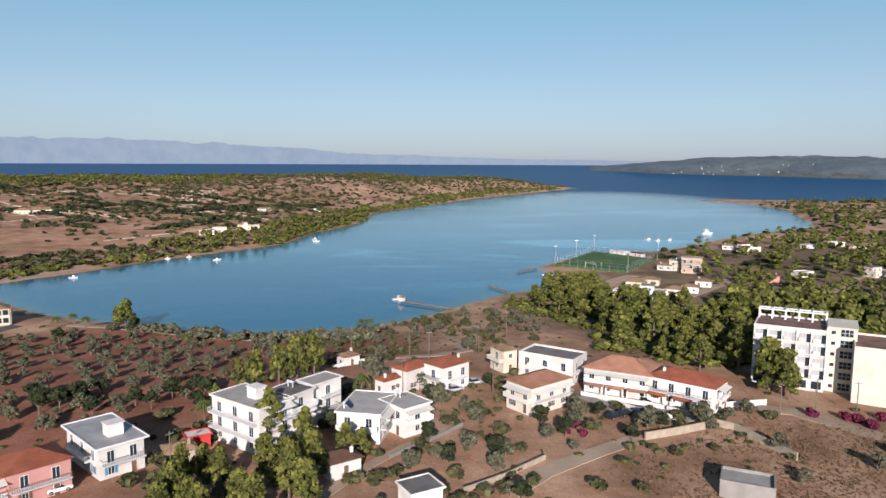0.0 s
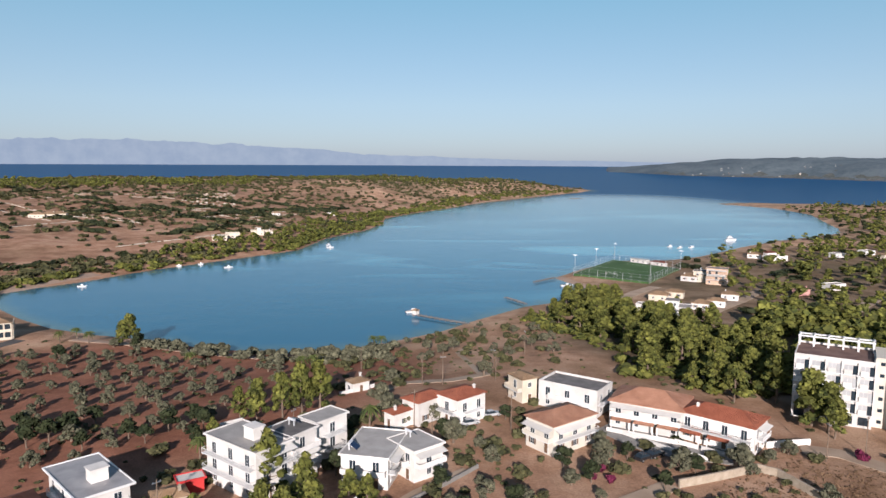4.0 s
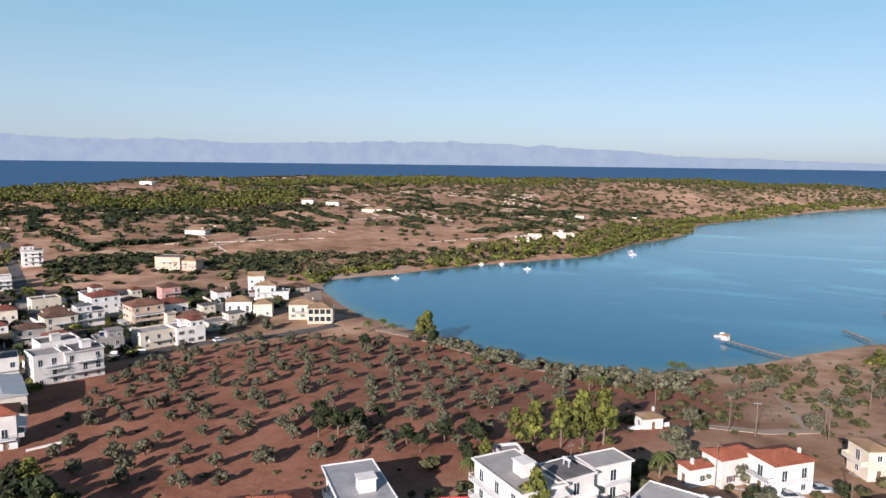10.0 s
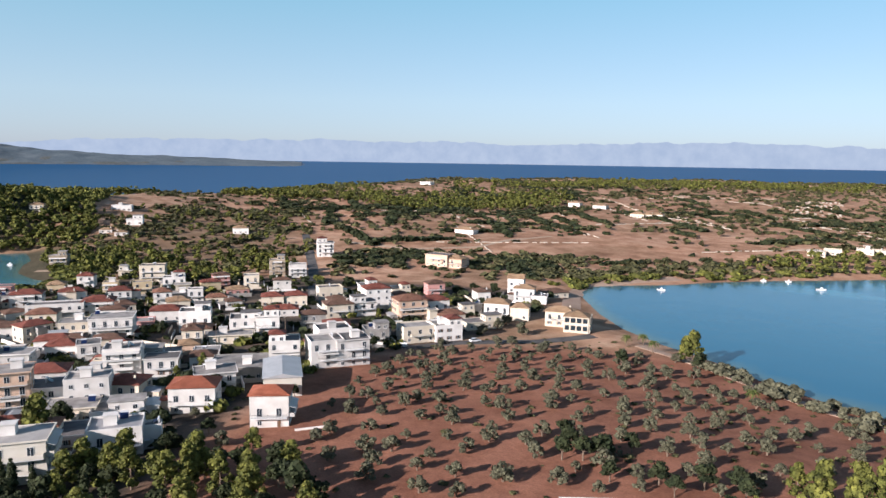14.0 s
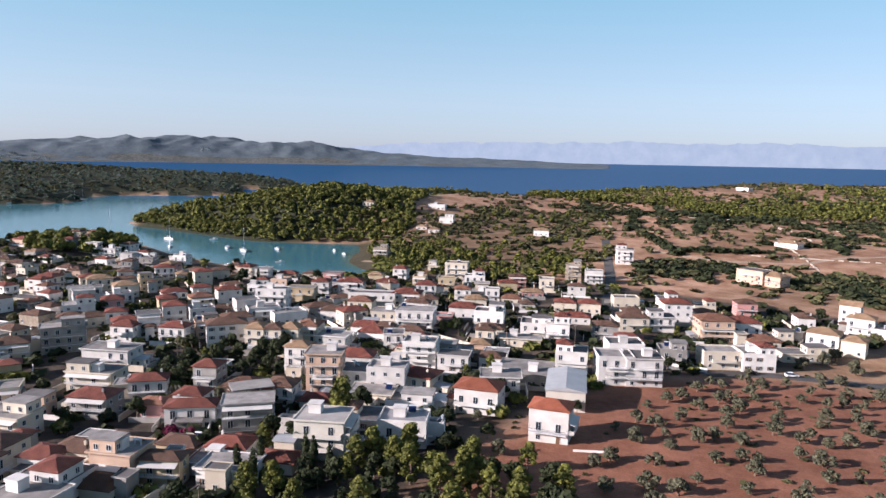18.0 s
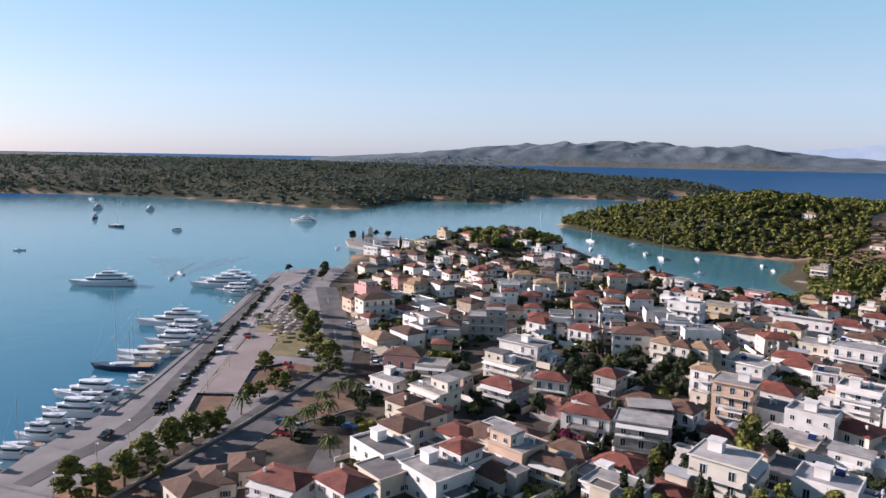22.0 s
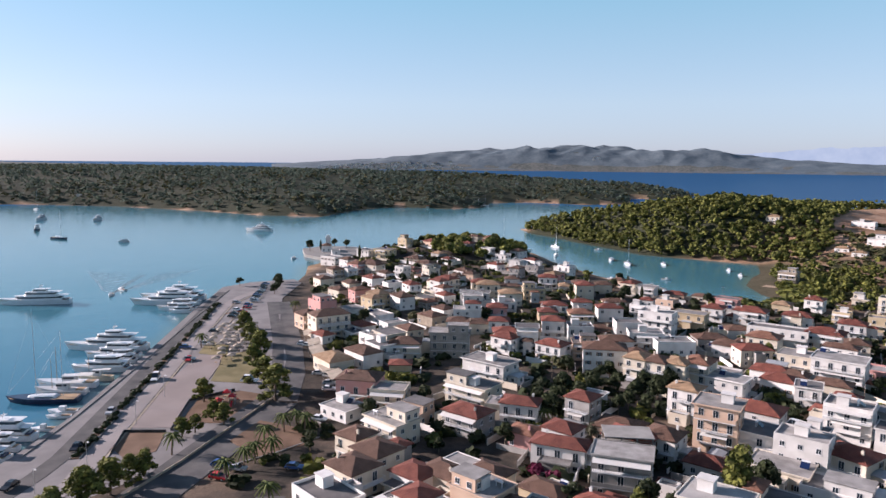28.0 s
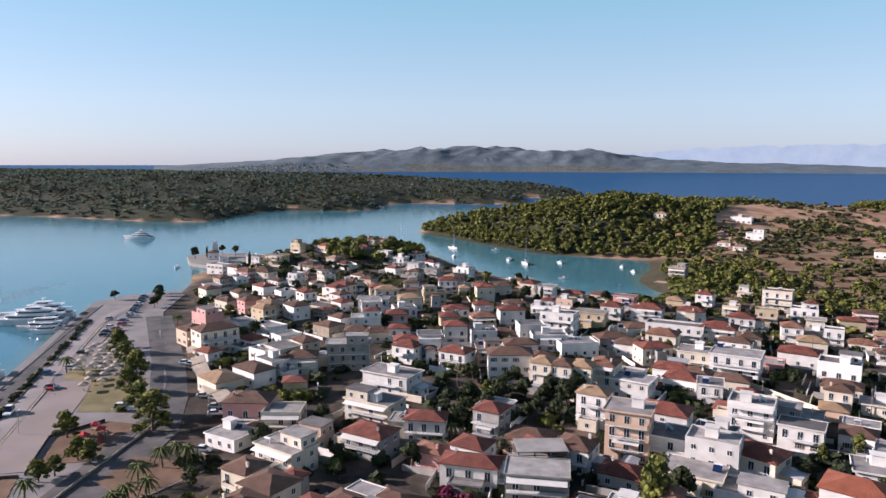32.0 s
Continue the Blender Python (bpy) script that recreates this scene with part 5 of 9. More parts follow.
house(-368.7, -39.2, 10, 8, 1, 55.1, roof='flat', wall='cream')
house(-387.1, -51.6, 9, 7, 2, 42.6, roof='hip', wall='white', tile='red')
house(-426.7, -36, 8, 7, 1.6, 43.2, roof='hip', wall='white', tile='brown')
house(-421.6, 45.7, 9, 7, 1.6, 98.0, roof='hip', wall='cream', tile='brown')
house(-500.5, -103.3, 13, 9, 2, 70.4, roof='flat', wall='ochre')
house(-466, -101.4, 12, 8, 1.4, 60.9, roof='hip', wall='peach', tile='brown')
house(-475.5, -132.6, 14, 8, 2, 64.3, roof='flat', wall='white')
house(-463.1, -116.6, 9, 7, 2, 58.4, roof='hip', wall='white', tile='brown')
house(-426.2, -101.3, 9, 7, 2, 49.1, roof='flat', wall='white')
house(-423.9, -109.1, 9, 8, 2, 47.2, roof='hip', wall='stone', tile='brown')
house(-397.5, -105.6, 10, 8, 1.6, 46.6, roof='hip', wall='cream', tile='brown')
house(-407.8, -80.2, 11, 8, 1.6, 50.4, roof='hip', wall='white', tile='red')
house(-325.3, -75.5, 12, 8, 2.6, 50.3, roof='flat', wall='pink')
house(-371.8, -86.1, 10, 7, 1.4, 55.5, roof='hip', wall='cream', tile='brown')
house(-295.8, -60, 14.4, 9.6, 3, 135, roof='hip', wall='cream', tile='brown', shutters='shuttered', label='three-storey cream corner house with brown tiles above the harbour street')
house(-306.5, -74, 9, 8, 2, 50, roof='hip', wall='peach', tile='brown')
house(-347.8, -59.7, 9, 7, 2, 54.7, roof='hip', wall='ochre', tile='buff')
house(-358.2, -60.2, 10, 8, 2, 56.9, roof='hip', wall='ochre', tile='buff')
house(-327.2, -61.9, 8, 7, 1.6, 51.7, roof='flat', wall='white')
house(-354.8, -47.1, 11, 8, 2, 43.6, roof='hip', wall='white', tile='brown')
house(-324.4, -48.9, 12, 8, 1.2, 54.8, roof='flat', wall='white')
house(-301, -47.9, 9, 7, 1.4, 56.4, roof='hip', wall='white', tile='red')
house(-277.8, -34.9, 9, 7, 2.2, 55.5, roof='flat', wall='white')
house(-278, -28.8, 9, 8, 2.6, 50.1, roof='flat', wall='cream')
house(-273, -21.3, 11, 9, 2, 102.4, roof='hip', wall='cream', tile='brown')
house(-293.2, -25.5, 9, 7, 2, 44.4, roof='hip', wall='cream', tile='brown')
house(-325.8, -25.1, 10, 8, 1.4, 54.3, roof='hip', wall='stone', tile='brown')
house(-340.9, -23.4, 9, 7, 1.4, 50.2, roof='hip', wall='white', tile='brown')
house(-372.7, -30, 8, 7, 1.4, 45.6, roof='hip', wall='white', tile='red')
house(-372.8, -15.2, 14, 8, 2, 96.6, roof='flat', wall='white')
house(-409.6, -37.6, 11, 8, 2, 54.7, roof='hip', wall='cream', tile='red')
house(-403.4, -17.9, 10, 8, 2, 104.9, roof='hip', wall='cream', tile='red')
house(-480.1, -22, 9, 7, 1.4, 54.6, roof='hip', wall='white', tile='red')
house(-440.7, -30.6, 8, 7, 1.4, 67.4, roof='hip', wall='peach', tile='brown')
house(-476.3, -67.4, 12, 8, 1.2, 60.4, roof='hip', wall='stone', tile='brown')
house(-423.4, -55.8, 8, 6, 1.4, 43.4, roof='hip', wall='white', tile='brown')
house(-394.9, -88.3, 10, 7, 1.2, 45.7, roof='hip', wall='cream', tile='brown')
house(-262, -33.2, 12, 8, 1.6, 53.3, roof='hip', wall='white', tile='brown')
house(-317.1, -3.5, 10, 8, 1.4, 103.9, roof='hip', wall='cream', tile='brown')
house(-318.2, -11.3, 10, 8, 1.4, 96.4, roof='hip', wall='white', tile='brown')
house(-294.5, -48.9, 9, 6, 1, 50.8, roof='flat', wall='white')
house(-298.2, 148.6, 13, 9, 1.6, 62, roof='hip', wall='white', tile='red')
house(-275.1, 151.3, 12, 9, 2.6, 62, roof='flat', wall='white')
house(-319.6, 180.4, 10, 7, 1, 62, roof='hip', wall='cream', tile='orange')
house(-337.4, 169.8, 11, 8, 1, 62, roof='flat', wall='grey')
house(-266.4, 148.2, 11, 8, 1, 62, roof='hip', wall='cream', tile='brown')
house(-248.8, 153.6, 15, 7, 1, 62, roof='flat', wall='cream')
house(-259.2, 164.9, 12, 11, 2, 62, roof='flat', wall='white')
house(-252.9, 171.1, 9, 9, 2.4, 62, roof='flat', wall='white')
house(-277.5, 192.3, 12, 8, 1, 62, roof='hip', wall='white', tile='red')
house(-298, 197.7, 10, 8, 1.6, 62, roof='hip', wall='cream', tile='red')
house(-293.6, 207.6, 10, 8, 1.6, 62, roof='hip', wall='cream', tile='red')
house(-267, 101.2, 10, 8, 1.4, 62, roof='hip', wall='white', tile='red')
house(-239.5, 113.4, 10, 8, 2, 62, roof='flat', wall='white')
house(-213.4, 95, 9, 8, 2.4, 62, roof='flat', wall='white')
house(-239.6, 124.1, 13, 9, 1, 62, roof='flat', wall='grey')
house(-243.2, 108.2, 8, 7, 1, 62, roof='hip', wall='cream', tile='red')
house(-257.9, 84.5, 11, 8, 2, 62, roof='flat', wall='white')
house(-233.6, 137.9, 8, 6, 1, 62, roof='flat', wall='white')
house(-236.3, 43.7, 8, 9, 1.4, 66.4, roof='flat', wall='white')
house(-502, -65.1, 9, 7, 1.4, 53.8, roof='hip', wall='grey', tile='buff')
house(-195.8, 123.8, 11, 8, 2, 68.8, roof='flat', wall='white')
house(-354, 2.1, 10, 9, 2, 108.2, roof='flat', wall='white')
house(-367.2, 178.5, 11, 7, 2, 66.1, roof='flat', wall='white')
house(-413.2, 96.1, 10, 6, 1, 67.2, roof='hip', wall='cream', tile='brown')
house(-338.9, 23.2, 8, 8, 2, 101.2, roof='hip', wall='ochre', tile='red')
house(-504.1, -118.2, 11, 9, 2, 68.9, roof='flat', wall='white')
house(-365.8, 49.8, 7, 6, 1.4, 110.6, roof='hip', wall='cream', tile='red')
house(-317.1, 160.7, 10, 8, 1.4, 69, roof='hip', wall='cream', tile='buff')
house(-275.7, 218.9, 9, 8, 1.4, 72.4, roof='hip', wall='cream', tile='brown')
house(-447.1, -104.5, 10, 7, 2, 62.1, roof='hip', wall='pink', tile='orange')
house(-286.7, -58.7, 8, 6, 1, 57.0, roof='hip', wall='white', tile='red')
house(-546.2, -48, 9, 6, 2, 58.6, roof='hip', wall='cream', tile='brown')
house(-256.2, 106.3, 7, 8, 2, 73.4, roof='flat', wall='white')
house(-442.2, 18.2, 8, 9, 2, 54.4, roof='hip', wall='pink', tile='buff')
house(-314.1, 136.8, 8, 8, 2, 73.7, roof='hip', wall='cream', tile='brown')
house(-135.8, -1.6, 9, 7, 2, 61.9, roof='hip', wall='white', tile='red')
house(-395.6, 76.1, 11, 8, 1, 64.9, roof='flat', wall='peach')
house(-454.2, -70.4, 9, 8, 1, 63.8, roof='hip', wall='pink', tile='brown')
house(-520.8, -12.9, 9, 8, 2, 53.6, roof='hip', wall='white', tile='brown')
house(-214.2, 52.5, 11, 9, 1.4, 69.8, roof='hip', wall='peach', tile='brown')
house(-361.4, 201.2, 9, 6, 2, 72.9, roof='hip', wall='pink', tile='brown')
house(-380, 103.6, 7, 6, 1, 71.5, roof='flat', wall='white')
house(-493.9, -56.6, 8, 6, 1, 56.6, roof='hip', wall='white', tile='red')
house(-377.1, 1.6, 11, 9, 2, 104.7, roof='hip', wall='cream', tile='buff')
house(-337, -79.8, 8, 8, 1.4, 50.8, roof='hip', wall='cream', tile='red')
house(-416.1, 33.6, 8, 8, 2, 97.6, roof='hip', wall='grey', tile='brown')
house(-171.6, 71.3, 11, 8, 1.4, 68, roof='flat', wall='white')
house(-410.1, -109.9, 10, 7, 1.4, 41.7, roof='flat', wall='white')
house(-362.9, 63.9, 10, 7, 2, 73.3, roof='flat', wall='white')
house(-370.4, 148.2, 7, 7, 2, 64.3, roof='flat', wall='ochre')
house(-286.3, 58.5, 9, 9, 1.4, 106.5, roof='hip', wall='pink', tile='brown')
house(-213.4, -21.4, 10, 8, 1, 64.7, roof='flat', wall='white')
house(-222.9, 118.6, 10, 7, 2, 62.2, roof='flat', wall='white')
house(-549, -63.8, 9, 9, 1, 58.6, roof='hip', wall='white', tile='red')
house(-409.7, 8.7, 7, 7, 1, 101.8, roof='hip', wall='pink', tile='red')
house(-423.3, 60.6, 8, 9, 2, 62.6, roof='hip', wall='cream', tile='red')
house(-413.5, 68.9, 8, 8, 2, 71.2, roof='flat', wall='white')
house(-289.5, 40.4, 8, 7, 2, 98.6, roof='flat', wall='peach')
house(-203.8, 29.4, 7, 6, 1.4, 68.8, roof='hip', wall='pink', tile='orange')
house(-327.7, 219.4, 9, 6, 2, 62.9, roof='hip', wall='white', tile='brown')
house(-384.1, 51.4, 11, 7, 1, 100.7, roof='hip', wall='cream', tile='brown')
house(-276.2, 170.6, 7, 6, 1, 65.8, roof='hip', wall='white', tile='orange')
house(-252.5, 238.3, 10, 6, 1.4, 63.3, roof='flat', wall='white')
house(-422.2, 25.5, 7, 9, 1, 98.5, roof='hip', wall='white', tile='buff')
house(-390.5, 104.6, 10, 6, 2, 63.6, roof='flat', wall='pink')
house(-418.5, -76.3, 10, 6, 2, 49.3, roof='hip', wall='white', tile='brown')
house(-382.2, -33, 7, 7, 2, 51.3, roof='hip', wall='white', tile='orange')
house(-437.6, -54.2, 7, 8, 2, 50.5, roof='flat', wall='cream')
house(-218.4, 201.1, 7, 6, 1.4, 61.4, roof='hip', wall='white', tile='brown')
house(-515.9, -33.5, 9, 6, 2, 63.1, roof='flat', wall='white')
house(-446.7, -92.4, 10, 8, 2, 64.2, roof='hip', wall='cream', tile='brown')
house(-353.9, 177.6, 7, 6, 1.4, 68, roof='flat', wall='cream')
house(-272.2, 276.2, 9, 8, 2, 65.6, roof='hip', wall='pink', tile='brown')
house(-415, 82.4, 11, 7, 1, 70.9, roof='hip', wall='peach', tile='red')
house(-211.7, 193.5, 9, 8, 2, 63.7, roof='flat', wall='grey')
house(-327.9, 173.3, 7, 6, 2, 65.6, roof='flat', wall='white')
house(-458.4, -5.6, 7, 8, 2, 69.9, roof='hip', wall='grey', tile='brown')
house(-364.9, -72.4, 7, 9, 2, 49.1, roof='hip', wall='pink', tile='orange')
house(-187.1, -7.9, 7, 7, 2, 64.8, roof='hip', wall='cream', tile='brown')
house(-528.1, -96.8, 9, 7, 2, 60.8, roof='flat', wall='ochre')
house(-400.6, 145.2, 8, 8, 2, 62.6, roof='hip', wall='white', tile='red')
house(-223.5, 132.2, 8, 7, 1.4, 60.6, roof='hip', wall='white', tile='brown')
house(-288.8, 245.8, 8, 9, 2, 69.5, roof='flat', wall='white')
house(-245.6, 136.5, 7, 7, 1, 65.5, roof='hip', wall='peach', tile='buff')
house(-353.1, 69.6, 9, 6, 1, 67.7, roof='flat', wall='ochre')
house(-523.8, -48.8, 8, 7, 2, 66.0, roof='hip', wall='grey', tile='red')
house(-538.1, -40.9, 7, 6, 1.4, 57.3, roof='hip', wall='white', tile='brown')
house(-397.3, -65.3, 7, 9, 1.4, 45.8, roof='flat', wall='white')
house(-306.4, 182.2, 7, 7, 1, 70.5, roof='hip', wall='white', tile='brown')
house(-248.4, 286.7, 7, 9, 1.4, 63.4, roof='hip', wall='white', tile='brown')
house(-472.1, -7.4, 11, 6, 1, 70.6, roof='hip', wall='peach', tile='red')
house(-385.6, -68.1, 10, 6, 1, 49.3, roof='hip', wall='white', tile='brown')
house(-552.7, -37.4, 9, 8, 2, 62.9, roof='hip', wall='peach', tile='orange')
house(-512.7, -2.6, 11, 6, 1, 53.2, roof='hip', wall='white', tile='red')
house(-442.7, 54.4, 8, 6, 1.4, 60.5, roof='hip', wall='peach', tile='brown')
house(-314.9, 37.9, 10, 9, 2, 100.9, roof='flat', wall='white')
house(-228.7, 187.3, 10, 8, 2, 59.1, roof='hip', wall='white', tile='red')
house(-432.2, 25.7, 7, 6, 1, 102.0, roof='flat', wall='white')
house(-214.8, -2.2, 10, 7, 1, 68.2, roof='flat', wall='peach')
house(-359.2, -35.5, 7, 7, 1, 50.9, roof='hip', wall='grey', tile='orange')
house(-441.2, -72.7, 7, 7, 2, 64.4, roof='flat', wall='white')
house(-248.7, 189.6, 10, 7, 2, 59.9, roof='hip', wall='grey', tile='brown')
house(-253.4, 141.2, 7, 7, 2, 62.8, roof='hip', wall='cream', tile='brown')
house(-393, 129.2, 8, 8, 1.4, 66.4, roof='hip', wall='ochre', tile='buff')
house(-290.3, 136.4, 8, 9, 1, 65.4, roof='flat', wall='pink')
house(-266.3, 115.8, 10, 7, 1.4, 66.4, roof='hip', wall='cream', tile='brown')
house(-266.4, 249.1, 7, 9, 1.4, 65.8, roof='hip', wall='white', tile='orange')
house(-354.4, 192.3, 10, 6, 1.4, 73.9, roof='hip', wall='ochre', tile='red')
house(-458.4, -38, 10, 9, 1, 54.1, roof='hip', wall='white', tile='brown')
house(-348.8, 212.8, 8, 9, 2, 63.4, roof='flat', wall='cream')
house(-362.9, 160.7, 9, 7, 2, 69.9, roof='flat', wall='ochre')
house(-405.6, -2, 11, 6, 1.4, 105.8, roof='hip', wall='cream', tile='brown')
house(-333, 159.6, 8, 8, 2, 70.5, roof='hip', wall='white', tile='orange')
house(-306.4, 129.4, 11, 6, 2, 62.4, roof='hip', wall='white', tile='brown')
house(-332.6, 196.9, 11, 7, 1, 68, roof='hip', wall='pink', tile='buff')
house(-300.6, -34.6, 7, 9, 2, 48.5, roof='flat', wall='white')
house(-252.7, -17, 7, 6, 1.4, 103.1, roof='hip', wall='ochre', tile='red')
house(-528.6, -77.2, 10, 8, 1.4, 59.3, roof='hip', wall='peach', tile='red')

# ---- trees ----
def leaf_cloud(rng, lobes, count, size, flat=0.8, cover=22):
    """Leaf sprays: some lie close over overlapping lobes (x, y, z, radius), the rest stick out raggedly."""
    weights = [r * r for *_, r in lobes]
    v, f = [], []

    def spray(p, n, s):
        a = n.orthogonal().normalized()
        a.rotate(Matrix.Rotation(rng.uniform(0, 6.28), 3, n))
        b = n.cross(a)
        k = len(v)
        v.extend([p - a * s - b * s * 0.5, p + a * s * 0.4 - b * s, p + a * s + b * s * 0.5, p - a * s * 0.4 + b * s])
        f.append((k, k + 1, k + 2, k + 3))

    for lx, ly, lz, r in lobes:
        for k in range(cover):
            h = 1 - 2 * (k + 0.5) / cover
            q, w = math.sqrt(1 - h * h), k * 2.4 + rng.uniform(-0.3, 0.3)
            d = Vector((q * math.cos(w), q * math.sin(w), h))
            p = Vector((lx, ly, lz)) + Vector((d.x, d.y, d.z * flat)) * r * rng.uniform(0.66, 0.9)
            spray(p, (d + Vector((rng.gauss(0, 0.45), rng.gauss(0, 0.45), rng.gauss(0.1, 0.4)))).normalized(), r * math.sqrt(12.6 / cover) * rng.uniform(0.38, 0.62))
    for _ in range(count):
        lx, ly, lz, r = rng.choices(lobes, weights)[0]
        d = Vector((rng.gauss(0, 1), rng.gauss(0, 1), rng.gauss(0.25, 1))).normalized()
        p = Vector((lx, ly, lz)) + Vector((d.x, d.y, d.z * flat)) * r * rng.uniform(0.8, 1.15)
        spray(p, (d + Vector((rng.gauss(0, 0.6), rng.gauss(0, 0.6), rng.gauss(0.2, 0.6)))).normalized(), size * rng.uniform(0.6, 1.3))
    return v, f


def tree_shape(kind, rng):
    """Trunk with limbs, the lobes of the crown, leaf count and size."""
    t = Build()
    u = rng.uniform
    if kind == "pine":
        t.tube((0, 0, -0.5), (0.15, 0.1, 4.0), 0.26, 0.17, 7).tube((0.15, 0.1, 3.9), (u(-.4, .4), u(-.4, .4), 8.6), 0.17, 0.05, 6)
        lobes = [(u(-.3, .3), u(-.3, .3), 9.3, 0.6)]
        low, lean = u(0.9, 2.4), u(0, 6.28)
        for k in range(19):
            a, z = k * 2.4 + u(-.5, .5), low + (8.7 - low) * k / 18
            reach = (2.5 - 1.9 * (k / 18) ** 1.3) * u(0.55, 1.25) * (1 + 0.18 * math.cos(a - lean))
            p = (math.cos(a) * reach, math.sin(a) * reach, z + u(0.1, 0.7))
            t.tube((0.1, 0.08, z - 0.5), p, 0.07, 0.025, 4)
            lobes.append((*p, u(0.75, 1.35)))
        return t, lobes, 420, 0.2
    if kind == "olive":
        t.tube((0, 0, -0.4), (0.1, 0.05, 1.0), 0.27, 0.2, 7)
        lobes = []
        for k in range(11):
            a = k * 2.4 + u(-.4, .4)
            reach = u(0.5, 1.75)
            p = (math.cos(a) * reach, math.sin(a) * reach, u(1.5, 3.3) - 0.25 * reach)
            t.tube((0.1, 0.05, 0.9), p, 0.11, 0.03, 5)
            lobes.append((*p, u(0.5, 0.95)))
        lobes.append((u(-.2, .2), u(-.2, .2), 3.3, 0.8))
        return t, lobes, 260, 0.15
    if kind == "broadleaf":
        t.tube((0, 0, -0.4), (0.1, 0.1, 2.4), 0.24, 0.17, 7)
        lobes = [(0, 0, 5.6, 1.5)]
        for k in range(14):
            a = k * 2.4 + u(-.3, .3)
            p = (math.cos(a) * u(0.8, 2.0), math.sin(a) * u(0.8, 2.0), u(2.7, 5.7))
            t.tube((0.1, 0.1, 2.2), p, 0.1, 0.03, 5)
            lobes.append((*p, u(0.7, 1.25)))
        return t, lobes, 300, 0.18
    if kind == "cypress":
        t.tube((0, 0, -0.4), (0, 0, 7.5), 0.2, 0.03, 6)
        lobes = [(u(-.1, .1), u(-.1, .1), 1.0 + k * 0.72, 0.85 * math.sin(0.5 + 2.5 * k / 11) + 0.15) for k in range(11)]
        return t, lobes, 130, 0.18
    lobes = [(u(-.6, .6), u(-.6, .6), u(0.4, 0.9), u(0.5, 0.85)) for _ in range(5)]
    t.tube((0, 0, -0.3), (0, 0, 0.7), 0.06, 0.03, 5)
    return t, lobes, 50, 0.13


LEAF = {"pine": PINE_LEAF, "olive": OLIVE_LEAF, "broadleaf": DARK_LEAF, "cypress": DARK_LEAF, "bush": SCRUB_LEAF, "blossom": FLOWER_LEAF}
TREES = {}
for kind in ("pine", "olive", "broadleaf", "cypress", "bush", "blossom"):
    for n in range(4):
        rng = random.Random(kind + str(n))
        t, lobes, count, size = tree_shape("bush" if kind == "blossom" else kind, rng)
        v, f = leaf_cloud(rng, lobes, count, size * 1.1, cover=30)
        TREES[kind, n] = (t.mesh(kind + "_trunk", BARK), mesh_of(kind + "_crown", v, f, [LEAF[kind]]))
for n in range(3):
    rng = random.Random(90 + n)
    t = Build()
    for k in range(6):
        t.tube((0.05 * k, 0, k * 0.85 - 0.3), (0.05 * (k + 1), 0, (k + 1) * 0.85 - 0.3), 0.24 - 0.012 * k, 0.21 - 0.012 * k, 8)
    v, f = [], []
    for k in range(22):
        a, lift = k * 2.4, 0.9 - 1.5 * k / 22
        way, side = Vector((math.cos(a), math.sin(a), 0)), Vector((-math.sin(a), math.cos(a), 0))
        last = None
        for s in range(6):
            q = s / 5
            p = Vector((0.3, 0, 4.85)) + way * 2.5 * q + Vector((0, 0, lift * 1.6 * q - 2.0 * q * q))
            wide = 0.36 * (1 - q * 0.75) * (0.4 if s == 0 else 1)
            row = [p - side * wide - Vector((0, 0, 0.16)), p, p + side * wide - Vector((0, 0, 0.16))]
            m = len(v)
            v += row
            if s:
                f += [(m - 3, m - 2, m + 1, m), (m - 2, m - 1, m + 2, m + 1)]
    TREES["palm", n] = (t.mesh("palm_trunk", BARK), mesh_of("palm_fronds", v, f, [PALM_LEAF]))
TALL = {"pine": 9.8, "olive": 4.2, "broadleaf": 6.9, "cypress": 9.3, "bush": 1.5, "palm": 5.6, "blossom": 1.5}
TREE_WORDS = {"pine": ("pine_tree", "bright green pine with a ragged crown", "tree"), "olive": ("olive_tree", "grey-green olive tree on reddish soil", "tree"),
              "broadleaf": ("broadleaf_tree", "dark green leafy tree with a round crown", "tree"), "cypress": ("cypress", "slender dark green cypress", "tree"),
              "palm": ("palm_tree", "palm tree with arching fronds", "palm"), "bush": ("bush", "low grey-green bush on dry ground", "bush"), "blossom": ("flowering_bush", "magenta flowering bush beside the road", "bush")}
counter = {}


def tree(kind, x, y, tall, wide=1.0, group=""):
    rng = random.Random(int(x * 31) * 7919 + int(y * 17))
    n = rng.randrange(3 if kind == "palm" else 4)
    name, label, cat = TREE_WORDS[kind]
    k = tall / TALL[kind]
    ob = thing(name, pose(x, y, land(x, y), 0, 0, rng.uniform(0, 360)) @ Matrix.Diagonal((k * wide, k * wide, k, 1)), label, cat, group or cat + "s: " + kind)
    part("trunk", TREES[kind, n][0], ob)
    part("crown", TREES[kind, n][1], ob)
    return ob


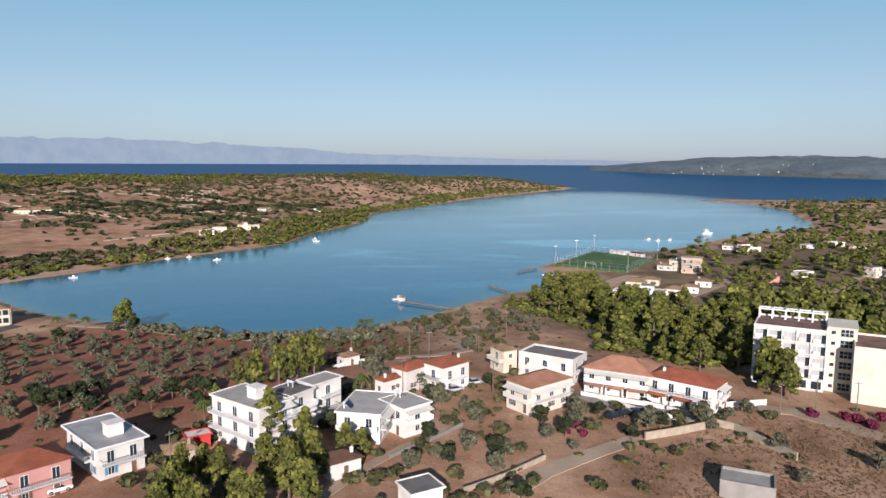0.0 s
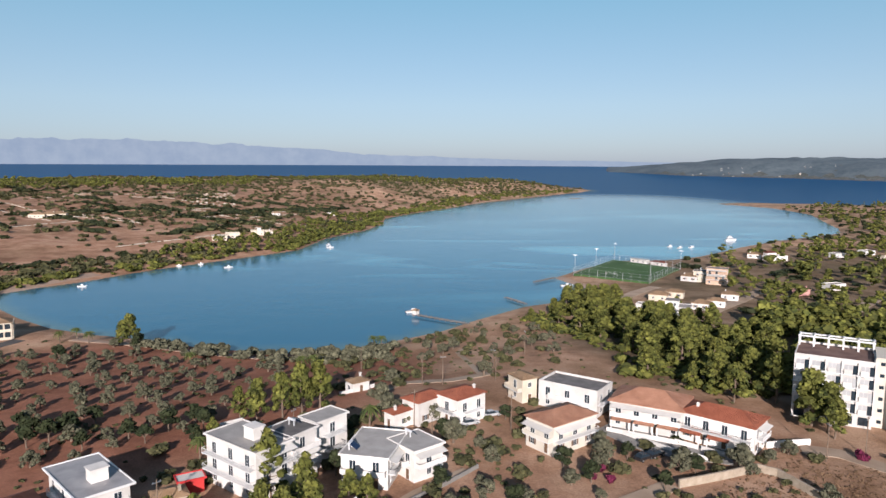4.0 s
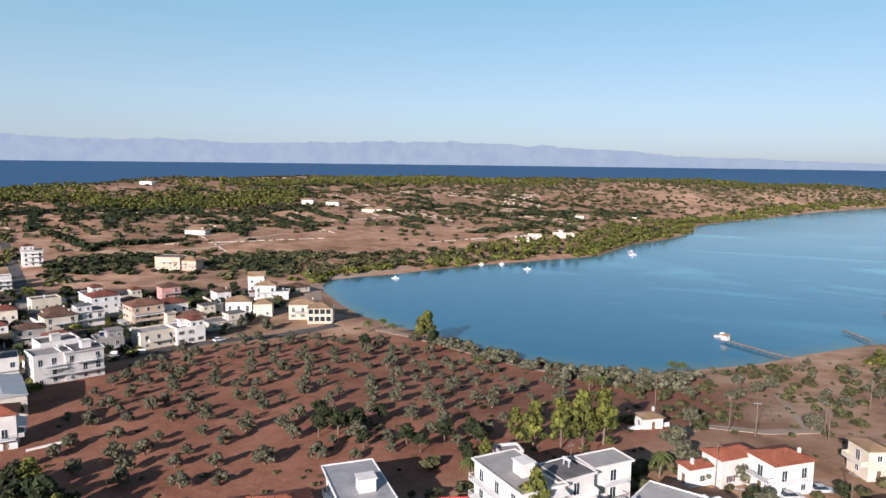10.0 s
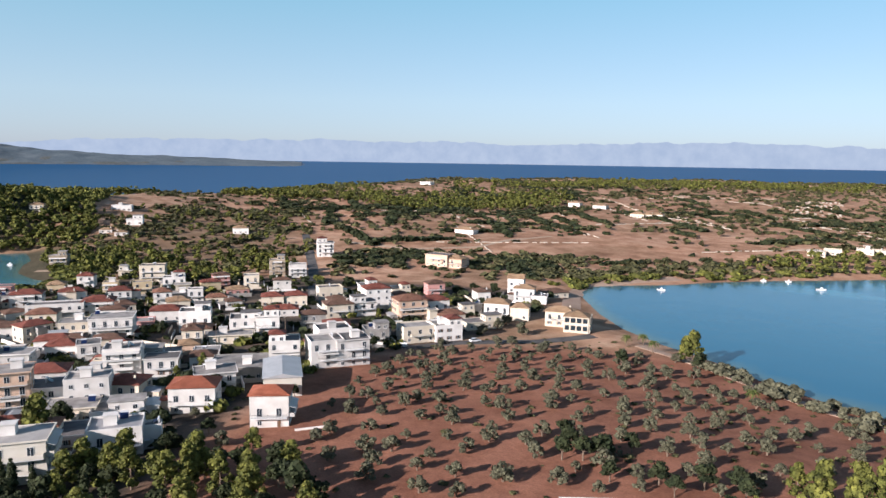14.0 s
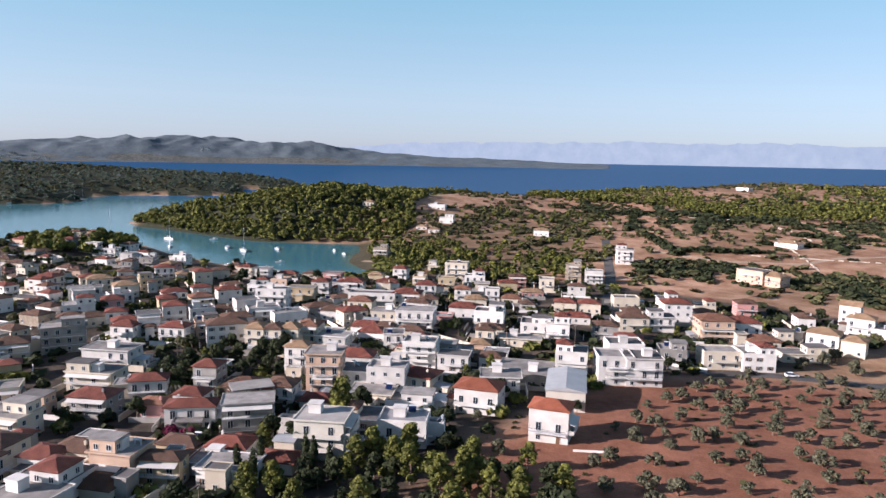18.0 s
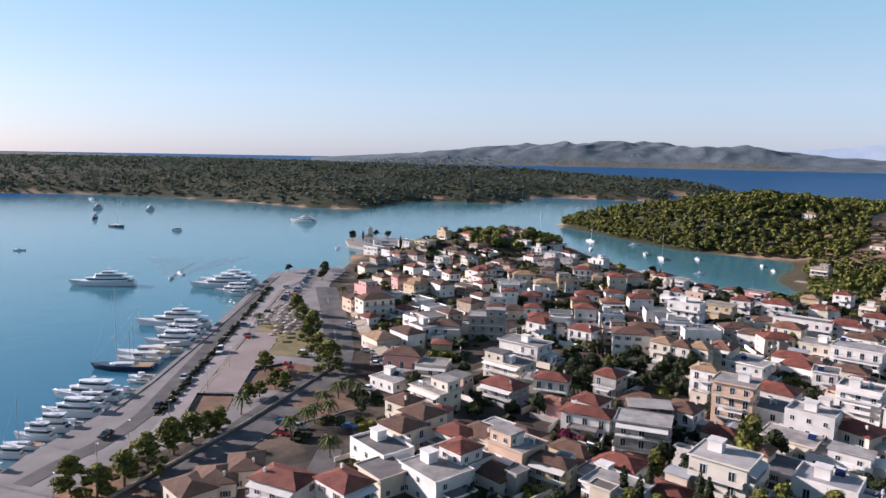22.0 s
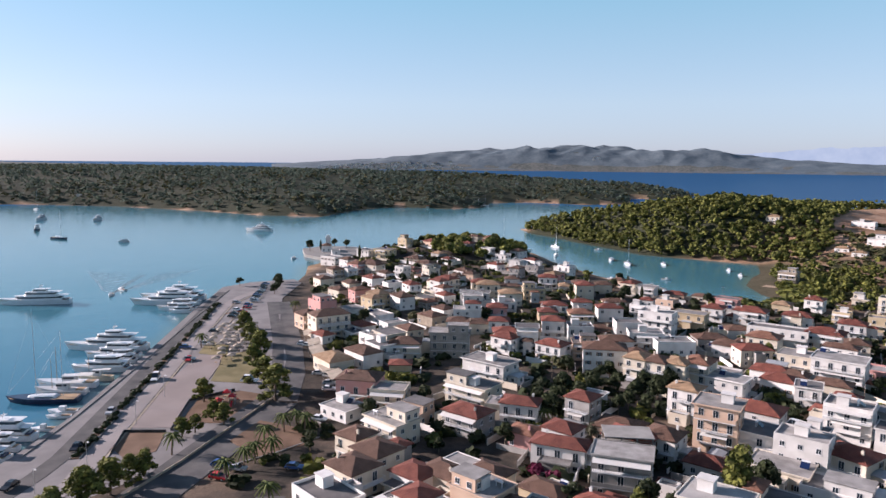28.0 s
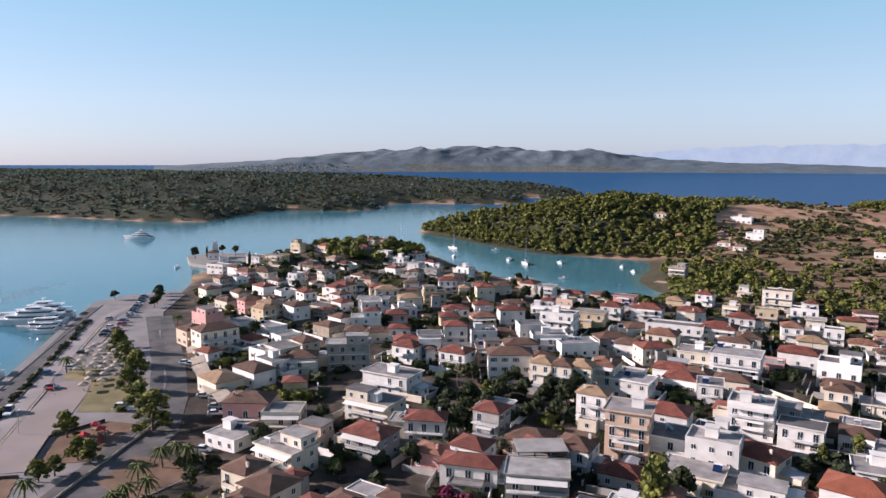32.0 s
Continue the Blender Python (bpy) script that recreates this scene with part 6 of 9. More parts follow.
def forest(name, label, spots, kind, leaves, size, material, seed=1, low=0.7, high=1.3):
    """Many far trees joined in one mesh; spots are x, y, height."""
    rng = random.Random(seed)
    stock = []
    for n in range(5):
        t, lobes, *_ = tree_shape(kind, rng)
        some = lobes if len(lobes) < 6 else [(x, y, z, r * 1.65) for x, y, z, r in rng.sample(lobes, min(len(lobes), max(4, leaves // 9)))]
        v, _ = leaf_cloud(rng, some, leaves // 3, size * 0.6, cover=max(4, min(14, leaves // 4)))
        stock.append(np.array([tuple(p) for p in v]))
    blocks = []
    for x, y, tall in spots:
        k, a = tall / TALL[kind], rng.uniform(0, 6.28)
        w = k * rng.uniform(low, high)
        c, s = math.cos(a), math.sin(a)
        p = stock[rng.randrange(5)]
        blocks.append(np.stack([x + (p[:, 0] * c - p[:, 1] * s) * w, y + (p[:, 0] * s + p[:, 1] * c) * w, land(x, y) + p[:, 2] * k], -1))
    verts = np.concatenate(blocks)
    me = bpy.data.meshes.new(name)
    n = len(verts)
    me.vertices.add(n)
    me.vertices.foreach_set("co", verts.ravel())
    me.loops.add(n)
    me.loops.foreach_set("vertex_index", np.arange(n))
    me.polygons.add(n // 4)
    me.polygons.foreach_set("loop_start", np.arange(0, n, 4))
    me.update(calc_edges=True)
    me.materials.append(material)
    return tagged(new(name, me), label, "trees", kind="stuff")


def scatter(loop, count, low, high, seed, gap=0.0, patch=0.0, avoid=3.0, scale=0.012):
    """Places inside an outline, at least gap apart, thicker in patches, clear of the houses."""
    rng = random.Random(seed)
    x0, x1, y0, y1 = min(p[0] for p in loop), max(p[0] for p in loop), min(p[1] for p in loop), max(p[1] for p in loop)
    px = np.array([rng.uniform(x0, x1) for _ in range(count * 6)])
    py = np.array([rng.uniform(y0, y1) for _ in range(count * 6)])
    ok = (inside_by(px, py, loop) > 0) & ((inside_by(px, py, MAINLAND) > 3) | (inside_by(px, py, FAR_SHORE) > 3))
    cells, out = {}, []
    for x, y in zip(px[ok], py[ok]):
        if len(out) >= count:
            break
        if patch and noise.noise((x * scale, y * scale, seed)) + 0.5 * noise.noise((x * scale * 4, y * scale * 4, seed)) < rng.uniform(-1, 1) * (1 - patch) + patch * 0.1:
            continue
        if avoid and any(abs(a - x) < r + avoid and abs(b - y) < r + avoid for a, b, r in taken):
            continue
        if gap:
            i, j = int(x // gap), int(y // gap)
            if any(math.hypot(x - a, y - b) < gap for di in (-1, 0, 1) for dj in (-1, 0, 1) for a, b in cells.get((i + di, j + dj), ())):
                continue
            cells.setdefault((i, j), []).append((x, y))
        out.append((float(x), float(y), rng.uniform(low, high)))
    return out


# ---- roads, walls, paving ----
def road(name, pts, width, material, label, lift=0.14, category="road"):
    line = [Vector((*p, 0)) for p in pts]
    rows = []
    for a, b in zip(line, line[1:]):
        n = max(1, int((b - a).length / 4))
        rows += [a.lerp(b, k / n) for k in range(n)]
    rows.append(line[-1])
    v, f = [], []
    for k, p in enumerate(rows):
        way = (rows[min(k + 1, len(rows) - 1)] - rows[max(k - 1, 0)]).normalized()
        side = Vector((-way.y, way.x, 0)) * width / 2
        for s in (-1, -0.5, 0, 0.5, 1):
            q = p + side * s
            v.append((q.x, q.y, land(q.x, q.y) + lift))
        for s in (-1.02, 1.02):
            q = p + side * s
            v.append((q.x, q.y, land(q.x, q.y) - 0.5))
        if k:
            m = 7 * k
            for c in range(4):
                f.append((m - 7 + c, m - 7 + c + 1, m + c + 1, m + c))
            f += [(m - 7 + 5, m - 7, m, m + 5), (m - 7 + 4, m - 7 + 6, m + 6, m + 4)]
    return tagged(new(name, mesh_of(name, v, f, [material])), label, category, kind="structure")


def paving(name, pts, z0, z1, material, label, category="pavement"):
    return tagged(new(name, Build().prism(pts if area(pts) > 0 else pts[::-1], z0, z1).mesh(name, material)), label, category, kind="structure")


def area(pts):
    return sum(a[0] * b[1] - b[0] * a[1] for a, b in zip(pts, pts[1:] + pts[:1]))


def garden_wall(pts, tall, material, label, thick=0.25):
    x, y = pts[0]
    ob = thing("garden_wall", pose(x, y, land(x, y)), label, "wall")
    z0 = land(x, y)
    for a, b in zip(pts, pts[1:]):
        n = max(1, int(math.dist(a, b) / 5))
        for k in range(n):
            p, q = [(a[0] + (b[0] - a[0]) * s, a[1] + (b[1] - a[1]) * s) for s in (k / n, (k + 1) / n)]
            long = math.dist(p, q)
            turn = math.degrees(math.atan2(q[1] - p[1], q[0] - p[0]))
            zp, zq = land(*p) - z0, land(*q) - z0
            b2 = Build().add([(0, -thick / 2, zp - 0.6), (long, -thick / 2, zq - 0.6), (long, thick / 2, zq - 0.6), (0, thick / 2, zp - 0.6), (0, -thick / 2, zp + tall), (long, -thick / 2, zq + tall), (long, thick / 2, zq + tall), (0, thick / 2, zp + tall)],
                             [(3, 2, 1, 0), (4, 5, 6, 7), (0, 1, 5, 4), (1, 2, 6, 5), (2, 3, 7, 6), (3, 0, 4, 7)])
            part("wall_panel", b2.mesh("wall_panel", material), ob, pose(p[0] - x, p[1] - y, 0, 0, 0, turn))
    return ob


# ---- boats ----
def hull_mesh(name, long, beam, free, material, stern=0.85, sheer=0.5, draft=0.5, keel=0.15):
    """A hull along +x with a raked bow, from sections; the deck closes it."""
    b = Build()
    rows = []
    for k in range(9):
        q = k / 8
        half = beam / 2 * (stern + (1 - stern) * math.sin(min(q * 2, 1) * math.pi / 2)) * (1 - max(0, (q - 0.5) / 0.5) ** 2.2)
        x = -long / 2 + long * q
        top = free * (1 + sheer * q * q)
        low = -draft if q < 0.85 else -draft * (1 - (q - 0.85) / 0.15)
        back = long * 0.06 * max(0, (q - 0.6) / 0.4)
        rows.append([(x, -half, top), (x - back, -half * 0.82, 0.05), (x - back * 1.6, 0 - keel * 0, low), (x - back, half * 0.82, 0.05), (x, half, top)])
    v = [p for r in rows for p in r]
    f = []
    for k in range(8):
        m = 5 * k
        for c in range(4):
            f.append((m + c, m + c + 1, m + 5 + c + 1, m + 5 + c))
        f.append((m + 4, m, m + 5, m + 9))
    f.append((0, 1, 2, 3, 4)[::-1])
    b.add(v, f)
    return b.mesh(name, material)


def deck_outline(long, beam, bow=0.35):
    return [(-long / 2, -beam / 2), (long * (0.5 - bow), -beam / 2), (long * 0.42, -beam * 0.28), (long / 2, 0), (long * 0.42, beam * 0.28), (long * (0.5 - bow), beam / 2), (-long / 2, beam / 2)]


def motor_yacht(x, y, long, turn, dark=False, z=0.0, group="yachts in the harbour"):
    beam, free = long * 0.2 if long < 30 else long * 0.185, 0.85 + long * 0.04
    word = "large" if long > 24 else "mid-sized" if long > 11 else "small"
    boat = thing("motor_yacht", pose(x, y, z, 0, 0, turn), f"{word} {'dark-hulled' if dark else 'white'} motor yacht with stacked decks", "yacht", group)
    part("hull", hull_mesh("hull", long, beam, free, NAVY if dark else HULL), boat)
    part("deck", Build().prism(deck_outline(long * 0.93, beam * 0.88, 0.42), free * 0.98, free * 1.06).mesh("deck", TEAK), boat)
    z1 = free * 1.06
    grow = min(1.0, 0.6 + long * 0.02)
    for length, width, tall, shift in ((long * 0.66, beam * 0.82, 1.9 * grow, -0.07), (long * 0.44, beam * 0.72, 1.75 * grow, -0.10), (long * 0.20, beam * 0.5, 1.3, -0.09))[: 3 if long > 26 else 2 if long > 9 else 1]:
        base = [(a + long * shift, c) for a, c in deck_outline(length, width, 0.4)]
        roofing = [(a + long * (shift - 0.035), c) for a, c in deck_outline(length * 1.08, width * 1.05, 0.4)]
        house_part = part("superstructure", Build().prism(base, z1, z1 + tall, 0, 0.86).prism(roofing, z1 + tall, z1 + tall + 0.1).mesh("superstructure", HULL), boat)
        part("window_band", Build().prism([(a + long * shift, c) for a, c in deck_outline(length * 0.952, width * 0.966, 0.4)], z1 + tall * 0.40, z1 + tall * 0.78, 0, 0.95).mesh("window_band", GLASS), house_part)
        z1 += tall + 0.1
    mast = Build().tube((long * -0.1, 0, z1), (long * -0.13, 0, z1 + long * 0.08), 0.12, 0.05, 6).box(-long * 0.14, -beam * 0.2, z1 + long * 0.04, -long * 0.1, beam * 0.2, z1 + long * 0.04 + 0.12).tube((long * -0.12, beam * 0.16, z1 + long * 0.04), (long * -0.12, beam * 0.16, z1 + long * 0.06), 0.3, 0.22, 8)
    part("radar_mast", mast.mesh("radar_mast", HULL), boat)
    part("rail", rail_mesh(long, beam, free), boat)
    if long > 12:
        part("sun_cover", Build().box(-long * 0.46, -beam * 0.3, free * 1.06, -long * 0.40, beam * 0.3, free * 1.06 + 0.45, 0, 0.05).mesh("sun_cover", NAVY), boat)
        part("tender", hull_mesh("tender", long * 0.16, long * 0.07, 0.35, CANVAS, 0.9, 0.3, 0.15), boat, pose(long * 0.27, 0, free * 1.06 + 0.15))
    return boat


def rail_mesh(long, beam, free):
    b = Build()
    pts = [p for p in deck_outline(long * 0.93, beam * 0.88, 0.42)[1:6]]
    for (ax, ay), (bx, by) in zip(pts, pts[1:]):
        b.tube((ax, ay, free * 1.06 + 0.85), (bx, by, free * 1.06 + 0.85), 0.03, 0.03, 4)
        for s in (0, 0.5):
            b.tube((ax + (bx - ax) * s, ay + (by - ay) * s, free * 1.05), (ax + (bx - ax) * s, ay + (by - ay) * s, free * 1.06 + 0.85), 0.025, 0.025, 4)
    return b.mesh("rail", STEEL)


def sailing_boat(x, y, long, turn, z=0.0, dark=False, masts=1):
    boat = thing("sailing_boat", pose(x, y, z, 0, 0, turn), f"{'dark-hulled' if dark else 'white'} sailing boat at anchor, sails furled", "sailing boat", "boats at anchor")
    beam, free = long * 0.28, 0.55 + long * 0.045
    part("hull", hull_mesh("hull", long, beam, free, NAVY if dark else HULL, 0.7, 0.35), boat)
    part("deck", Build().prism(deck_outline(long * 0.94, beam * 0.85, 0.5), free * 0.97, free * 1.04).mesh("deck", TEAK), boat)
    cabin = part("cabin", Build().prism(deck_outline(long * 0.42, beam * 0.55, 0.3), free * 1.04, free * 1.04 + 0.55, 0, 0.85).mesh("cabin", HULL), boat)
    part("cabin_window", Build().prism(deck_outline(long * 0.36, beam * 0.54, 0.3), free * 1.04 + 0.15, free * 1.04 + 0.38, 0, 0.96).mesh("cabin_window", GLASS), cabin)
    for k in range(masts):
        mx = long * (0.08 - 0.36 * k)
        tall = long * (1.25 - 0.3 * k)
        part("mast", Build().tube((mx, 0, free), (mx, 0, free + tall), 0.11, 0.06, 6).box(mx - 0.05, -0.7, free + tall * 0.55, mx + 0.05, 0.7, free + tall * 0.55 + 0.06).mesh("mast", STEEL), boat)
        part("boom", Build().tube((mx - 0.1, 0, free + 1.5), (mx - long * 0.36, 0, free + 1.45), 0.16, 0.12, 6).mesh("boom", CANVAS), boat)
        part("stays", Build().tube((mx, 0, free + tall * 0.97), (long * 0.48, 0, free * 1.4), 0.014, 0.014, 4).tube((mx, 0, free + tall * 0.97), (-long * 0.48, 0, free), 0.014, 0.014, 4).mesh("stays", STEEL), boat)
    return boat


def small_boat(x, y, long, turn, z=0.0, label="small white open boat on the water", group="small boats"):
    boat = thing("small_boat", pose(x, y, z, 0, 0, turn), label, "boat", group)
    part("hull", hull_mesh("hull", long, long * 0.34, 0.55 + long * 0.03, HULL, 0.9, 0.4, 0.3), boat)
    part("inside", Build().prism(deck_outline(long * 0.85, long * 0.24, 0.4), 0.5 + long * 0.03, 0.62 + long * 0.03).mesh("inside", TEAK), boat)
    part("console", Build().box(-long * 0.1, -long * 0.09, 0.6 + long * 0.03, long * 0.12, long * 0.09, 1.5 + long * 0.05, 0, 0.08).mesh("console", HULL), boat)
    part("outboard", Build().box(-long * 0.55, -0.16, 0.2, -long * 0.49, 0.16, 1.1, 0, 0.03).mesh("outboard", IRON), boat)
    return boat


def wooden_boat(x, y, long, turn, hull):
    boat = thing("wooden_boat", pose(x, y, 0, 0, 0, turn), "broad wooden excursion boat with an awning, moored at the quay", "boat", "boats along the quay")
    beam, free = long * 0.27, 0.9 + long * 0.05
    part("hull", hull_mesh("hull", long, beam, free, hull, 0.8, 0.7, 0.5), boat)
    part("deck", Build().prism(deck_outline(long * 0.92, beam * 0.84, 0.45), free * 0.96, free * 1.03).mesh("deck", TEAK), boat)
    cabin = part("wheelhouse", Build().box(-long * 0.16, -beam * 0.26, free, long * 0.05, beam * 0.26, free + 2.1, 0, 0.06).box(-long * 0.18, -beam * 0.3, free + 2.1, long * 0.07, beam * 0.3, free + 2.2).mesh("wheelhouse", WHITE_PAINT), boat)
    part("window_band", Build().box(-long * 0.14, -beam * 0.27, free + 1.2, long * 0.058, beam * 0.27, free + 1.8).mesh("window_band", GLASS), cabin)
    part("deck_awning", Build().box(-long * 0.44, -beam * 0.38, free + 2.25, -long * 0.19, beam * 0.38, free + 2.33).mesh("deck_awning", CANVAS), boat)
    for q in (-0.43, -0.2):
        for w in (-0.36, 0.36):
            part("awning_post", Build().tube((long * q, beam * w, free), (long * q, beam * w, free + 2.25), 0.04, 0.04, 5).mesh("awning_post", STEEL), boat)
    part("mast", Build().tube((long * 0.16, 0, free), (long * 0.16, 0, free + long * 0.62), 0.11, 0.06, 6).mesh("mast", TEAK), boat)
    part("stays", Build().tube((long * 0.16, 0, free + long * 0.6), (long * 0.5, 0, free * 1.5), 0.016, 0.016, 4).tube((long * 0.16, 0, free + long * 0.6), (-long * 0.2, beam * 0.3, free), 0.016, 0.016, 4).tube((long * 0.16, 0, free + long * 0.6), (-long * 0.2, -beam * 0.3, free), 0.016, 0.016, 4).mesh("stays", STEEL), boat)
    return boat


# ---- cars ----
def car_meshes(colour, long, tall, wide=1.75):
    a = long / 2
    side = [(-a, 0.35), (a, 0.35), (a, 0.72), (a * 0.55, 0.88), (-a * 0.92, 0.95), (-a, 0.8)]
    glass = [(a * 0.45, 0.88), (a * 0.12, tall), (-a * 0.62, tall), (-a * 0.88, 0.93)]
    def slice_of(pts, w0, w1, slot=0):
        n = len(pts)
        return [(x, -w0 / 2 if z < 1 else -w1 / 2, z) for x, z in pts] + [(x, w0 / 2 if z < 1 else w1 / 2, z) for x, z in pts], [(i, (i + 1) % n, n + (i + 1) % n, n + i) for i in range(n)] + [tuple(range(n))[::-1], tuple(range(n, 2 * n))]
    body = Build().add(*slice_of(side, wide, wide)).mesh("body", CAR_PAINT[colour])
    cabin = Build().add(*slice_of(glass, wide * 0.96, wide * 0.78)).mesh("cabin", GLASS)
    top = Build().box(-a * 0.6, -wide * 0.38, tall - 0.02, a * 0.1, wide * 0.38, tall + 0.04, 0, 0.03).mesh("car_roof", CAR_PAINT[colour])
    return body, cabin, top


WHEEL = Build().tube((0, -0.1, 0), (0, 0.1, 0), 0.32, 0.32, 12, 0).tube((0, -0.115, 0), (0, 0.115, 0), 0.18, 0.18, 8, 1).mesh("wheel", TYRE, STEEL)
CARS = {c: car_meshes(c, 4.2, 1.46) for c in CAR_PAINT}
VAN = car_meshes("white", 5.4, 2.2, 2.0)


def car(x, y, turn, colour="white", van=False):
    body, cabin, top = VAN if van else CARS[colour]
    ob = thing("van" if van else "car", pose(x, y, land(x, y) + 0.19, 0, 0, turn), f"{colour} {'delivery van' if van else 'parked car'} on the street", "van" if van else "car", "parked cars")
    for name, me in (("body", body), ("cabin", cabin), ("car_roof", top)):
        part(name, me, ob)
    for a in (-1.3, 1.3):
        for b in (-0.82, 0.82):
            part("wheel", WHEEL, ob, pose(a * (1.25 if van else 1), b, 0.32))
    return ob


# ---- poles ----
LAMP_POST = (Build().tube((0, 0, -0.3), (0, 0, 6.5), 0.09, 0.06, 6).mesh("pole", STEEL), Build().tube((0, 0, 6.4), (1.3, 0, 6.8), 0.04, 0.035, 5).mesh("arm", STEEL), Build().box(1.0, -0.14, 6.72, 1.7, 0.14, 6.86, 0, 0.04).mesh("lamp_head", WHITE_PAINT))
UTILITY = (Build().tube((0, 0, -0.5), (0.1, 0, 8.5), 0.14, 0.09, 7).mesh("pole", BARK), Build().box(-0.9, -0.05, 7.8, 0.9, 0.05, 7.92).box(-0.7, -0.04, 7.92, -0.62, 0.04, 8.08).box(0.62, -0.04, 7.92, 0.7, 0.04, 8.08).mesh("crossarm", BARK))


def street_lamp(x, y, turn=0.0):
    ob = thing("street_lamp", pose(x, y, land(x, y), 0, 0, turn), "grey steel street lamp with a single arm", "street lamp", "street lamps")
    for name, me in zip(("pole", "arm", "lamp_head"), LAMP_POST):
        part(name, me, ob)


def utility_pole(x, y, turn=0.0):
    ob = thing("utility_pole", pose(x, y, land(x, y), 0, 0, turn), "weathered wooden utility pole with a crossarm", "pole", "utility poles")
    for name, me in zip(("pole", "crossarm"), UTILITY):
        part(name, me, ob)

# ---- roads, boats, cars, trees at their places ----
CAR_PARK = paint("car_park_concrete", (0.196, 0.160, 0.146), (0.240, 0.200, 0.184), 0.2, stain=0.3)
EARTH = paint("bare_earth", (0.112, 0.066, 0.039), (0.184, 0.112, 0.072), 0.5, stain=0.5)
DRY_LAWN = paint("dry_lawn", (0.131, 0.112, 0.046), (0.210, 0.171, 0.085), 0.5, stain=0.6)
WORN_LANE = paint("worn_lane", (0.215, 0.190, 0.180), (0.275, 0.245, 0.232), 0.25, stain=0.35)


def quay_at(u, v):
    """A place on the quay, u along its straight edge, v inland from the outer lane."""
    return (-165 - 0.934 * u - 0.357 * v, -75.3 - 0.357 * u + 0.934 * v)


# roads and paving
paving("pavement", QUAY, -2.5, QUAY_TOP, PAVING, "pale worn paving of the harbour quay")
road("road", [(-167, 268.5), (-174.8, 243.5), (-192, 218.1), (-197.9, 200.2), (-210.3, 193.5), (-230.4, 200), (-246.4, 197.1), (-275.9, 208.2), (-316.7, 231.6), (-378.7, 269.6), (-447.6, 308.1), (-492.9, 332.9)], 6, ASPHALT, "narrow asphalt road between the olive field and the houses")
road("road", [(-134.7, -44.9), (-152.3, -42.8), (-178.4, -43.6), (-218.7, -44.5)], 13, ASPHALT, "wide asphalt street along the harbour front")
road("road", [(-219, -43.9), (-244.5, -53), (-281.7, -71.3), (-320, -92.5), (-350.8, -109.6)], 11, ASPHALT, "asphalt street along the shops", lift=0.1)
road("road", [(-128.8, -71.9), (-139.2, -72.4), (-149.7, -71.9), (-161, -73), (-171.4, -75.4)] + [quay_at(u, 2.2) for u in (20, 60, 100, 140, 180, 214)], 4.6, ASPHALT, "asphalt lane along the quay", lift=0.06)
road("road", [(-150, -62), (-160, -62.8)] + [quay_at(u, 9.6) for u in (8, 50, 100, 140, 175)] + [quay_at(200, 14), quay_at(222, 24)], 4.8, WORN_LANE, "pale worn inner lane of the quay", lift=0.07)
road("road", [(-134.3, -19.9), (-141.1, -15.4), (-149.5, -14), (-163.4, -17.7)], 6, ASPHALT, "asphalt lane round the palm island", lift=0.08)
road("track", [(-20, 110.5), (-14.6, 120.9), (-7, 131.6), (2, 141.8)], 2.2, DIRT_ROAD, "pale dirt track between gardens", category='track')
road("track", [(11.1, 111.8), (17.9, 119.4), (30.2, 129.3), (39.8, 136.4)], 4, DIRT_ROAD, "pale dirt track between gardens", category='track')
road("track", [(90.2, 137.1), (84.7, 144.8), (78.6, 152.3), (71.9, 154.3)], 5, DIRT_ROAD, "dusty road towards the hotel", category='track')
road("track", [(46.5, 160.5), (38.4, 166.6), (34.8, 162.4), (42.1, 153.9), (55.9, 149.4)], 8, CONCRETE, "concrete forecourt of the terraced houses", category='track', lift=0.1)
road("track", [(10.4, 210.4), (-2.3, 201.1), (-15.3, 200), (-19.7, 192.1)], 4, DIRT_ROAD, "pale dirt track over the dry slope", category='track')
road("track", [(6.6, 208.7), (2.8, 233.2), (-0.2, 249.6), (4.7, 264.4)], 1.6, DIRT_ROAD, "footpath trodden into the dry slope", category='track')
road("track", [(-444.8, 342.4), (-395.8, 366), (-373.3, 408.2), (-379, 448.7), (-369.9, 490.8)], 4, DIRT_ROAD, "pale dirt track over the plain", category='track')
road("track", [(-361.9, 639.1), (-374.5, 709.1), (-367.3, 764.5), (-342.6, 824.6)], 4, DIRT_ROAD, "pale dirt track on the hillside", category='track')
road("track", [(74.2, 354.1), (93.1, 378.7), (109.3, 398.4)], 7, DIRT_ROAD, "sandy track to the playing field", category='track')
road("track", [(115.2, 329.9), (139.8, 359), (165.1, 391.8)], 6, DIRT_ROAD, "pale dirt track among the trees", category='track')
road("track", [(183.5, 336), (218.9, 374), (235, 390.9)], 6, DIRT_ROAD, "pale dirt track among the trees", category='track')
road("track", [(-474.1, 137.1), (-463.9, 147), (-441.3, 156.1), (-430.2, 169.1)], 4, DIRT_ROAD, "earth track behind the cove", category='track')
road("beach", [(-147.1, 270.1), (-116.3, 265), (-93.5, 255.3), (-76.7, 250.6), (-66.2, 249.4), (-54.9, 251.3), (-44.5, 256), (-32.9, 266.2)], 5, SAND, "narrow sandy beach along the lagoon", category='beach')
road("beach", [(-206, 304.9), (-226.9, 332.3), (-242.3, 365.2), (-234.4, 395.3), (-220.3, 427.7)], 9, SAND, "sandy shore at the head of the lagoon", category='beach')
road("beach", [(77.1, 368.5), (74, 401.4), (68, 414.9), (60.9, 437.5)], 6, SAND, "sandy shore below the playing field", category='beach')
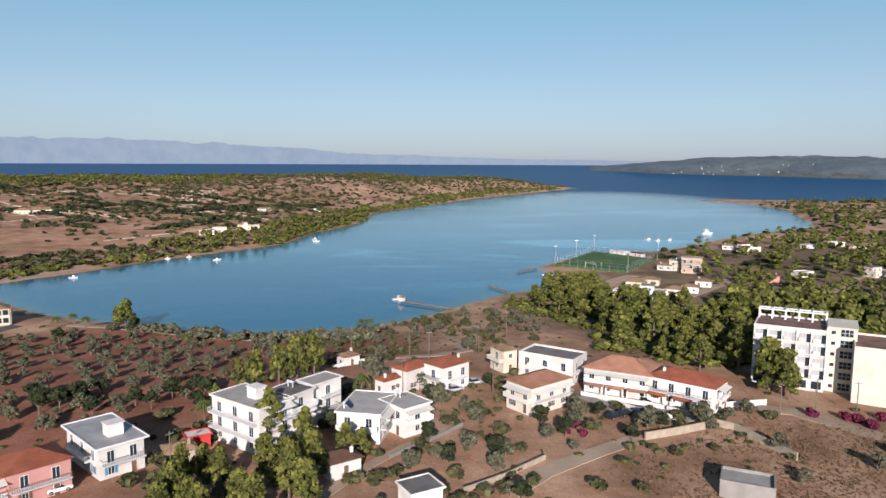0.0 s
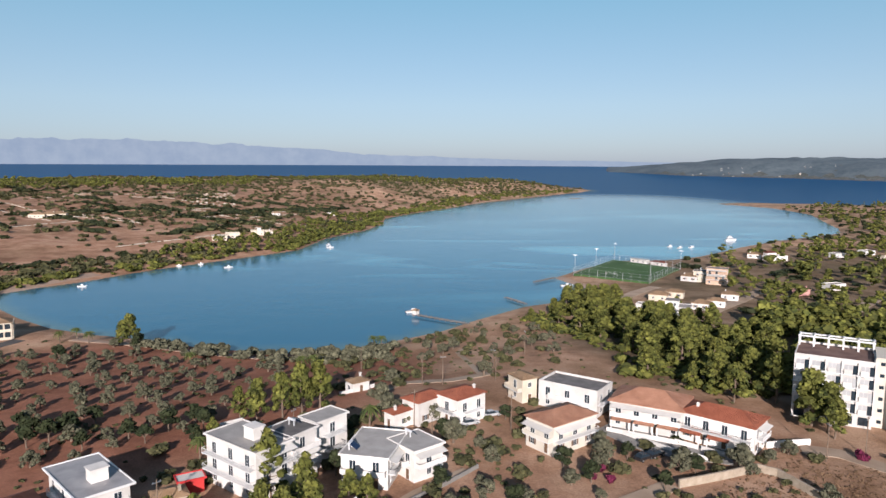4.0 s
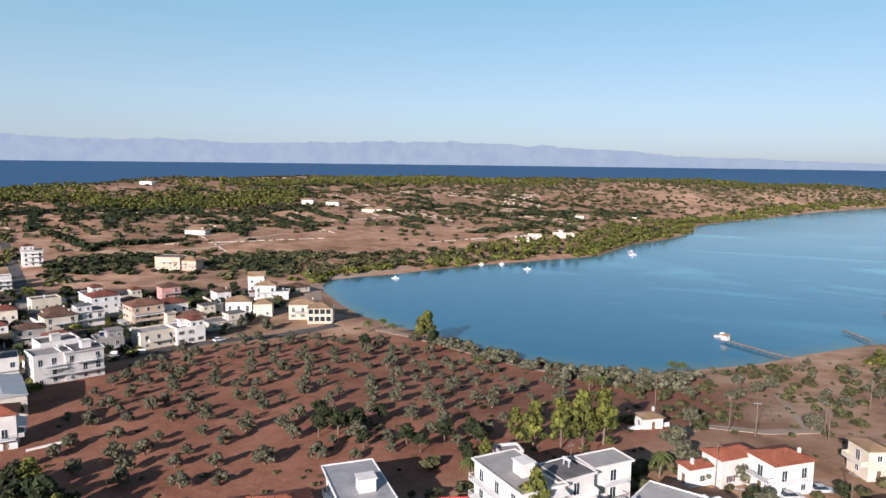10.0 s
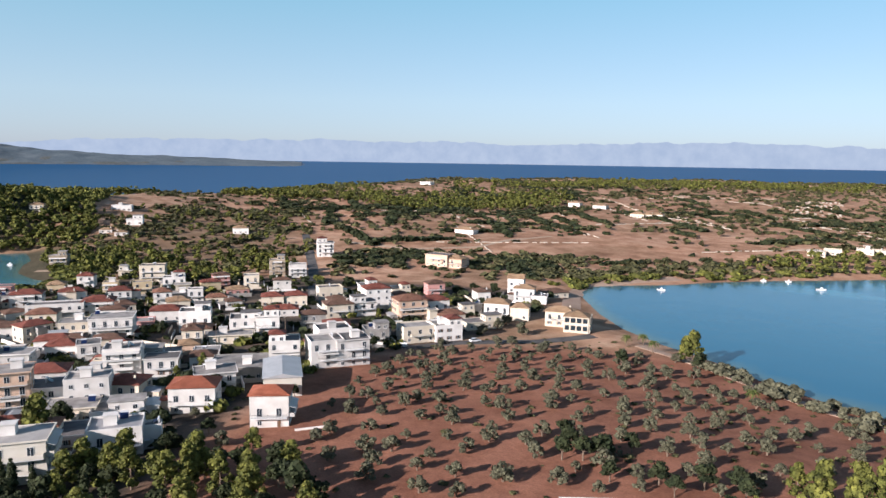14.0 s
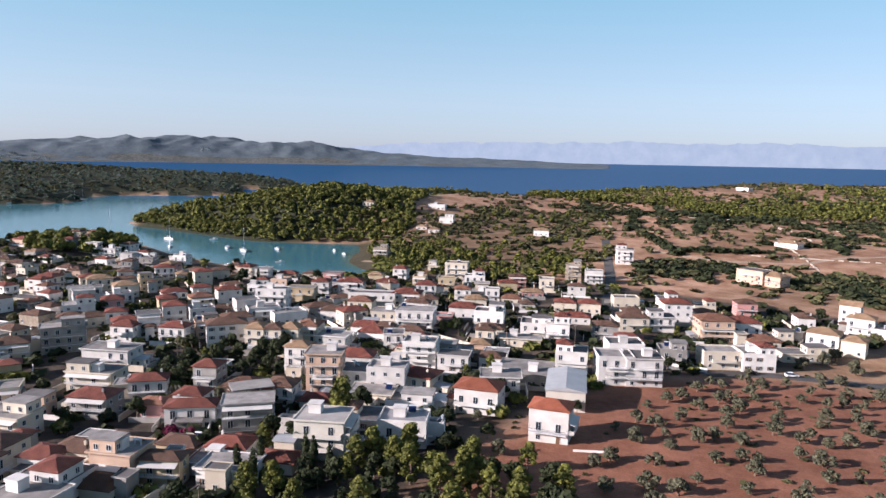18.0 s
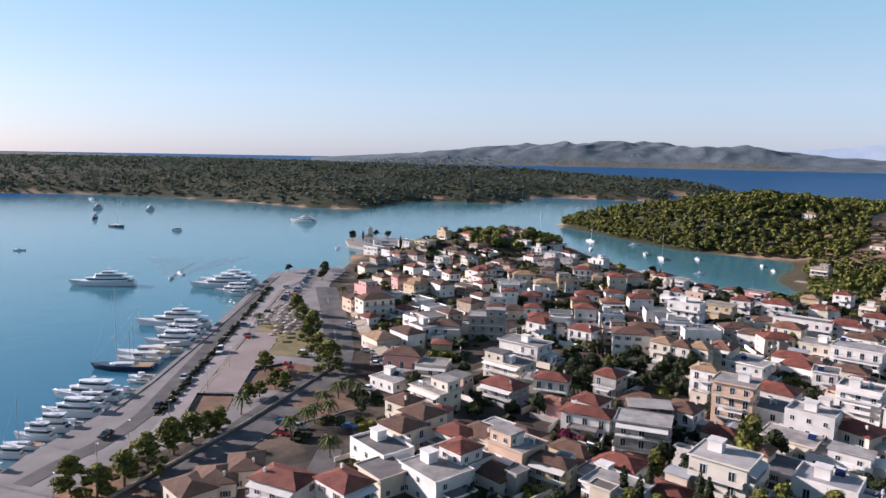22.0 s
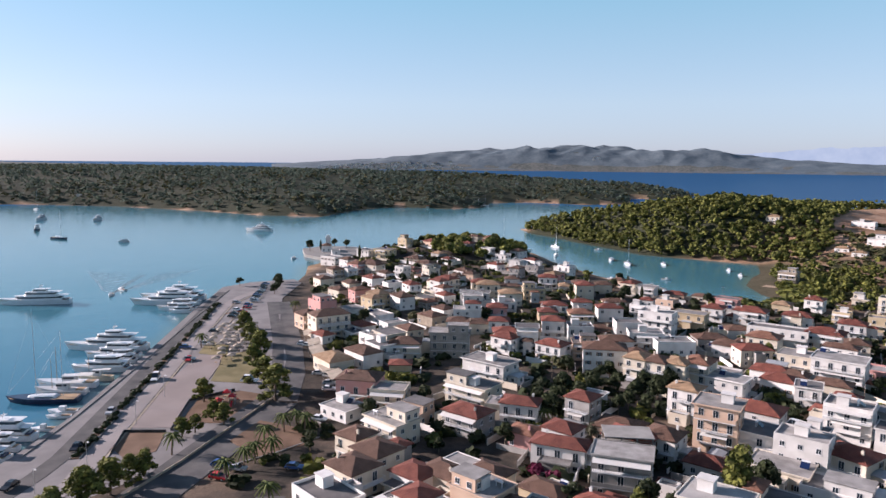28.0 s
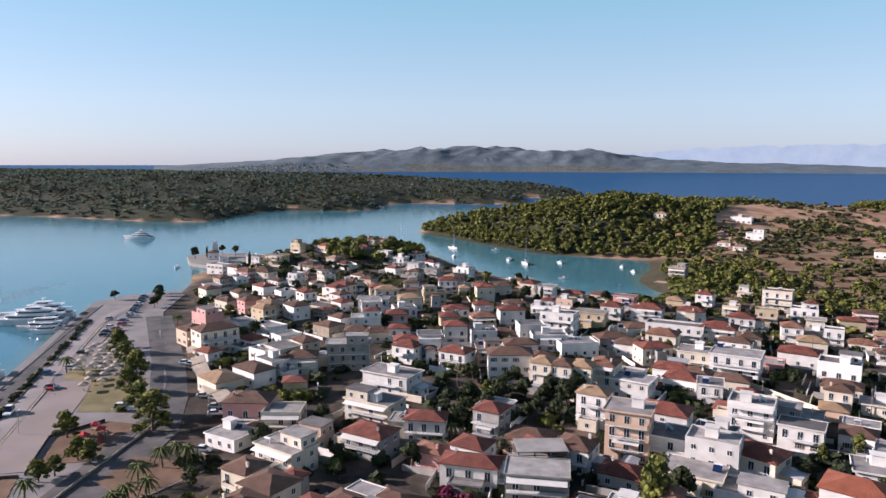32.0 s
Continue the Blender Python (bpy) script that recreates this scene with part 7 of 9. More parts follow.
# park on the quay
paving("pavement", [(-190.4, -71.4), (-193.4, -60.9), (-245.9, -79.3), (-258.5, -85.6), (-255.8, -93.1), (-227, -85.4)], 1.5, 1.9, CAR_PARK, "smooth pinkish concrete car park on the quay")
paving("pavement", [(-178.2, -67.3), (-187.2, -70.8), (-191.5, -61.6), (-179.4, -56), (-173.3, -59.7)], 1.5, 1.88, EARTH, "bare brown earth bed beside the car park")
paving("lawn", [(-230.5, -73), (-251.5, -81.6), (-256, -86), (-268, -78), (-262.6, -73.2), (-232.1, -57.8)], 1.5, 1.88, DRY_LAWN, "dry yellowish lawn of the harbour park")
paving("lawn", [quay_at(94, 15), quay_at(112, 15), quay_at(104, 24), quay_at(88, 26)], 1.5, 1.88, DRY_LAWN, "dry yellowish lawn of the harbour park")
paving("lawn", [(-197, -61.6), (-217.2, -67.8), (-224.7, -59.6), (-223.4, -50.2), (-212.6, -50.3), (-199.9, -50.1)], 1.5, 1.9, EARTH, "brown earth under the park trees")
paving("traffic_island", [(-189.1, -42), (-203.6, -41.4), (-202.6, -35.7), (-200.6, -23.7), (-192.7, -22.2), (-182.3, -30.6)], 1.2, 2.05, EARTH, "earthen traffic island planted with palms")
# garden walls
garden_wall([(40.9, 135.6), (58.1, 142.8), (61, 140.6), (66.7, 125.8)], 1.6, WALLS["stone"], "pale rendered retaining wall round a dry plot", 0.4)
garden_wall([(64.7, 154.2), (75, 156.7)], 1.4, WALLS["white"], "white rendered garden wall beside the terrace")
garden_wall([(3.6, 112.3), (11.7, 118.2), (19.3, 125.4), (19.1, 127.9)], 1.0, WALLS["stone"], "pale concrete garden wall")
garden_wall([(-9.9, 125.8), (-2.6, 133.9), (4.2, 142.8)], 0.8, CONCRETE, "low pale concrete kerb wall")
garden_wall([(35.3, 161.6), (44.1, 152.1), (50.3, 147.6)], 0.9, WALLS["white"], "white garden wall in front of the terrace")
garden_wall([(-30.5, 187), (-22.6, 196.2)], 1.0, WALLS["white"], "white wall in front of a small ruin")
garden_wall([(-209.6, 189.3), (-199.9, 199.3)], 1.6, WALLS["white"], "white garden wall along the road")
garden_wall([(-146.7, 121.4), (-143.4, 127.6)], 0.5, WALLS["white"], "low concrete wall at the field edge")
garden_wall([(-268.5, 121.8), (-245.4, 134.1)], 2.5, WALLS["cream"], "long cream yard wall among the houses")
# boats
motor_yacht(-337.8, -164.2, 34, -72.4)
motor_yacht(-343.5, -166.5, 24, -72.4)
motor_yacht(-350.1, -168.4, 33, -72.4)
motor_yacht(-327.4, -150.5, 19, -72.4)
motor_yacht(-322.4, -145.5, 11, -72.4)
motor_yacht(-321, -225.8, 34.2, -66.1)
motor_yacht(-259.6, -134.8, 31, -74)
motor_yacht(-251.0, -125.0, 20, -74)
motor_yacht(-245.6, -119.0, 13.5, -73)
motor_yacht(-235.6, -117.4, 19.7, -73)
motor_yacht(-240.8, -116.5, 11, -72)
wooden_boat(-218.6, -115.8, 18, -69, HULL)
wooden_boat(-212.4, -112.6, 15, -70, WHITE_PAINT)
sailing_boat(-205.6, -112.8, 21, -72, dark=True, masts=2)
wooden_boat(-226.6, -112.2, 11, -70, CREAM_HULL)
small_boat(-199.6, -100.4, 8.5, -70)
small_boat(-195.8, -98.4, 7, -68)
small_boat(-187.2, -95.4, 6.5, -70)
motor_yacht(-179.2, -102.6, 20.5, -76)
motor_yacht(-173.2, -96.8, 12, -75)
motor_yacht(-167.0, -96.2, 17, -76)
small_boat(-161.8, -90.4, 6, -75)
motor_yacht(-156.8, -93.6, 12.6, -76.4)
motor_yacht(-151.4, -92.2, 10.6, -76.4)
sailing_boat(-146.6, -90.8, 10, -76.4)
motor_yacht(-141.3, -89.6, 8.6, -76.4)
motor_yacht(-132.5, -87, 9.5, -76)
sailing_boat(-127.5, -85.5, 10, -76)
motor_yacht(-122, -83.5, 9, -76)
motor_yacht(-116.5, -82, 10, -76)
sailing_boat(-111, -81, 11, -76)
motor_yacht(-675.5, -293.5, 30, -92)
sailing_boat(-558.5, -423.9, 20, 80, dark=True)
motor_yacht(-615.1, -502, 18, 30, dark=True)
motor_yacht(-712.3, -587.9, 24, 20)
motor_yacht(-726.6, -524.4, 24, 20)
sailing_boat(-841.8, -715, 20, 60)
motor_yacht(-553.4, -354.7, 9, -60)
small_boat(-403.5, -371.3, 8, -60)
small_boat(-364, -209.3, 7, -110)
small_boat(-503.6, -174.2, 8, 10)
sailing_boat(-664.4, -44.6, 17, 20)
sailing_boat(-545.2, 61.8, 15, 10)
sailing_boat(-631, 4.7, 14, 30)
sailing_boat(-604.2, -18.5, 14, 70)
sailing_boat(-578.2, 8.9, 12, 0)
small_boat(-621.7, 40, 7, 80)
small_boat(-565.2, 50.4, 12, 0)
small_boat(-552.6, 86.8, 9, 10)
small_boat(-484.5, 83.3, 6, 80)
small_boat(-536, 127.4, 7, 0)
small_boat(-515.1, 131.3, 6, 10)
small_boat(-423, 135.5, 7, 60)
small_boat(-475.9, 50.3, 7, 30)
small_boat(-473.4, 55.4, 8, 40)
small_boat(-466, 58.7, 7, 20)
small_boat(-444.5, 71, 8, 30)
small_boat(-440.3, 74.8, 7, 10)
small_boat(-438.3, 79, 9, 20)
small_boat(-468.3, 53.8, 6, 10)
sailing_boat(-1136.7, -156.7, 15, 80)
sailing_boat(-1156.8, -149.3, 15, 80)
small_boat(-151.9, 465.1, 5.5, 20)
small_boat(-208.8, 390, 5, 0)
small_boat(-110, 594.8, 5.5, 60)
small_boat(-105.5, 577.9, 6, 10)
small_boat(61.7, 407, 7, 0)
small_boat(-186.7, 469.6, 3.6, 0)
small_boat(-175.3, 478.4, 3.6, 10)
small_boat(-21.4, 333.3, 7, 30)
motor_yacht(247.1, 651.9, 11, 10)
small_boat(177.4, 601.3, 7, 40)
small_boat(183.1, 592.8, 7, 40)
small_boat(194.3, 597.6, 7, 40)
# cars
car(-287, -106, 98, "black")
car(-269, -99, 100, "white")
car(-341, -127, 95, "silver")
car(-357, -125, 95, "black")
car(-362, -127, 95, "blue")
car(-368, -129, 95, "black")
car(-374, -131, 95, "white")
car(-380, -133, 95, "black")
car(-198.2, -83.6, 21, "silver")
car(-227.4, -90.4, 21, "white", True)
car(-248.8, -92.6, 25, "red")
car(-313, -113, 97, "black")
car(-318, -115, 97, "black")
car(-326, -118, 97, "white")
car(-386, -136, 95, "black")
car(-392, -138, 98, "blue")
car(-154.7, -73.6, 5, "black")
car(-175.3, -74.9, 21, "black")
car(-174, -31.3, 96.7, "silver")
car(-175.3, -36.4, 96.3, "blue")
car(-169, -33, 87.2, "red")
car(-177.4, -19.1, 94.5, "blue")
car(-213.5, -19.6, 75.7, "red")
car(-208.1, -26.3, 87.9, "white")
car(-244.4, -38.6, 79.6, "silver")
car(-223, -25.3, 82.2, "red")
car(-220.3, -25.4, 83.9, "silver")
car(-249.2, -92.7, 104.4, "silver")
car(-262.5, -102.8, 104.1, "blue")
car(-323, -113.6, 92.7, "red")
car(-331.5, -116, 92.5, "red")
car(-338, -119, 96.3, "blue")
car(-350.5, -122.7, 103.5, "white")
car(-246.2, -43, 103.4, "white")
car(-237.4, -35.7, 101.2, "silver")
car(-232.2, -33.6, 106.1, "white")
car(-224.5, -21, 92.6, "white")
car(-229.7, -21.4, 95.5, "silver")
car(-346.8, -120.2, 99, "silver")
car(-279.1, -63.9, 105.7, "white")
car(-277.7, -61, 100.1, "white")
car(-64.7, 112, 41.2, "white")
car(3, 164.6, 30.5, "silver")
car(8.1, 169.9, 28.5, "silver")
car(-194.4, 212.4, 65.7, "black")
car(-189, 223.6, 72.9, "white")
car(-254.4, 166.3, 65.7, "blue")
car(-249.1, 156.4, 62.7, "silver")
car(-242.4, 194.6, 63.2, "black")
car(40.3, 149.1, 37.4, "black")
car(37.5, 147.3, 36.5, "black")
car(-232.8, -60.6, 100, "blue", True)
# lamps and poles
street_lamp(-152.4, -65, 60)
street_lamp(-167, -64.8, 60)
street_lamp(-193.2, -71.8, 60)
street_lamp(-214.1, -78, 60)
street_lamp(-139.2, -62, 60)
street_lamp(-125, -59.5, 60)
street_lamp(-243.7, -88.1, 60)
utility_pole(10.5, 200.8, 30)
utility_pole(-9.7, 198.1, 30)
utility_pole(-29.3, 217.9, 30)
utility_pole(-40.9, 110.7, 30)
utility_pole(112.8, 193.7, 30)
utility_pole(-9.7, 164.3, 30)
utility_pole(-277.8, 186.1, 30)
utility_pole(-413.8, 299.2, 30)
utility_pole(-308.2, 157, 30)
utility_pole(-246.6, 72, 30)
# trees by the houses
tree("pine", -42.2, 103.1, 9)
tree("pine", -36.3, 98.7, 8)
tree("pine", -31.1, 101.3, 9)
tree("pine", -32.8, 129, 12.5, 0.85)
tree("pine", -30.3, 115.1, 9)
tree("pine", -25.2, 109.3, 10)
tree("pine", -25.1, 123.6, 10.5, 0.85)
tree("pine", -42.7, 99, 8)
tree("pine", -37.4, 111.3, 8)
tree("pine", -21.6, 105, 9)
tree("pine", -39.2, 101.9, 7)
tree("pine", -28.6, 99.9, 9)
tree("pine", -18.2, 125.2, 7)
tree("pine", -15.1, 125.6, 6)
tree("pine", -27.5, 117, 8, 0.9)
tree("pine", -22.5, 116.5, 9)
tree("pine", -44, 112, 8)
tree("pine", -41.5, 115.5, 7)
tree("pine", -40.5, 167.9, 11, 0.9)
tree("pine", -36.6, 170.9, 12, 0.9)
tree("pine", -33.1, 174.5, 12, 0.9)
tree("pine", -45.8, 165.5, 10, 0.9)
tree("pine", -50.3, 167.2, 8, 0.9)
tree("pine", -50.8, 151.7, 6, 0.9)
tree("broadleaf", -22.8, 138.3, 5)
tree("broadleaf", -17.3, 145.5, 5)
tree("broadleaf", -33.5, 147.2, 5)
tree("palm", -51.2, 144.7, 5)
tree("palm", -19.7, 163.5, 5.5)
tree("palm", 71.6, 188.2, 8)
tree("pine", -121, 262, 12, 1.0)
tree("broadleaf", -117, 259.5, 6, 1.2)
tree("pine", -126, 266, 9)
tree("olive", -11.6, 165.4, 5)
tree("olive", -5.7, 167.7, 5)
tree("olive", -0.7, 155, 6)
tree("olive", 7.1, 145.4, 4)
tree("olive", 29.1, 146.8, 5)
tree("olive", 43.2, 142, 5)
tree("olive", 55, 143.3, 6)
tree("olive", -18.2, 199.3, 5)
tree("olive", -18.9, 178.8, 6)
tree("olive", -16, 170.2, 6)
tree("olive", -1.8, 256.6, 5)
tree("olive", 7.5, 207.9, 5)
tree("pine", 87.2, 209.2, 11.7, 1.1)
tree("pine", 79.8, 183.5, 13.0, 1.1)
tree("pine", 83.4, 179.9, 14.3, 1.1)
tree("pine", 81, 168.3, 13.0, 1.1)
tree("pine", 78.2, 194.9, 11.7, 1.1)
tree("pine", 82.5, 163.9, 11.7, 1.1)
tree("pine", 69.4, 183.8, 10.4, 1.1)
tree("pine", 82.3, 160.7, 9.1, 1.1)
tree("blossom", 27.6, 141.9, 1.5, 1.0)
tree("blossom", 25.2, 138.7, 1.5, 1.0)
tree("blossom", 28.4, 137.2, 1.5, 1.0)
tree("blossom", 82, 149.4, 2.1, 1.0)
tree("blossom", 90, 146.1, 2.1, 1.0)
tree("blossom", 91, 142.6, 2.1, 1.0)
tree("blossom", 96.3, 148.3, 2.1, 1.0)
tree("blossom", 88.6, 147.8, 2.1, 1.0)
tree("olive", 5.1, 129.7, 4)
tree("olive", -5.4, 121.5, 4)
tree("olive", 12, 127, 4)
tree("olive", 9.9, 120.5, 4)
tree("olive", -3.1, 111, 3)
tree("olive", 65.4, 130.4, 4)
tree("olive", 11.5, 111.2, 3)
tree("olive", 79.4, 121.2, 4)
tree("olive", 7.6, 147.8, 2.5)
tree("olive", 21.2, 135.5, 3.5)
tree("olive", 56.4, 146.3, 4)
tree("olive", 44.8, 146.1, 4)
tree("olive", 46.6, 143.9, 3.5)
tree("olive", 30, 152, 4.5)
tree("palm", -49.9, 228.6, 5)
tree("palm", -46.8, 232.3, 5)
tree("palm", -31.6, 266.5, 5)
tree("palm", -28.1, 264.3, 5)
tree("palm", -88.2, 235.1, 5)
tree("palm", -146.2, 271.5, 5)
tree("palm", -138.5, 265.1, 5)
tree("palm", -149.3, 264.9, 5)
tree("pine", -129.3, -59.9, 8, 1.5)
tree("pine", -129.3, -52.9, 7, 1.5)
tree("pine", -141.5, -50.5, 9, 1.5)
tree("pine", -151.3, -51.7, 9, 1.5)
tree("pine", -157.6, -51.3, 8, 1.5)
tree("pine", -134.6, -50.9, 8, 1.5)
tree("pine", -167.1, -50.2, 6, 1.5)
tree("pine", -164.5, -52.1, 6, 1.5)
tree("pine", -213, -64.3, 7, 1.5)
tree("pine", -200, -53.2, 6, 1.5)
tree("pine", -198.6, -49.2, 6, 1.5)
tree("pine", -192, -53.6, 5, 1.5)
tree("pine", -229, -53.7, 10, 1.5)
tree("pine", -219.7, -45.1, 11, 1.5)
tree("pine", -273.8, -82.7, 9, 1.5)
tree("pine", -261.7, -71.9, 9, 1.5)
tree("pine", -290.1, -94, 9, 1.5)
tree("pine", -248.4, -67.4, 8, 1.5)
tree("pine", -188.9, -55.2, 5, 1.5)
tree("palm", -188.3, -32.4, 6)
tree("palm", -197.9, -31.6, 6)
tree("palm", -199.9, -29, 6)
tree("palm", -198.6, -26.2, 6)
tree("palm", -174.9, -30.3, 6)
tree("palm", -181.4, -26.8, 6)
tree("palm", -178.6, -51.2, 6)
tree("palm", -158.9, -15.6, 6)
tree("palm", -168.5, -30.7, 6)
tree("palm", -178.7, -29.5, 6)
tree("palm", -264.9, -98, 6)
tree("palm", -331.7, -92, 6)
tree("broadleaf", -241, 30.5, 7, 1.15)
tree("broadleaf", -245, 36, 8, 1.15)
tree("broadleaf", -250, 45, 7.5, 1.15)
tree("broadleaf", -254, 52, 6.5, 1.15)
tree("broadleaf", -256, 60, 7, 1.15)
tree("broadleaf", -256.5, 67, 8, 1.15)
tree("broadleaf", -248, 57, 6, 1.15)
tree("broadleaf", -271, 36, 6, 1.15)
tree("broadleaf", -240, 41, 7, 1.15)
tree("broadleaf", -228, 47, 6, 1.15)
tree("broadleaf", -231.9, 35.2, 8)
tree("broadleaf", -224.3, 33.5, 8)
tree("broadleaf", -263.7, 49.8, 7)
tree("broadleaf", -261.9, 46.7, 6)
tree("broadleaf", -246, 63.6, 9)
tree("broadleaf", -236.6, 59.7, 6)
tree("broadleaf", -238.4, 55, 6)
tree("broadleaf", -234, 52.2, 6)
tree("pine", -182, 74.6, 12)
tree("broadleaf", -187.8, 81, 8)
tree("pine", -302, 104.7, 7)
tree("broadleaf", -170.4, 56.7, 8)
tree("pine", -168.5, 55.1, 7)
tree("cypress", -152.4, 49, 9)
tree("cypress", -153.9, 62.8, 9)
tree("cypress", -155.7, 53.7, 9)
tree("pine", -167.6, 91.9, 7)
tree("palm", -220.2, 32.6, 5)
tree("broadleaf", -202.5, 25.9, 5)
tree("broadleaf", -206.4, 28.9, 5)
tree("broadleaf", -194.4, 10.2, 4)
tree("pine", -255, 40.7, 5)
tree("broadleaf", -237.5, 98.5, 5)
tree("broadleaf", -233.7, 104.2, 5)
tree("broadleaf", -244.9, 93, 5)
tree("broadleaf", -218, 69.3, 4)
tree("broadleaf", -201.9, 63.4, 5)
tree("broadleaf", -198.9, 58.7, 5)
tree("olive", -212.3, 45.6, 5)
tree("blossom", -184, 38.7, 3)
tree("blossom", -185, 34.8, 3)
tree("cypress", -663.5, 47.4, 10)
tree("cypress", -433.8, 59, 9)
tree("broadleaf", -409.1, 13, 6)
tree("broadleaf", -430.5, 51.8, 7)
tree("cypress", -401.6, 65.2, 9)
tree("broadleaf", -403.9, 57, 8)
tree("cypress", -404.1, 29.5, 8)
tree("broadleaf", -385.5, -32.5, 5)
tree("broadleaf", -533.8, -174.7, 9)
tree("cypress", -539.3, -168.2, 9)
tree("cypress", -495.7, -120.4, 11)
tree("broadleaf", -550.7, -151.6, 8)
tree("broadleaf", -561.7, -165.9, 7)
tree("cypress", -467.4, -77.4, 8)
tree("broadleaf", -366.3, -53.1, 6)
tree("broadleaf", -366.4, -74.4, 5)
tree("broadleaf", -393.9, -105.3, 5)
tree("bush", -414.8, -72, 5)
tree("olive", -428.2, -61.8, 6)
tree("broadleaf", -450.1, -85.6, 5)
tree("cypress", -151.9, 64.2, 9)
tree("cypress", -147.7, 66.8, 8)
tree("pine", -144, 79.5, 9)
tree("pine", -139.7, 81.7, 9)
tree("pine", -130.7, 85.1, 9)
tree("pine", -132.9, 90.5, 9)
tree("pine", -125.5, 93.4, 8)
tree("pine", -142.8, 69.7, 6)
tree("cypress", -137.2, 72.8, 8)
tree("pine", -141.2, 55.2, 8)
tree("pine", -142.4, 50.5, 8)
tree("cypress", -148.5, 51.9, 9)
tree("pine", -116.2, 93.8, 8)
tree("broadleaf", -109, 100, 9)
tree("pine", -133.3, 58.2, 7)
tree("broadleaf", -168.8, 92.8, 4)
tree("pine", -214.3, 128.2, 7)
tree("pine", -212.3, 118.8, 5)
tree("olive", -174.1, 108.8, 3)
tree("broadleaf", -171.5, 135.8, 4)
tree("olive", -150, 104.9, 4)
tree("broadleaf", -307.6, 106.2, 5)
tree("broadleaf", -269, 135.8, 7)
tree("broadleaf", -270.7, 129.4, 6)
tree("pine", -243.3, 218.7, 5)
tree("broadleaf", -229.6, 200.6, 5)
tree("broadleaf", -216.6, 217.8, 4)
tree("olive", -199.9, 247.7, 5)
tree("olive", -186.5, 247.8, 6)
tree("olive", -201.5, 255.3, 5)
tree("olive", -195.8, 234.9, 5)
tree("broadleaf", -223.6, 310.5, 5)
tree("bush", -214.2, 288.7, 5)

for x, y, tall in ((-196, 116, 7), (-192, 111.5, 6), (-200, 110, 5.5), (-172, 98, 5), (-176, 96.5, 4.5), (-160, 106, 4), (-167, 63, 7.5), (-171, 99.5, 5)):
    tree("broadleaf", x, y, tall, 1.2, "garden trees in the town")
# ---- olive groves, woods and scrub ----
GROVE = [(-200, 212), (-152, 258), (-120, 262), (-85, 243), (-53, 233), (-45, 205), (-52, 175), (-66, 150), (-84, 136), (-98, 118), (-127, 113), (-150, 128), (-168, 150), (-190, 178)]
rng = random.Random(11)
count = 0
for i in range(-24, 25):
    for j in range(-20, 21):
        u, v = i * 9.0 + rng.uniform(-3.2, 3.2), j * 9.6 + rng.uniform(-3.0, 3.0)
        x, y = -115 + u * 0.84 - v * 0.54, 190 + u * 0.54 + v * 0.84
        if inside_by(np.array([x]), np.array([y]), GROVE)[0] < 0 or rng.random() < 0.06 or any(math.hypot(x - a, y - b) < r + 2.5 for a, b, r in taken):
            continue
        tree("olive", round(x, 1), round(y, 1), rng.uniform(2.5, 4.3), rng.uniform(0.95, 1.3), "olive trees of the grove")
        count += 1
forest("olive_groves", "row of olives along the lagoon shore", scatter([(-120, 262), (-85, 246), (-53, 236), (-25, 240), (-20, 262), (-48, 258), (-69, 256), (-98, 262), (-125, 272)], 62, 2.0, 3.6, 5, 2.8), "olive", 110, 0.34, OLIVE_LEAF, 5, 1.1, 1.5)
forest("scrub", "round grey-green bushes on the dry slope", scatter([(-54, 240), (-30, 261), (3, 300), (35, 290), (29, 216), (4, 200), (-30, 190)], 120, 0.8, 2.2, 55, 3.5, avoid=1.5)[:70], "bush", 44, 0.3, SCRUB_LEAF, 55, 1.1, 1.6)
for x, y, tall in scatter([(-54, 240), (-30, 261), (3, 305), (41, 300), (29, 216), (4, 234), (-19, 235), (-28, 222)], 42, 1.8, 4.4, 6, 6.5):
    tree("olive" if tall > 2.8 else "bush", x, y, tall, 1.1)
NEAR_WOOD = [(30, 320), (62, 350), (98, 335), (112, 250), (100, 190), (66, 184), (52, 206), (56, 240), (44, 275)]
for x, y, tall in scatter(NEAR_WOOD, 92, 4.5, 12.5, 7, 4.4, 0.35, scale=0.045):
    tree("pine", x, y, tall, 1.2, "pines of the near wood")
forest("pine_wood", "bright green pines beyond the hotel", scatter([(110, 180), (112, 240), (128, 330), (180, 300), (170, 200)], 60, 7.0, 12.0, 8, 6.0), "pine", 90, 0.7, PINE_LEAF, 8, 1.1, 1.5)
for x, y, tall in scatter([(-60, 75), (-30, 150), (70, 150), (110, 130), (60, 60), (0, 60)], 34, 1.0, 3.2, 9, 7.0):
    tree("bush" if tall < 2 else "olive", x, y, tall, 1.2)
forest("park_trees", "pines and dark trees on the town's point", scatter([(-575, -105), (-590, -45), (-540, -8), (-500, -25), (-510, -70), (-545, -80)], 70, 5.0, 9.0, 12, 5.0, avoid=1.0), "broadleaf", 90, 0.6, PINE_LEAF, 12, 1.0, 1.4)
CORE = [(-120, 60), (-140, -25), (-225, -32), (-300, -66), (-360, -98), (-420, -120), (-470, -135), (-560, -105), (-585, -60), (-575, -18), (-480, 40), (-422, 92), (-412, 150), (-420, 190),
        (-345, 255), (-258, 315), (-215, 300), (-197, 235), (-202, 170), (-170, 110)]
for x, y, tall in scatter(CORE, 88, 3.2, 7.0, 13, 8.5, avoid=-0.8):
    tree("broadleaf" if tall > 4 else "bush", x, y, tall, 1.1, "garden trees in the town")

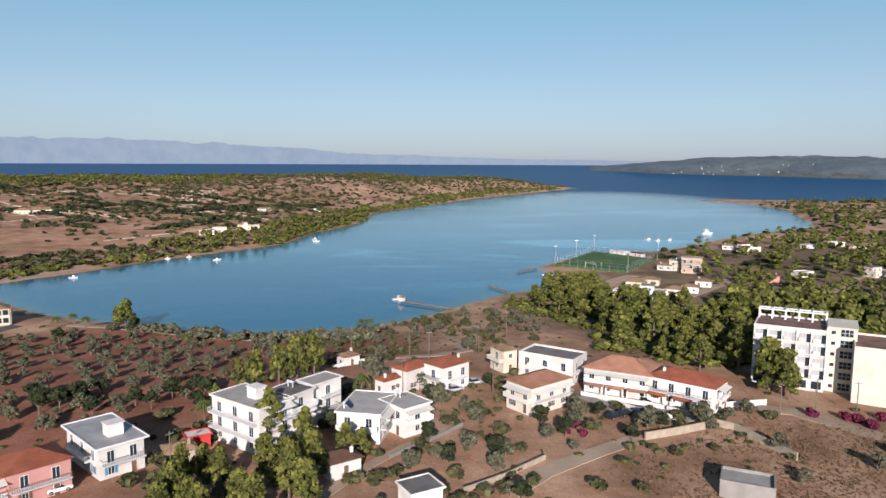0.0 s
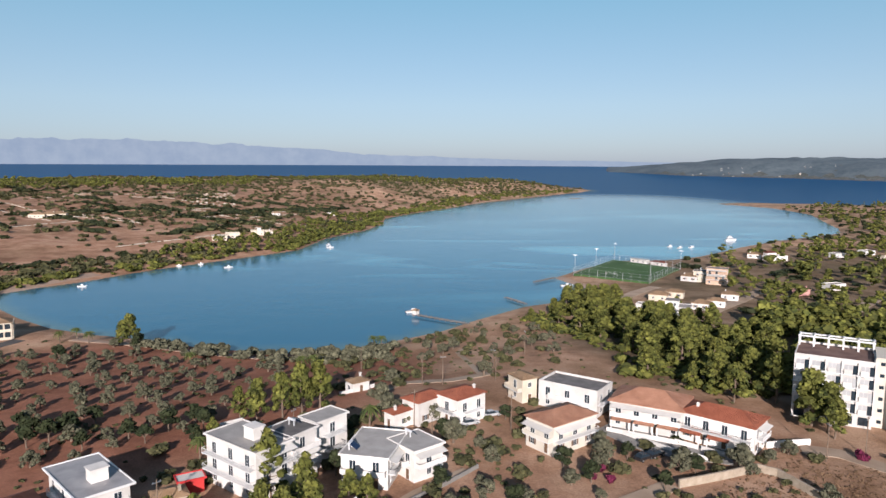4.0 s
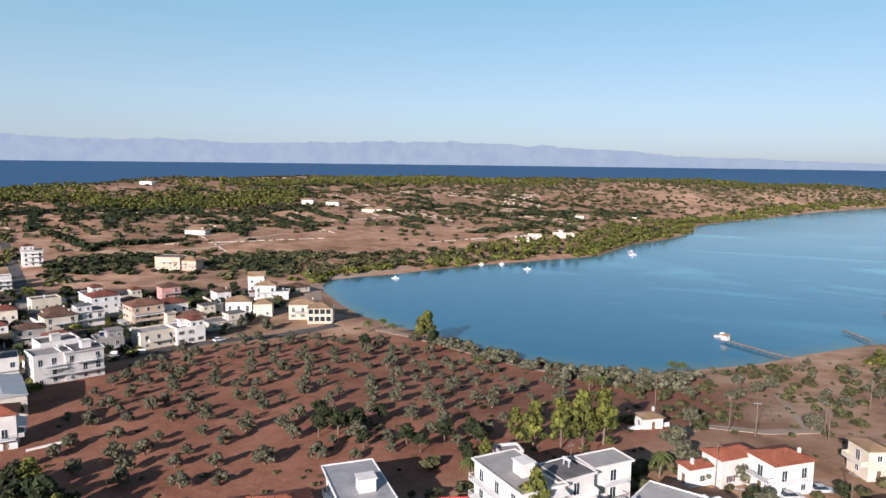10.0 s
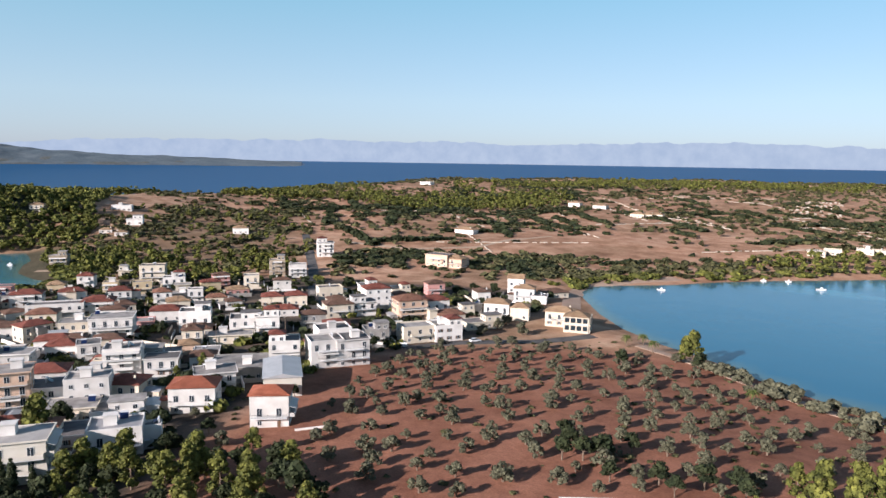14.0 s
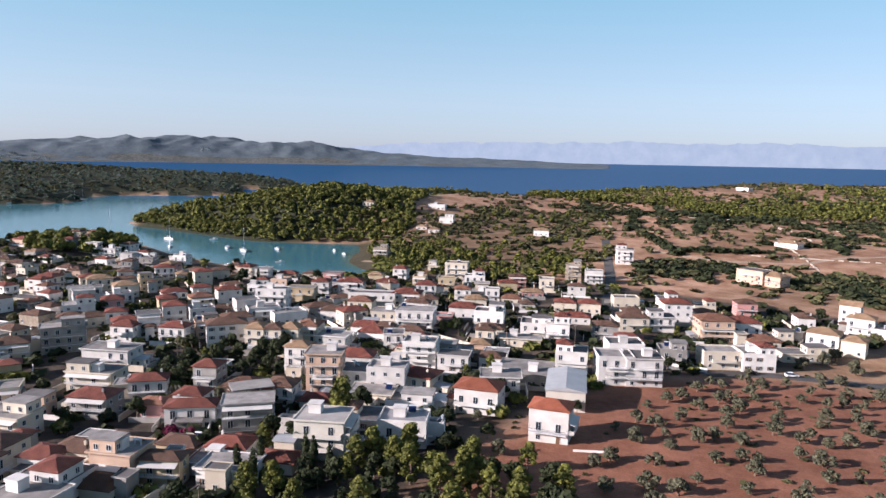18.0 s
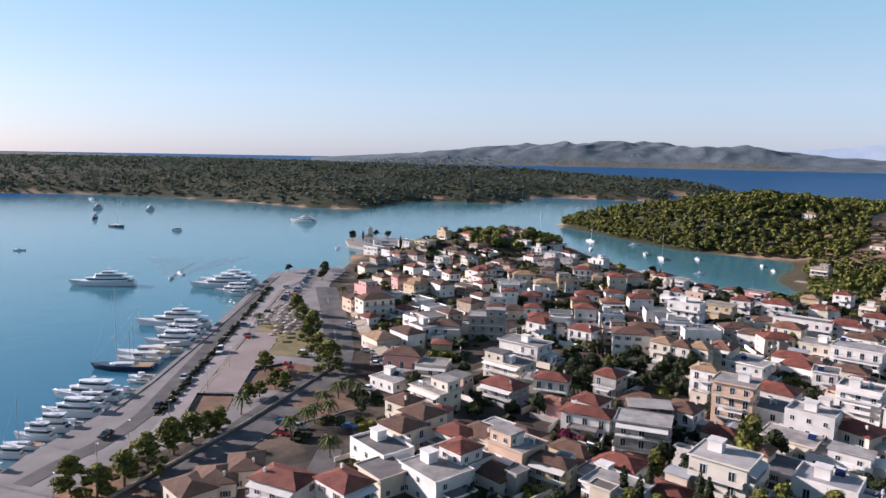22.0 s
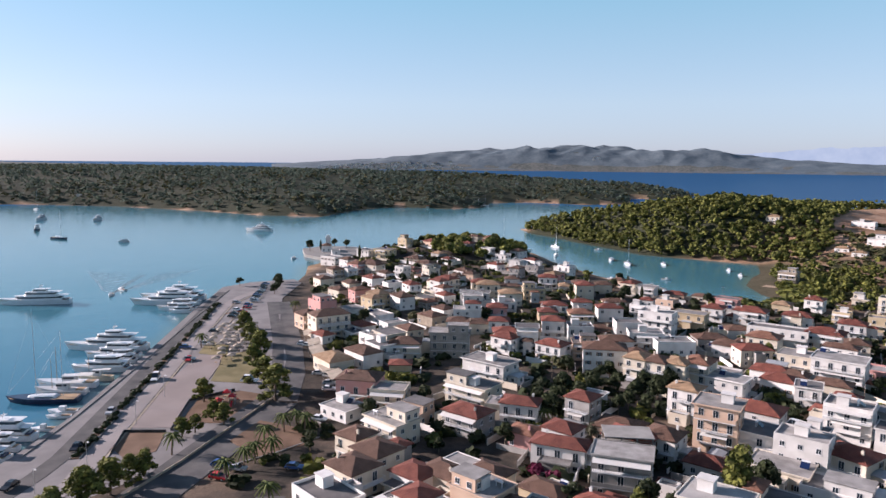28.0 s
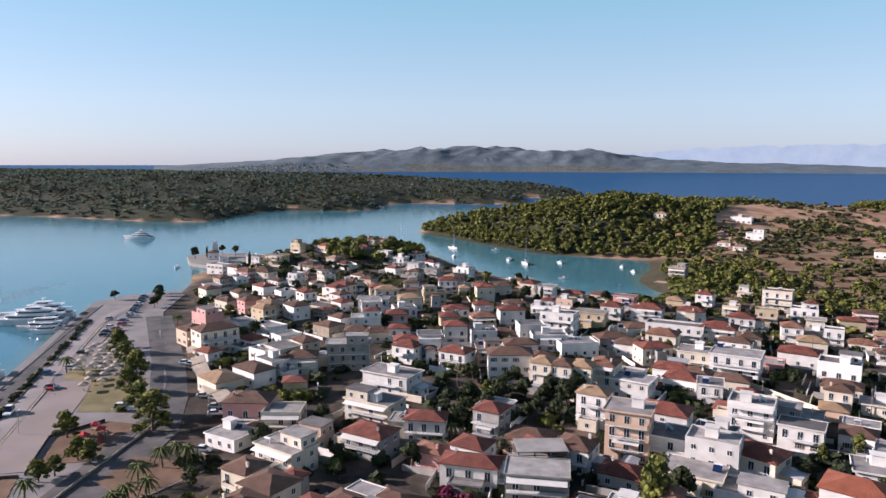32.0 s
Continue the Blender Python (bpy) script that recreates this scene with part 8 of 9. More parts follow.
for x, y, tall in scatter([(-150, 55), (-160, 92), (-143, 108), (-122, 112), (-98, 104), (-96, 90), (-120, 78), (-132, 60)], 38, 4.0, 8.4, 14, 4.4, avoid=0.5):
    tree("pine" if tall > 6.4 else "broadleaf", x, y, tall, 1.15, "dark trees between the town and the olive field")
forest("scrub", "green scrub on the bank of the cove", scatter([(-415, 85), (-440, 140), (-520, 150), (-500, 178), (-425, 160), (-395, 110)], 230, 1.4, 3.6, 47, 2.4), "bush", 34, 0.42, PINE_LEAF, 47, 1.2, 2.0)

YARDS = [(-52, 104), (-62, 150), (-20, 172), (20, 190), (66, 178), (76, 150), (44, 122), (0, 98)]
forest("garden_shrubs", "dark garden shrubs round the white houses", scatter(YARDS, 130, 0.8, 2.4, 51, 2.2, 0.3, avoid=-0.5, scale=0.05), "bush", 60, 0.26, SCRUB_LEAF, 51, 1.0, 1.6)
for x, y, tall in scatter(YARDS, 26, 2.6, 4.6, 52, 6.0, avoid=0.8):
    tree("olive" if tall < 3.6 else "broadleaf", x, y, tall, 1.15, "garden trees by the white houses")
UNDER = [(28, 310), (50, 340), (98, 330), (106, 225), (92, 186), (66, 180), (50, 205), (46, 260)]
forest("scrub", "green undergrowth beneath the near pines", scatter(UNDER, 330, 1.0, 3.0, 53, 2.6, avoid=1.0), "bush", 44, 0.34, PINE_LEAF, 53, 1.1, 1.9)
PLOT = [(28, 120), (64, 150), (100, 140), (118, 122), (96, 96), (52, 94)]
forest("dry_grass", "tall dry brown grass on a fallow plot", scatter(PLOT, 5200, 0.10, 0.26, 54, 0.25, 0.3, avoid=0.5, scale=0.05), "bush", 9, 0.20, DRY_GRASS, 54, 0.9, 1.6)

for x, y, tall in ((-88, 155, 5.5), (-91, 152, 5.0), (-85, 158, 6.0), (-84, 167, 4.5), (-94, 158, 5.0), (-71, 156, 4.6), (-66, 153, 4.2), (-135, 240, 5.5), (-60, 165, 4.8), (-64, 160, 5.2), (-56, 160, 5.0), (-78, 150, 4.4), (-99, 163, 4.6), (-55, 152, 4.5)):
    tree("broadleaf", x, y, tall, 1.2, "dark holm oaks among the olives")
for x, y, tall in ((-385, -150, 5), (-397, -133, 6), (-404, -136, 5), (-369, -121, 6), (-376, -123, 5), (-388, -128, 6)):
    tree("broadleaf", x, y, tall, 1.2, "trees at the head of the quay")
PINE_HILL = [(-785, -46), (-740, -28), (-664, 32), (-603, 80), (-588, 112), (-576, 150), (-556, 180), (-590, 205), (-640, 215), (-700, 245), (-800, 270), (-850, 210), (-770, 70), (-800, -15)]
forest("pine_wood", "dense bright green pine wood on a headland", scatter(PINE_HILL, 1200, 5.5, 9.0, 21, 4.4, avoid=2), "pine", 66, 0.75, PINE_LEAF, 21, 1.1, 1.6)
CREST_BELT = [(-690, 175), (-700, 225), (-800, 262), (-900, 345), (-990, 430), (-1020, 400), (-930, 290), (-840, 200), (-760, 170)]
forest("pine_wood", "belt of pines along the crest behind the cove", scatter(CREST_BELT, 420, 6.5, 11.0, 37, 5.0), "pine", 50, 0.85, PINE_LEAF, 37, 1.1, 1.7)
SLOPE_EDGE = [(-519, 145), (-535, 188), (-433, 291), (-354, 246), (-374, 194), (-438, 144)]
forest("pine_wood", "loose pines on the slope above the cove", scatter(SLOPE_EDGE, 190, 3.5, 8.0, 22, 4.5, 0.5, scale=0.02), "pine", 80, 0.7, PINE_LEAF, 22, 1.0, 1.5)
COVE_SLOPE = [(-541, 158), (-621, 210), (-673, 281), (-624, 416), (-430, 301), (-390, 217), (-433, 161)]
forest("scrub", "grey-green scrub on the slope above the cove", scatter(COVE_SLOPE, 850, 1.0, 3.0, 23, 3.0, 0.55, scale=0.02), "bush", 24, 0.45, SCRUB_LEAF, 23, 1.3, 2.2)
forest("pine_wood", "single pines among the scrub above the cove", scatter(COVE_SLOPE, 90, 3.5, 6.5, 42, 8.0, 0.3, scale=0.02), "pine", 50, 0.75, PINE_LEAF, 42, 1.1, 1.6)
PLAIN = [(-420, 330), (-350, 255), (-262, 352), (-244, 390), (-190, 480), (-130, 565), (-105, 720), (-100, 880), (-30, 1090), (40, 1275), (170, 1510), (330, 1860), (100, 1980), (-300, 2000), (-820, 1790), (-1220, 1390), (-1320, 900),
         (-1180, 570), (-980, 340), (-820, 320), (-640, 300), (-520, 360)]


def clear_of(spots, loop, keep=0.06):
    """Thins out what stands inside an open field."""
    deep = inside_by(np.array([p[0] for p in spots]), np.array([p[1] for p in spots]), loop)
    return [p for k, p in enumerate(spots) if deep[k] < 0 or (k * 0.618) % 1 < keep]


forest("scrub", "scattered grey-green bushes on the dry plain", clear_of(scatter(PLAIN, 7500, 1.0, 3.2, 24, 3.2, 0.5, scale=0.012), PINK_FIELD, 0.12), "bush", 16, 0.45, SCRUB_LEAF, 24, 1.3, 2.4)
forest("olive_groves", "olive trees scattered over the dry plain", clear_of(scatter(PLAIN, 2600, 2.6, 5.0, 25, 6.0, 0.35, scale=0.006), PINK_FIELD, 0.1), "olive", 26, 0.66, SCRUB_LEAF, 25, 1.1, 1.8)
rng, rows = random.Random(71), []
for _ in range(70):
    x, y, a, long = rng.uniform(-700, -130), rng.uniform(330, 950), radians(rng.choice([146, 152, 158, 60]) + rng.uniform(-6, 6)), rng.uniform(40, 150)
    for k in range(int(long / 3.4)):
        px, py = x + math.cos(a) * k * 3.4 + rng.uniform(-1, 1), y + math.sin(a) * k * 3.4 + rng.uniform(-1, 1)
        rows.append((px, py, rng.uniform(1.6, 4.2)))
deep = inside_by(np.array([p[0] for p in rows]), np.array([p[1] for p in rows]), PLAIN)
forest("hedge", "dark hedgerows and olives along the field edges", clear_of([p for p, e in zip(rows, deep) if e > 4], PINK_FIELD, 0.1), "bush", 26, 0.45, DARK_LEAF, 72, 1.2, 2.0)
rng, stones = random.Random(91), Build()
for _ in range(34):
    x, y, a, long = rng.uniform(-640, -150), rng.uniform(350, 900), radians(rng.choice([148, 154, 58]) + rng.uniform(-8, 8)), rng.uniform(40, 130)
    for k in range(int(long / 3)):
        px, py = x + math.cos(a) * k * 3 + rng.uniform(-0.4, 0.4), y + math.sin(a) * k * 3 + rng.uniform(-0.4, 0.4)
        if rng.random() < 0.2 or inside_by(np.array([px]), np.array([py]), PLAIN)[0] < 6:
            continue
        q = rng.uniform(0.5, 0.8)
        c, e, z = math.cos(a) * 1.6, math.sin(a) * 1.6, land(px, py)
        stones.add([(px - c + e * .3, py - e - c * .3, z - .5), (px + c + e * .3, py + e - c * .3, z - .5), (px + c - e * .3, py + e + c * .3, z - .5), (px - c - e * .3, py - e + c * .3, z - .5),
                    (px - c + e * .2, py - e - c * .2, z + q), (px + c + e * .2, py + e - c * .2, z + q * .9), (px + c - e * .2, py + e + c * .2, z + q * .9), (px - c - e * .2, py - e + c * .2, z + q)],
                   [(3, 2, 1, 0), (4, 5, 6, 7), (0, 1, 5, 4), (1, 2, 6, 5), (2, 3, 7, 6), (3, 0, 4, 7)])
tagged(new("field_walls", stones.mesh("field_walls", LIMESTONE)), "low dry-stone walls between the fields of the plain", "stone wall", kind="stuff")
BELT = [(-1558, 822), (-755, 619), (-576, 782), (-512, 710), (-645, 532), (-731, 402), (-860, 430), (-1180, 580)]
forest("pine_wood", "dark pine belts crossing the plain", scatter(BELT, 900, 4.0, 8.0, 26, 5.5, 0.45, scale=0.008), "pine", 36, 1.0, PINE_LEAF, 26, 1.2, 1.9)
BAND = [(-731, 433), (-678, 481), (-567, 519), (-491, 652), (-548, 724), (-620, 600), (-700, 525), (-775, 470), (-840, 430), (-800, 400)]
forest("pine_wood", "dense dark band of pines across the plain", scatter(BAND, 520, 5.0, 9.0, 48, 4.5), "pine", 40, 0.95, PINE_LEAF, 48, 1.2, 1.8)
CREST = [(-827, 810), (-693, 1225), (-388, 1329), (-342, 1175), (-554, 986), (-736, 724)]
forest("pine_wood", "pine wood on the crest of the western headland", scatter(CREST, 1000, 4.0, 8.0, 28, 6.5, 0.25, scale=0.008), "pine", 32, 1.1, PINE_LEAF, 28, 1.3, 2.0)
CREST = [(-420, 1250), (-150, 1240), (60, 1420), (220, 1720), (150, 1850), (-100, 1700), (-500, 1500)]
forest("pine_wood", "low pines on the end of the headland", scatter(CREST, 600, 3.5, 6.5, 43, 7.0, 0.35, scale=0.006), "pine", 30, 1.1, PINE_LEAF, 43, 1.3, 2.0)
HEDGES = [(-427, 317), (-390, 361), (-316, 416), (-285, 391), (-332, 328), (-384, 288)]
forest("scrub", "dark hedges and thickets beside the cottages", scatter(HEDGES, 260, 1.6, 4.0, 41, 2.6, 0.6, scale=0.03), "bush", 34, 0.42, DARK_LEAF, 41, 1.2, 2.0)
BANK = [(-190, 476), (-165, 512), (-132, 562), (-127, 640), (-104, 720), (-96, 800), (-104, 880), (-140, 860), (-160, 700), (-185, 600), (-215, 520), (-225, 470)]
forest("pine_wood", "bright pines along the lagoon bank", scatter(BANK, 300, 4.0, 7.5, 29, 5.5, 0.2), "pine", 60, 0.8, PINE_LEAF, 29, 1.2, 1.7)
SHORE = [(-245, 395), (-190, 478), (-225, 500), (-300, 440), (-360, 400), (-330, 360), (-265, 362)]
forest("scrub", "dark scrub hedges by the lagoon head", scatter(SHORE, 190, 1.5, 3.6, 30, 3.0, 0.4, scale=0.03), "bush", 34, 0.42, SCRUB_LEAF, 30, 1.2, 2.0)
ALONG = [(-20, 1085), (40, 1265), (170, 1510), (290, 1730), (250, 1700), (120, 1500), (0, 1290), (-60, 1100), (-120, 900), (-98, 890)]
forest("scrub", "green scrub along the headland's shore", scatter(ALONG, 500, 2.0, 4.0, 31, 5.0), "bush", 26, 0.5, PINE_LEAF, 31, 1.4, 2.4)
EAST = [(130, 330), (150, 515), (190, 545), (290, 650), (390, 735), (420, 790), (490, 1000), (505, 1135), (700, 1230), (1290, 1160), (900, 500), (400, 250), (200, 200)]
forest("pine_wood", "pine wood on the low land beyond the playing field", scatter(EAST, 950, 5.0, 9.0, 32, 6.5, 0.3, scale=0.008), "pine", 40, 0.95, PINE_LEAF, 32, 1.1, 1.7)
forest("scrub", "scrub on the low land beyond the playing field", scatter(EAST, 1300, 1.5, 3.5, 33, 4.5, 0.3), "bush", 22, 0.5, DARK_LEAF, 33, 1.3, 2.2)
NEAR_EAST = [(115, 300), (120, 345), (160, 430), (165, 510), (260, 600), (420, 640), (420, 420), (280, 280), (180, 230)]
forest("pine_wood", "dark green trees among the cottages by the playing field", scatter(NEAR_EAST, 260, 4.0, 8.5, 58, 6.0, 0.3, avoid=2.0, scale=0.02), "pine", 60, 0.8, PINE_LEAF, 58, 1.1, 1.6)
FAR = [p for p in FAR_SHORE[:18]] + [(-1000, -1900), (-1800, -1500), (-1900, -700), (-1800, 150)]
forest("far_woods", "wooded shore across the harbour, greyed green for haze", scatter(FAR, 6200, 3.5, 8.0, 34, 6.0, 0.10, avoid=0), "pine", 16, 1.5, HAZED_LEAF, 34, 1.7, 2.6)
forest("far_woods", "darker pines among the woods across the harbour", scatter(FAR, 1500, 5.0, 8.5, 35, 9.0, 0.5, avoid=0, scale=0.006), "pine", 22, 1.4, SCRUB_LEAF, 35, 1.5, 2.2)
rocks = Build()
for x, y, tall in scatter([(-361, 948), (-316, 988), (-269, 847), (-315, 832)], 140, 0.6, 1.8, 44, 2.5):
    z = land(x, y)
    rocks.box(x - tall, y - tall * 0.8, z - 0.5, x + tall, y + tall * 0.9, z + tall * 0.6, 0, tall * 0.45)
tagged(new("rocks", rocks.mesh("rocks", LIMESTONE)), "pale limestone rubble on the hillside", "rocks", kind="stuff")
forest("garden_shrubs", "dark green garden shrubs between the town houses", scatter(CORE, 900, 1.2, 3.2, 45, 2.5, avoid=-1.0), "bush", 24, 0.36, DARK_LEAF, 45, 1.0, 1.7)
forest("garden_shrubs", "bright climbing plants between the town houses", scatter(CORE, 300, 1.4, 3.4, 46, 4.0, avoid=-1.0), "bush", 40, 0.36, PINE_LEAF, 46, 0.9, 1.5)

# ---- lean-tos, yards and sheds built against the town houses ----
rng = random.Random(5)
built = 0
for x, y, w, d, turn, wall, _ in list(homes):
    if built >= 120 or not (inside_by(np.array([x]), np.array([y]), CORE)[0] > 2):
        continue
    for side in rng.sample(range(4), 3):
        aw, ad = rng.uniform(3.0, 6.0), rng.uniform(2.6, 4.5)
        reach = (d if side % 2 == 0 else w) / 2 + ad / 2 + 0.02
        a = radians(turn + side * 90)
        px, py = x + math.sin(a) * reach, y - math.cos(a) * reach
        if any(math.hypot(px - b, py - c) < r * 0.75 + 2.2 for b, c, r in taken if (b, c) != (x, y)) or inside_by(np.array([px]), np.array([py]), MAINLAND)[0] < 6:
            continue
        kind = rng.choice(["flat", "flat", "hip", "sheet"])
        house(round(px, 1), round(py, 1), round(aw, 1), round(ad, 1), rng.choice([0.85, 1, 1.0, 1.7]), turn + side * 90, kind, rng.choice([wall, "white", "grey", "cream"]), rng.choice(["red", "brown", "orange"]),
              windows=rng.random() < 0.4, kind="outbuilding", label=f"low {'flat-roofed' if kind == 'flat' else 'tiled' if kind == 'hip' else 'sheet-roofed'} outbuilding against a town house", balcony=9)
        built += 1
        break

# ---- bushes down to the water along the lagoon ----
rng = random.Random(71)
bank = []
for a, b in zip(COAST_WEST[4:17], COAST_WEST[5:18]):
    way = Vector((b[0] - a[0], b[1] - a[1], 0))
    inland = Vector((-way.y, way.x, 0)).normalized()
    if inside_by(np.array([a[0] + way.x / 2 + inland.x * 8]), np.array([a[1] + way.y / 2 + inland.y * 8]), MAINLAND)[0] < 0:
        inland = -inland
    for _ in range(int(way.length / 1.5)):
        p = Vector((*a, 0)) + way * rng.random() + inland * rng.uniform(2.5, 20)
        if noise.noise((p.x * 0.03, p.y * 0.03, 4)) > -0.22:
            bank.append((p.x, p.y, rng.uniform(1.2, 3.6)))
forest("shore_scrub", "green scrub along the bank of the lagoon", bank, "bush", 34, 0.4, PINE_LEAF, 71, 1.2, 2.0)

# ---- low yard walls between the town houses ----
yards = Build()
for x, y, w, d, turn, wall, _ in list(homes):
    if not (inside_by(np.array([x]), np.array([y]), CORE)[0] > 0):
        continue
    for side in range(4):
        if rng.random() < 0.45:
            continue
        gap, tall, slot = rng.uniform(2.0, 4.5), rng.uniform(0.9, 2.1), rng.randrange(3)
        reach, half = (d if side % 2 == 0 else w) / 2 + gap, (w if side % 2 == 0 else d) / 2 + rng.uniform(0.5, 2.5)
        a = radians(turn + side * 90)
        mid = Vector((x + math.sin(a) * reach, y - math.cos(a) * reach, 0))
        way = Vector((math.cos(a), math.sin(a), 0))
        out = Vector((math.sin(a), -math.cos(a), 0)) * 0.13
        ends = (mid - way * half, mid + way * half)
        if any(math.hypot(p.x - b, p.y - c) < r * 0.85 + 0.6 for p in (*ends, mid) for b, c, r in taken if (b, c) != (x, y)) or any(inside_by(np.array([p.x]), np.array([p.y]), CORE)[0] < 2 for p in ends):
            continue
        low = [p + out * q for p in ends for q in (-1, 1)]
        foot = [Vector((p.x, p.y, land(p.x, p.y))) for p in (low[0], low[2], low[3], low[1])]
        yards.add([p - Vector((0, 0, 0.4)) for p in foot] + [p + Vector((0, 0, tall)) for p in foot],
                  [(3, 2, 1, 0), (4, 5, 6, 7), (0, 1, 5, 4), (1, 2, 6, 5), (2, 3, 7, 6), (3, 0, 4, 7)], slot)
tagged(new("yard_walls", yards.mesh("yard_walls", WALLS["white"], WALLS["cream"], WALLS["grey"])), "low rendered yard walls between the town houses", "walls", kind="stuff")

NEAR_SCRUB = [(-200, 130), (-215, 225), (-150, 270), (-60, 250), (-20, 262), (35, 330), (60, 330), (105, 190), (140, 130), (100, 40), (-40, 40), (-110, 90)]
forest("weeds", "dry weeds and tufts on the bare ground", scatter(NEAR_SCRUB, 800, 0.25, 0.7, 36, 2.0, 0.5, scale=0.02), "bush", 12, 0.3, SCRUB_LEAF, 36, 1.3, 2.4)

# ---- porches and terraces on the near houses ----
def home_at(x, y):
    return min(homes, key=lambda q: math.hypot(q[0] - x, q[1] - y))


def lean_to(w, deep, drop, material):
    v = [(-w / 2, 0, drop), (w / 2, 0, drop), (w / 2, -deep, 0), (-w / 2, -deep, 0)]
    v += [(x, y, z - 0.14) for x, y, z in v]
    return roof_uv(mesh_of("porch_roof", v, [(3, 2, 1, 0), (4, 5, 6, 7), (0, 1, 5, 4), (1, 2, 6, 5), (2, 3, 7, 6), (3, 0, 4, 7)], [material]))


for hx, hy, places in ((56.7, 157.6, (-4.6, 1.2)), (44.1, 167, (-5.0, 0.0, 5.0))):
    x, y, w, d, turn, wall, home = home_at(hx, hy)
    for u in places:
        m = pose(0, 0, 0, 0, 0, 180) @ pose(u, -d / 2 - 0.003, 2.5)
        porch = part("porch_roof", lean_to(4.4, 2.2, 0.6, TILE["bright red"] if hx > 50 else TILE["salmon"]), home, m)
        for e in (-2.0, 2.0):
            part("porch_post", Build().box(-0.12, -0.12, -2.8, 0.12, 0.12, 0.0).mesh("porch_post", WHITE_PAINT), porch, pose(e, -2.0, 0))
        part("terrace_wall", Build().box(-2.6, -3.6, -2.9, 2.6, -3.4, -1.5).mesh("terrace_wall", WALLS["white"]), home, m)

# ---- open column bays of the building at the head of the lagoon ----
x, y, w, d, turn, wall, home = home_at(-176.8, 270.8)
for face, long, reach in ((0, w, d / 2), (90, d, w / 2)):
    for level in range(2):
        z = 0.2 + level * 3.1
        for k in range(4):
            u = -long / 2 + long * (k + 0.5) / 4
            # dark glassy panel painting the shade inside an open bay
            part("open_bay", Build().box(-long / 8 + 0.25, -0.05, 0, long / 8 - 0.25, 0.02, 2.3).mesh("open_bay", GLASS), home, pose(0, 0, 0, 0, 0, face) @ pose(u, -reach - 0.006, z + 0.5))
        for k in range(5):
            u = -long / 2 + 0.2 + (long - 0.4) * k / 4
            part("column", Build().box(-0.22, -0.5, 0, 0.22, 0, 2.9).mesh("column", WALLS["cream"]), home, pose(0, 0, 0, 0, 0, face) @ pose(u, -reach - 0.004, z))
        part("ledge", Build().box(-long / 2, -0.6, 0, long / 2, 0, 0.3).mesh("ledge", WALLS["cream"]), home, pose(0, 0, 0, 0, 0, face) @ pose(0, -reach - 0.004, z + 2.9))
        part("parapet", Build().box(-long / 2, -0.55, 0, long / 2, -0.4, 0.9).mesh("parapet", WALLS["cream"]), home, pose(0, 0, 0, 0, 0, face) @ pose(0, -reach - 0.004, z))

# ---- unfinished house in the town: slabs on columns, timber boarding ----
skeleton = thing("unfinished_house", pose(-195.5, 53.5, land(-195.5, 53.5), 0, 0, 97), "unfinished three-level concrete frame with brown timber boarding", "house", "houses of the town")
taken.append((-195.5, 53.5, 5.5))
for level in range(3):
    z = 2.9 * (level + 1)
    part("slab", Build().box(-5.4, -3.6, z - 0.22, 5.4, 3.6, z).mesh("slab", WALLS["grey"]), skeleton)
    for u in (-5.1, -1.7, 1.7, 5.1):
        for v in (-3.3, 3.3):
            part("column", Build().box(u - 0.16, v - 0.16, z - 2.9, u + 0.16, v + 0.16, z - 0.224).mesh("column", WALLS["grey"]), skeleton)
    for k in range(4):
        part("board", Build().box(-5.3, -3.74, 0, 5.3, -3.66, 0.16).mesh("board", BARK), skeleton, pose(0, 0, z - 2.5 + k * 0.55))
part("infill_wall", Build().box(-5.0, 3.0, 0, 5.0, 3.12, 8.4).mesh("infill_wall", WALLS["peach"]), skeleton)

# ---- timber poles that carry the wires ----
POLE = Build().tube((0, 0, -0.5), (0, 0, 8.2), 0.14, 0.09, 7).mesh("pole", BARK)
ARM = Build().box(-0.8, -0.06, 7.6, 0.8, 0.06, 7.75).box(-0.7, -0.04, 7.75, -0.6, 0.04, 7.95).box(0.6, -0.04, 7.75, 0.7, 0.04, 7.95).mesh("crossarm", STEEL)
poles = [(92, 150), (84, 152), (74, 148), (12, 162), (-5, 148), (-48, 118), (22, 238), (10, 205), (-4, 196), (-34, 152)] + [p[:2] for p in scatter(CORE, 34, 1, 2, 57, 20.0, avoid=0.0)]
for k, (x, y) in enumerate(poles):
    pole = thing("utility_pole", pose(x, y, land(x, y), 0, 0, (k * 47) % 180), "brown timber utility pole with a steel crossarm", "pole", "poles along the lanes")
    part("pole", POLE, pole)
    part("crossarm", ARM, pole)

# ---- playing field on the spit ----
PITCH = [(70, 437), (108, 501), (142, 462), (108, 408)]
paving("playing_field", PITCH, 0.2, 2.6, TURF, "green artificial turf playing field", "playing field")
pitch_top = 2.6
(ax, ay), (bx, by), (cx, cy), (dx, dy) = PITCH
for k in range(4):
    (px, py), (qx, qy) = PITCH[k], PITCH[(k + 1) % 4]
    run = thing("field_fence", pose(px, py, pitch_top - 0.1), "tall grey mesh fence round the playing field", "fence", "fences of the playing field")
    n = int(math.dist((px, py), (qx, qy)) / 5)
    for s in range(n + 1):
        part("post", Build().tube((0, 0, -1.5), (0, 0, 4.0), 0.08, 0.07, 6).mesh("post", STEEL), run, pose((qx - px) * s / n, (qy - py) * s / n, 0))
    for z in (0.4, 2.2, 3.9):
        part("fence_rail", Build().tube((0, 0, z), (qx - px, qy - py, z), 0.04, 0.04, 4).mesh("fence_rail", STEEL), run)
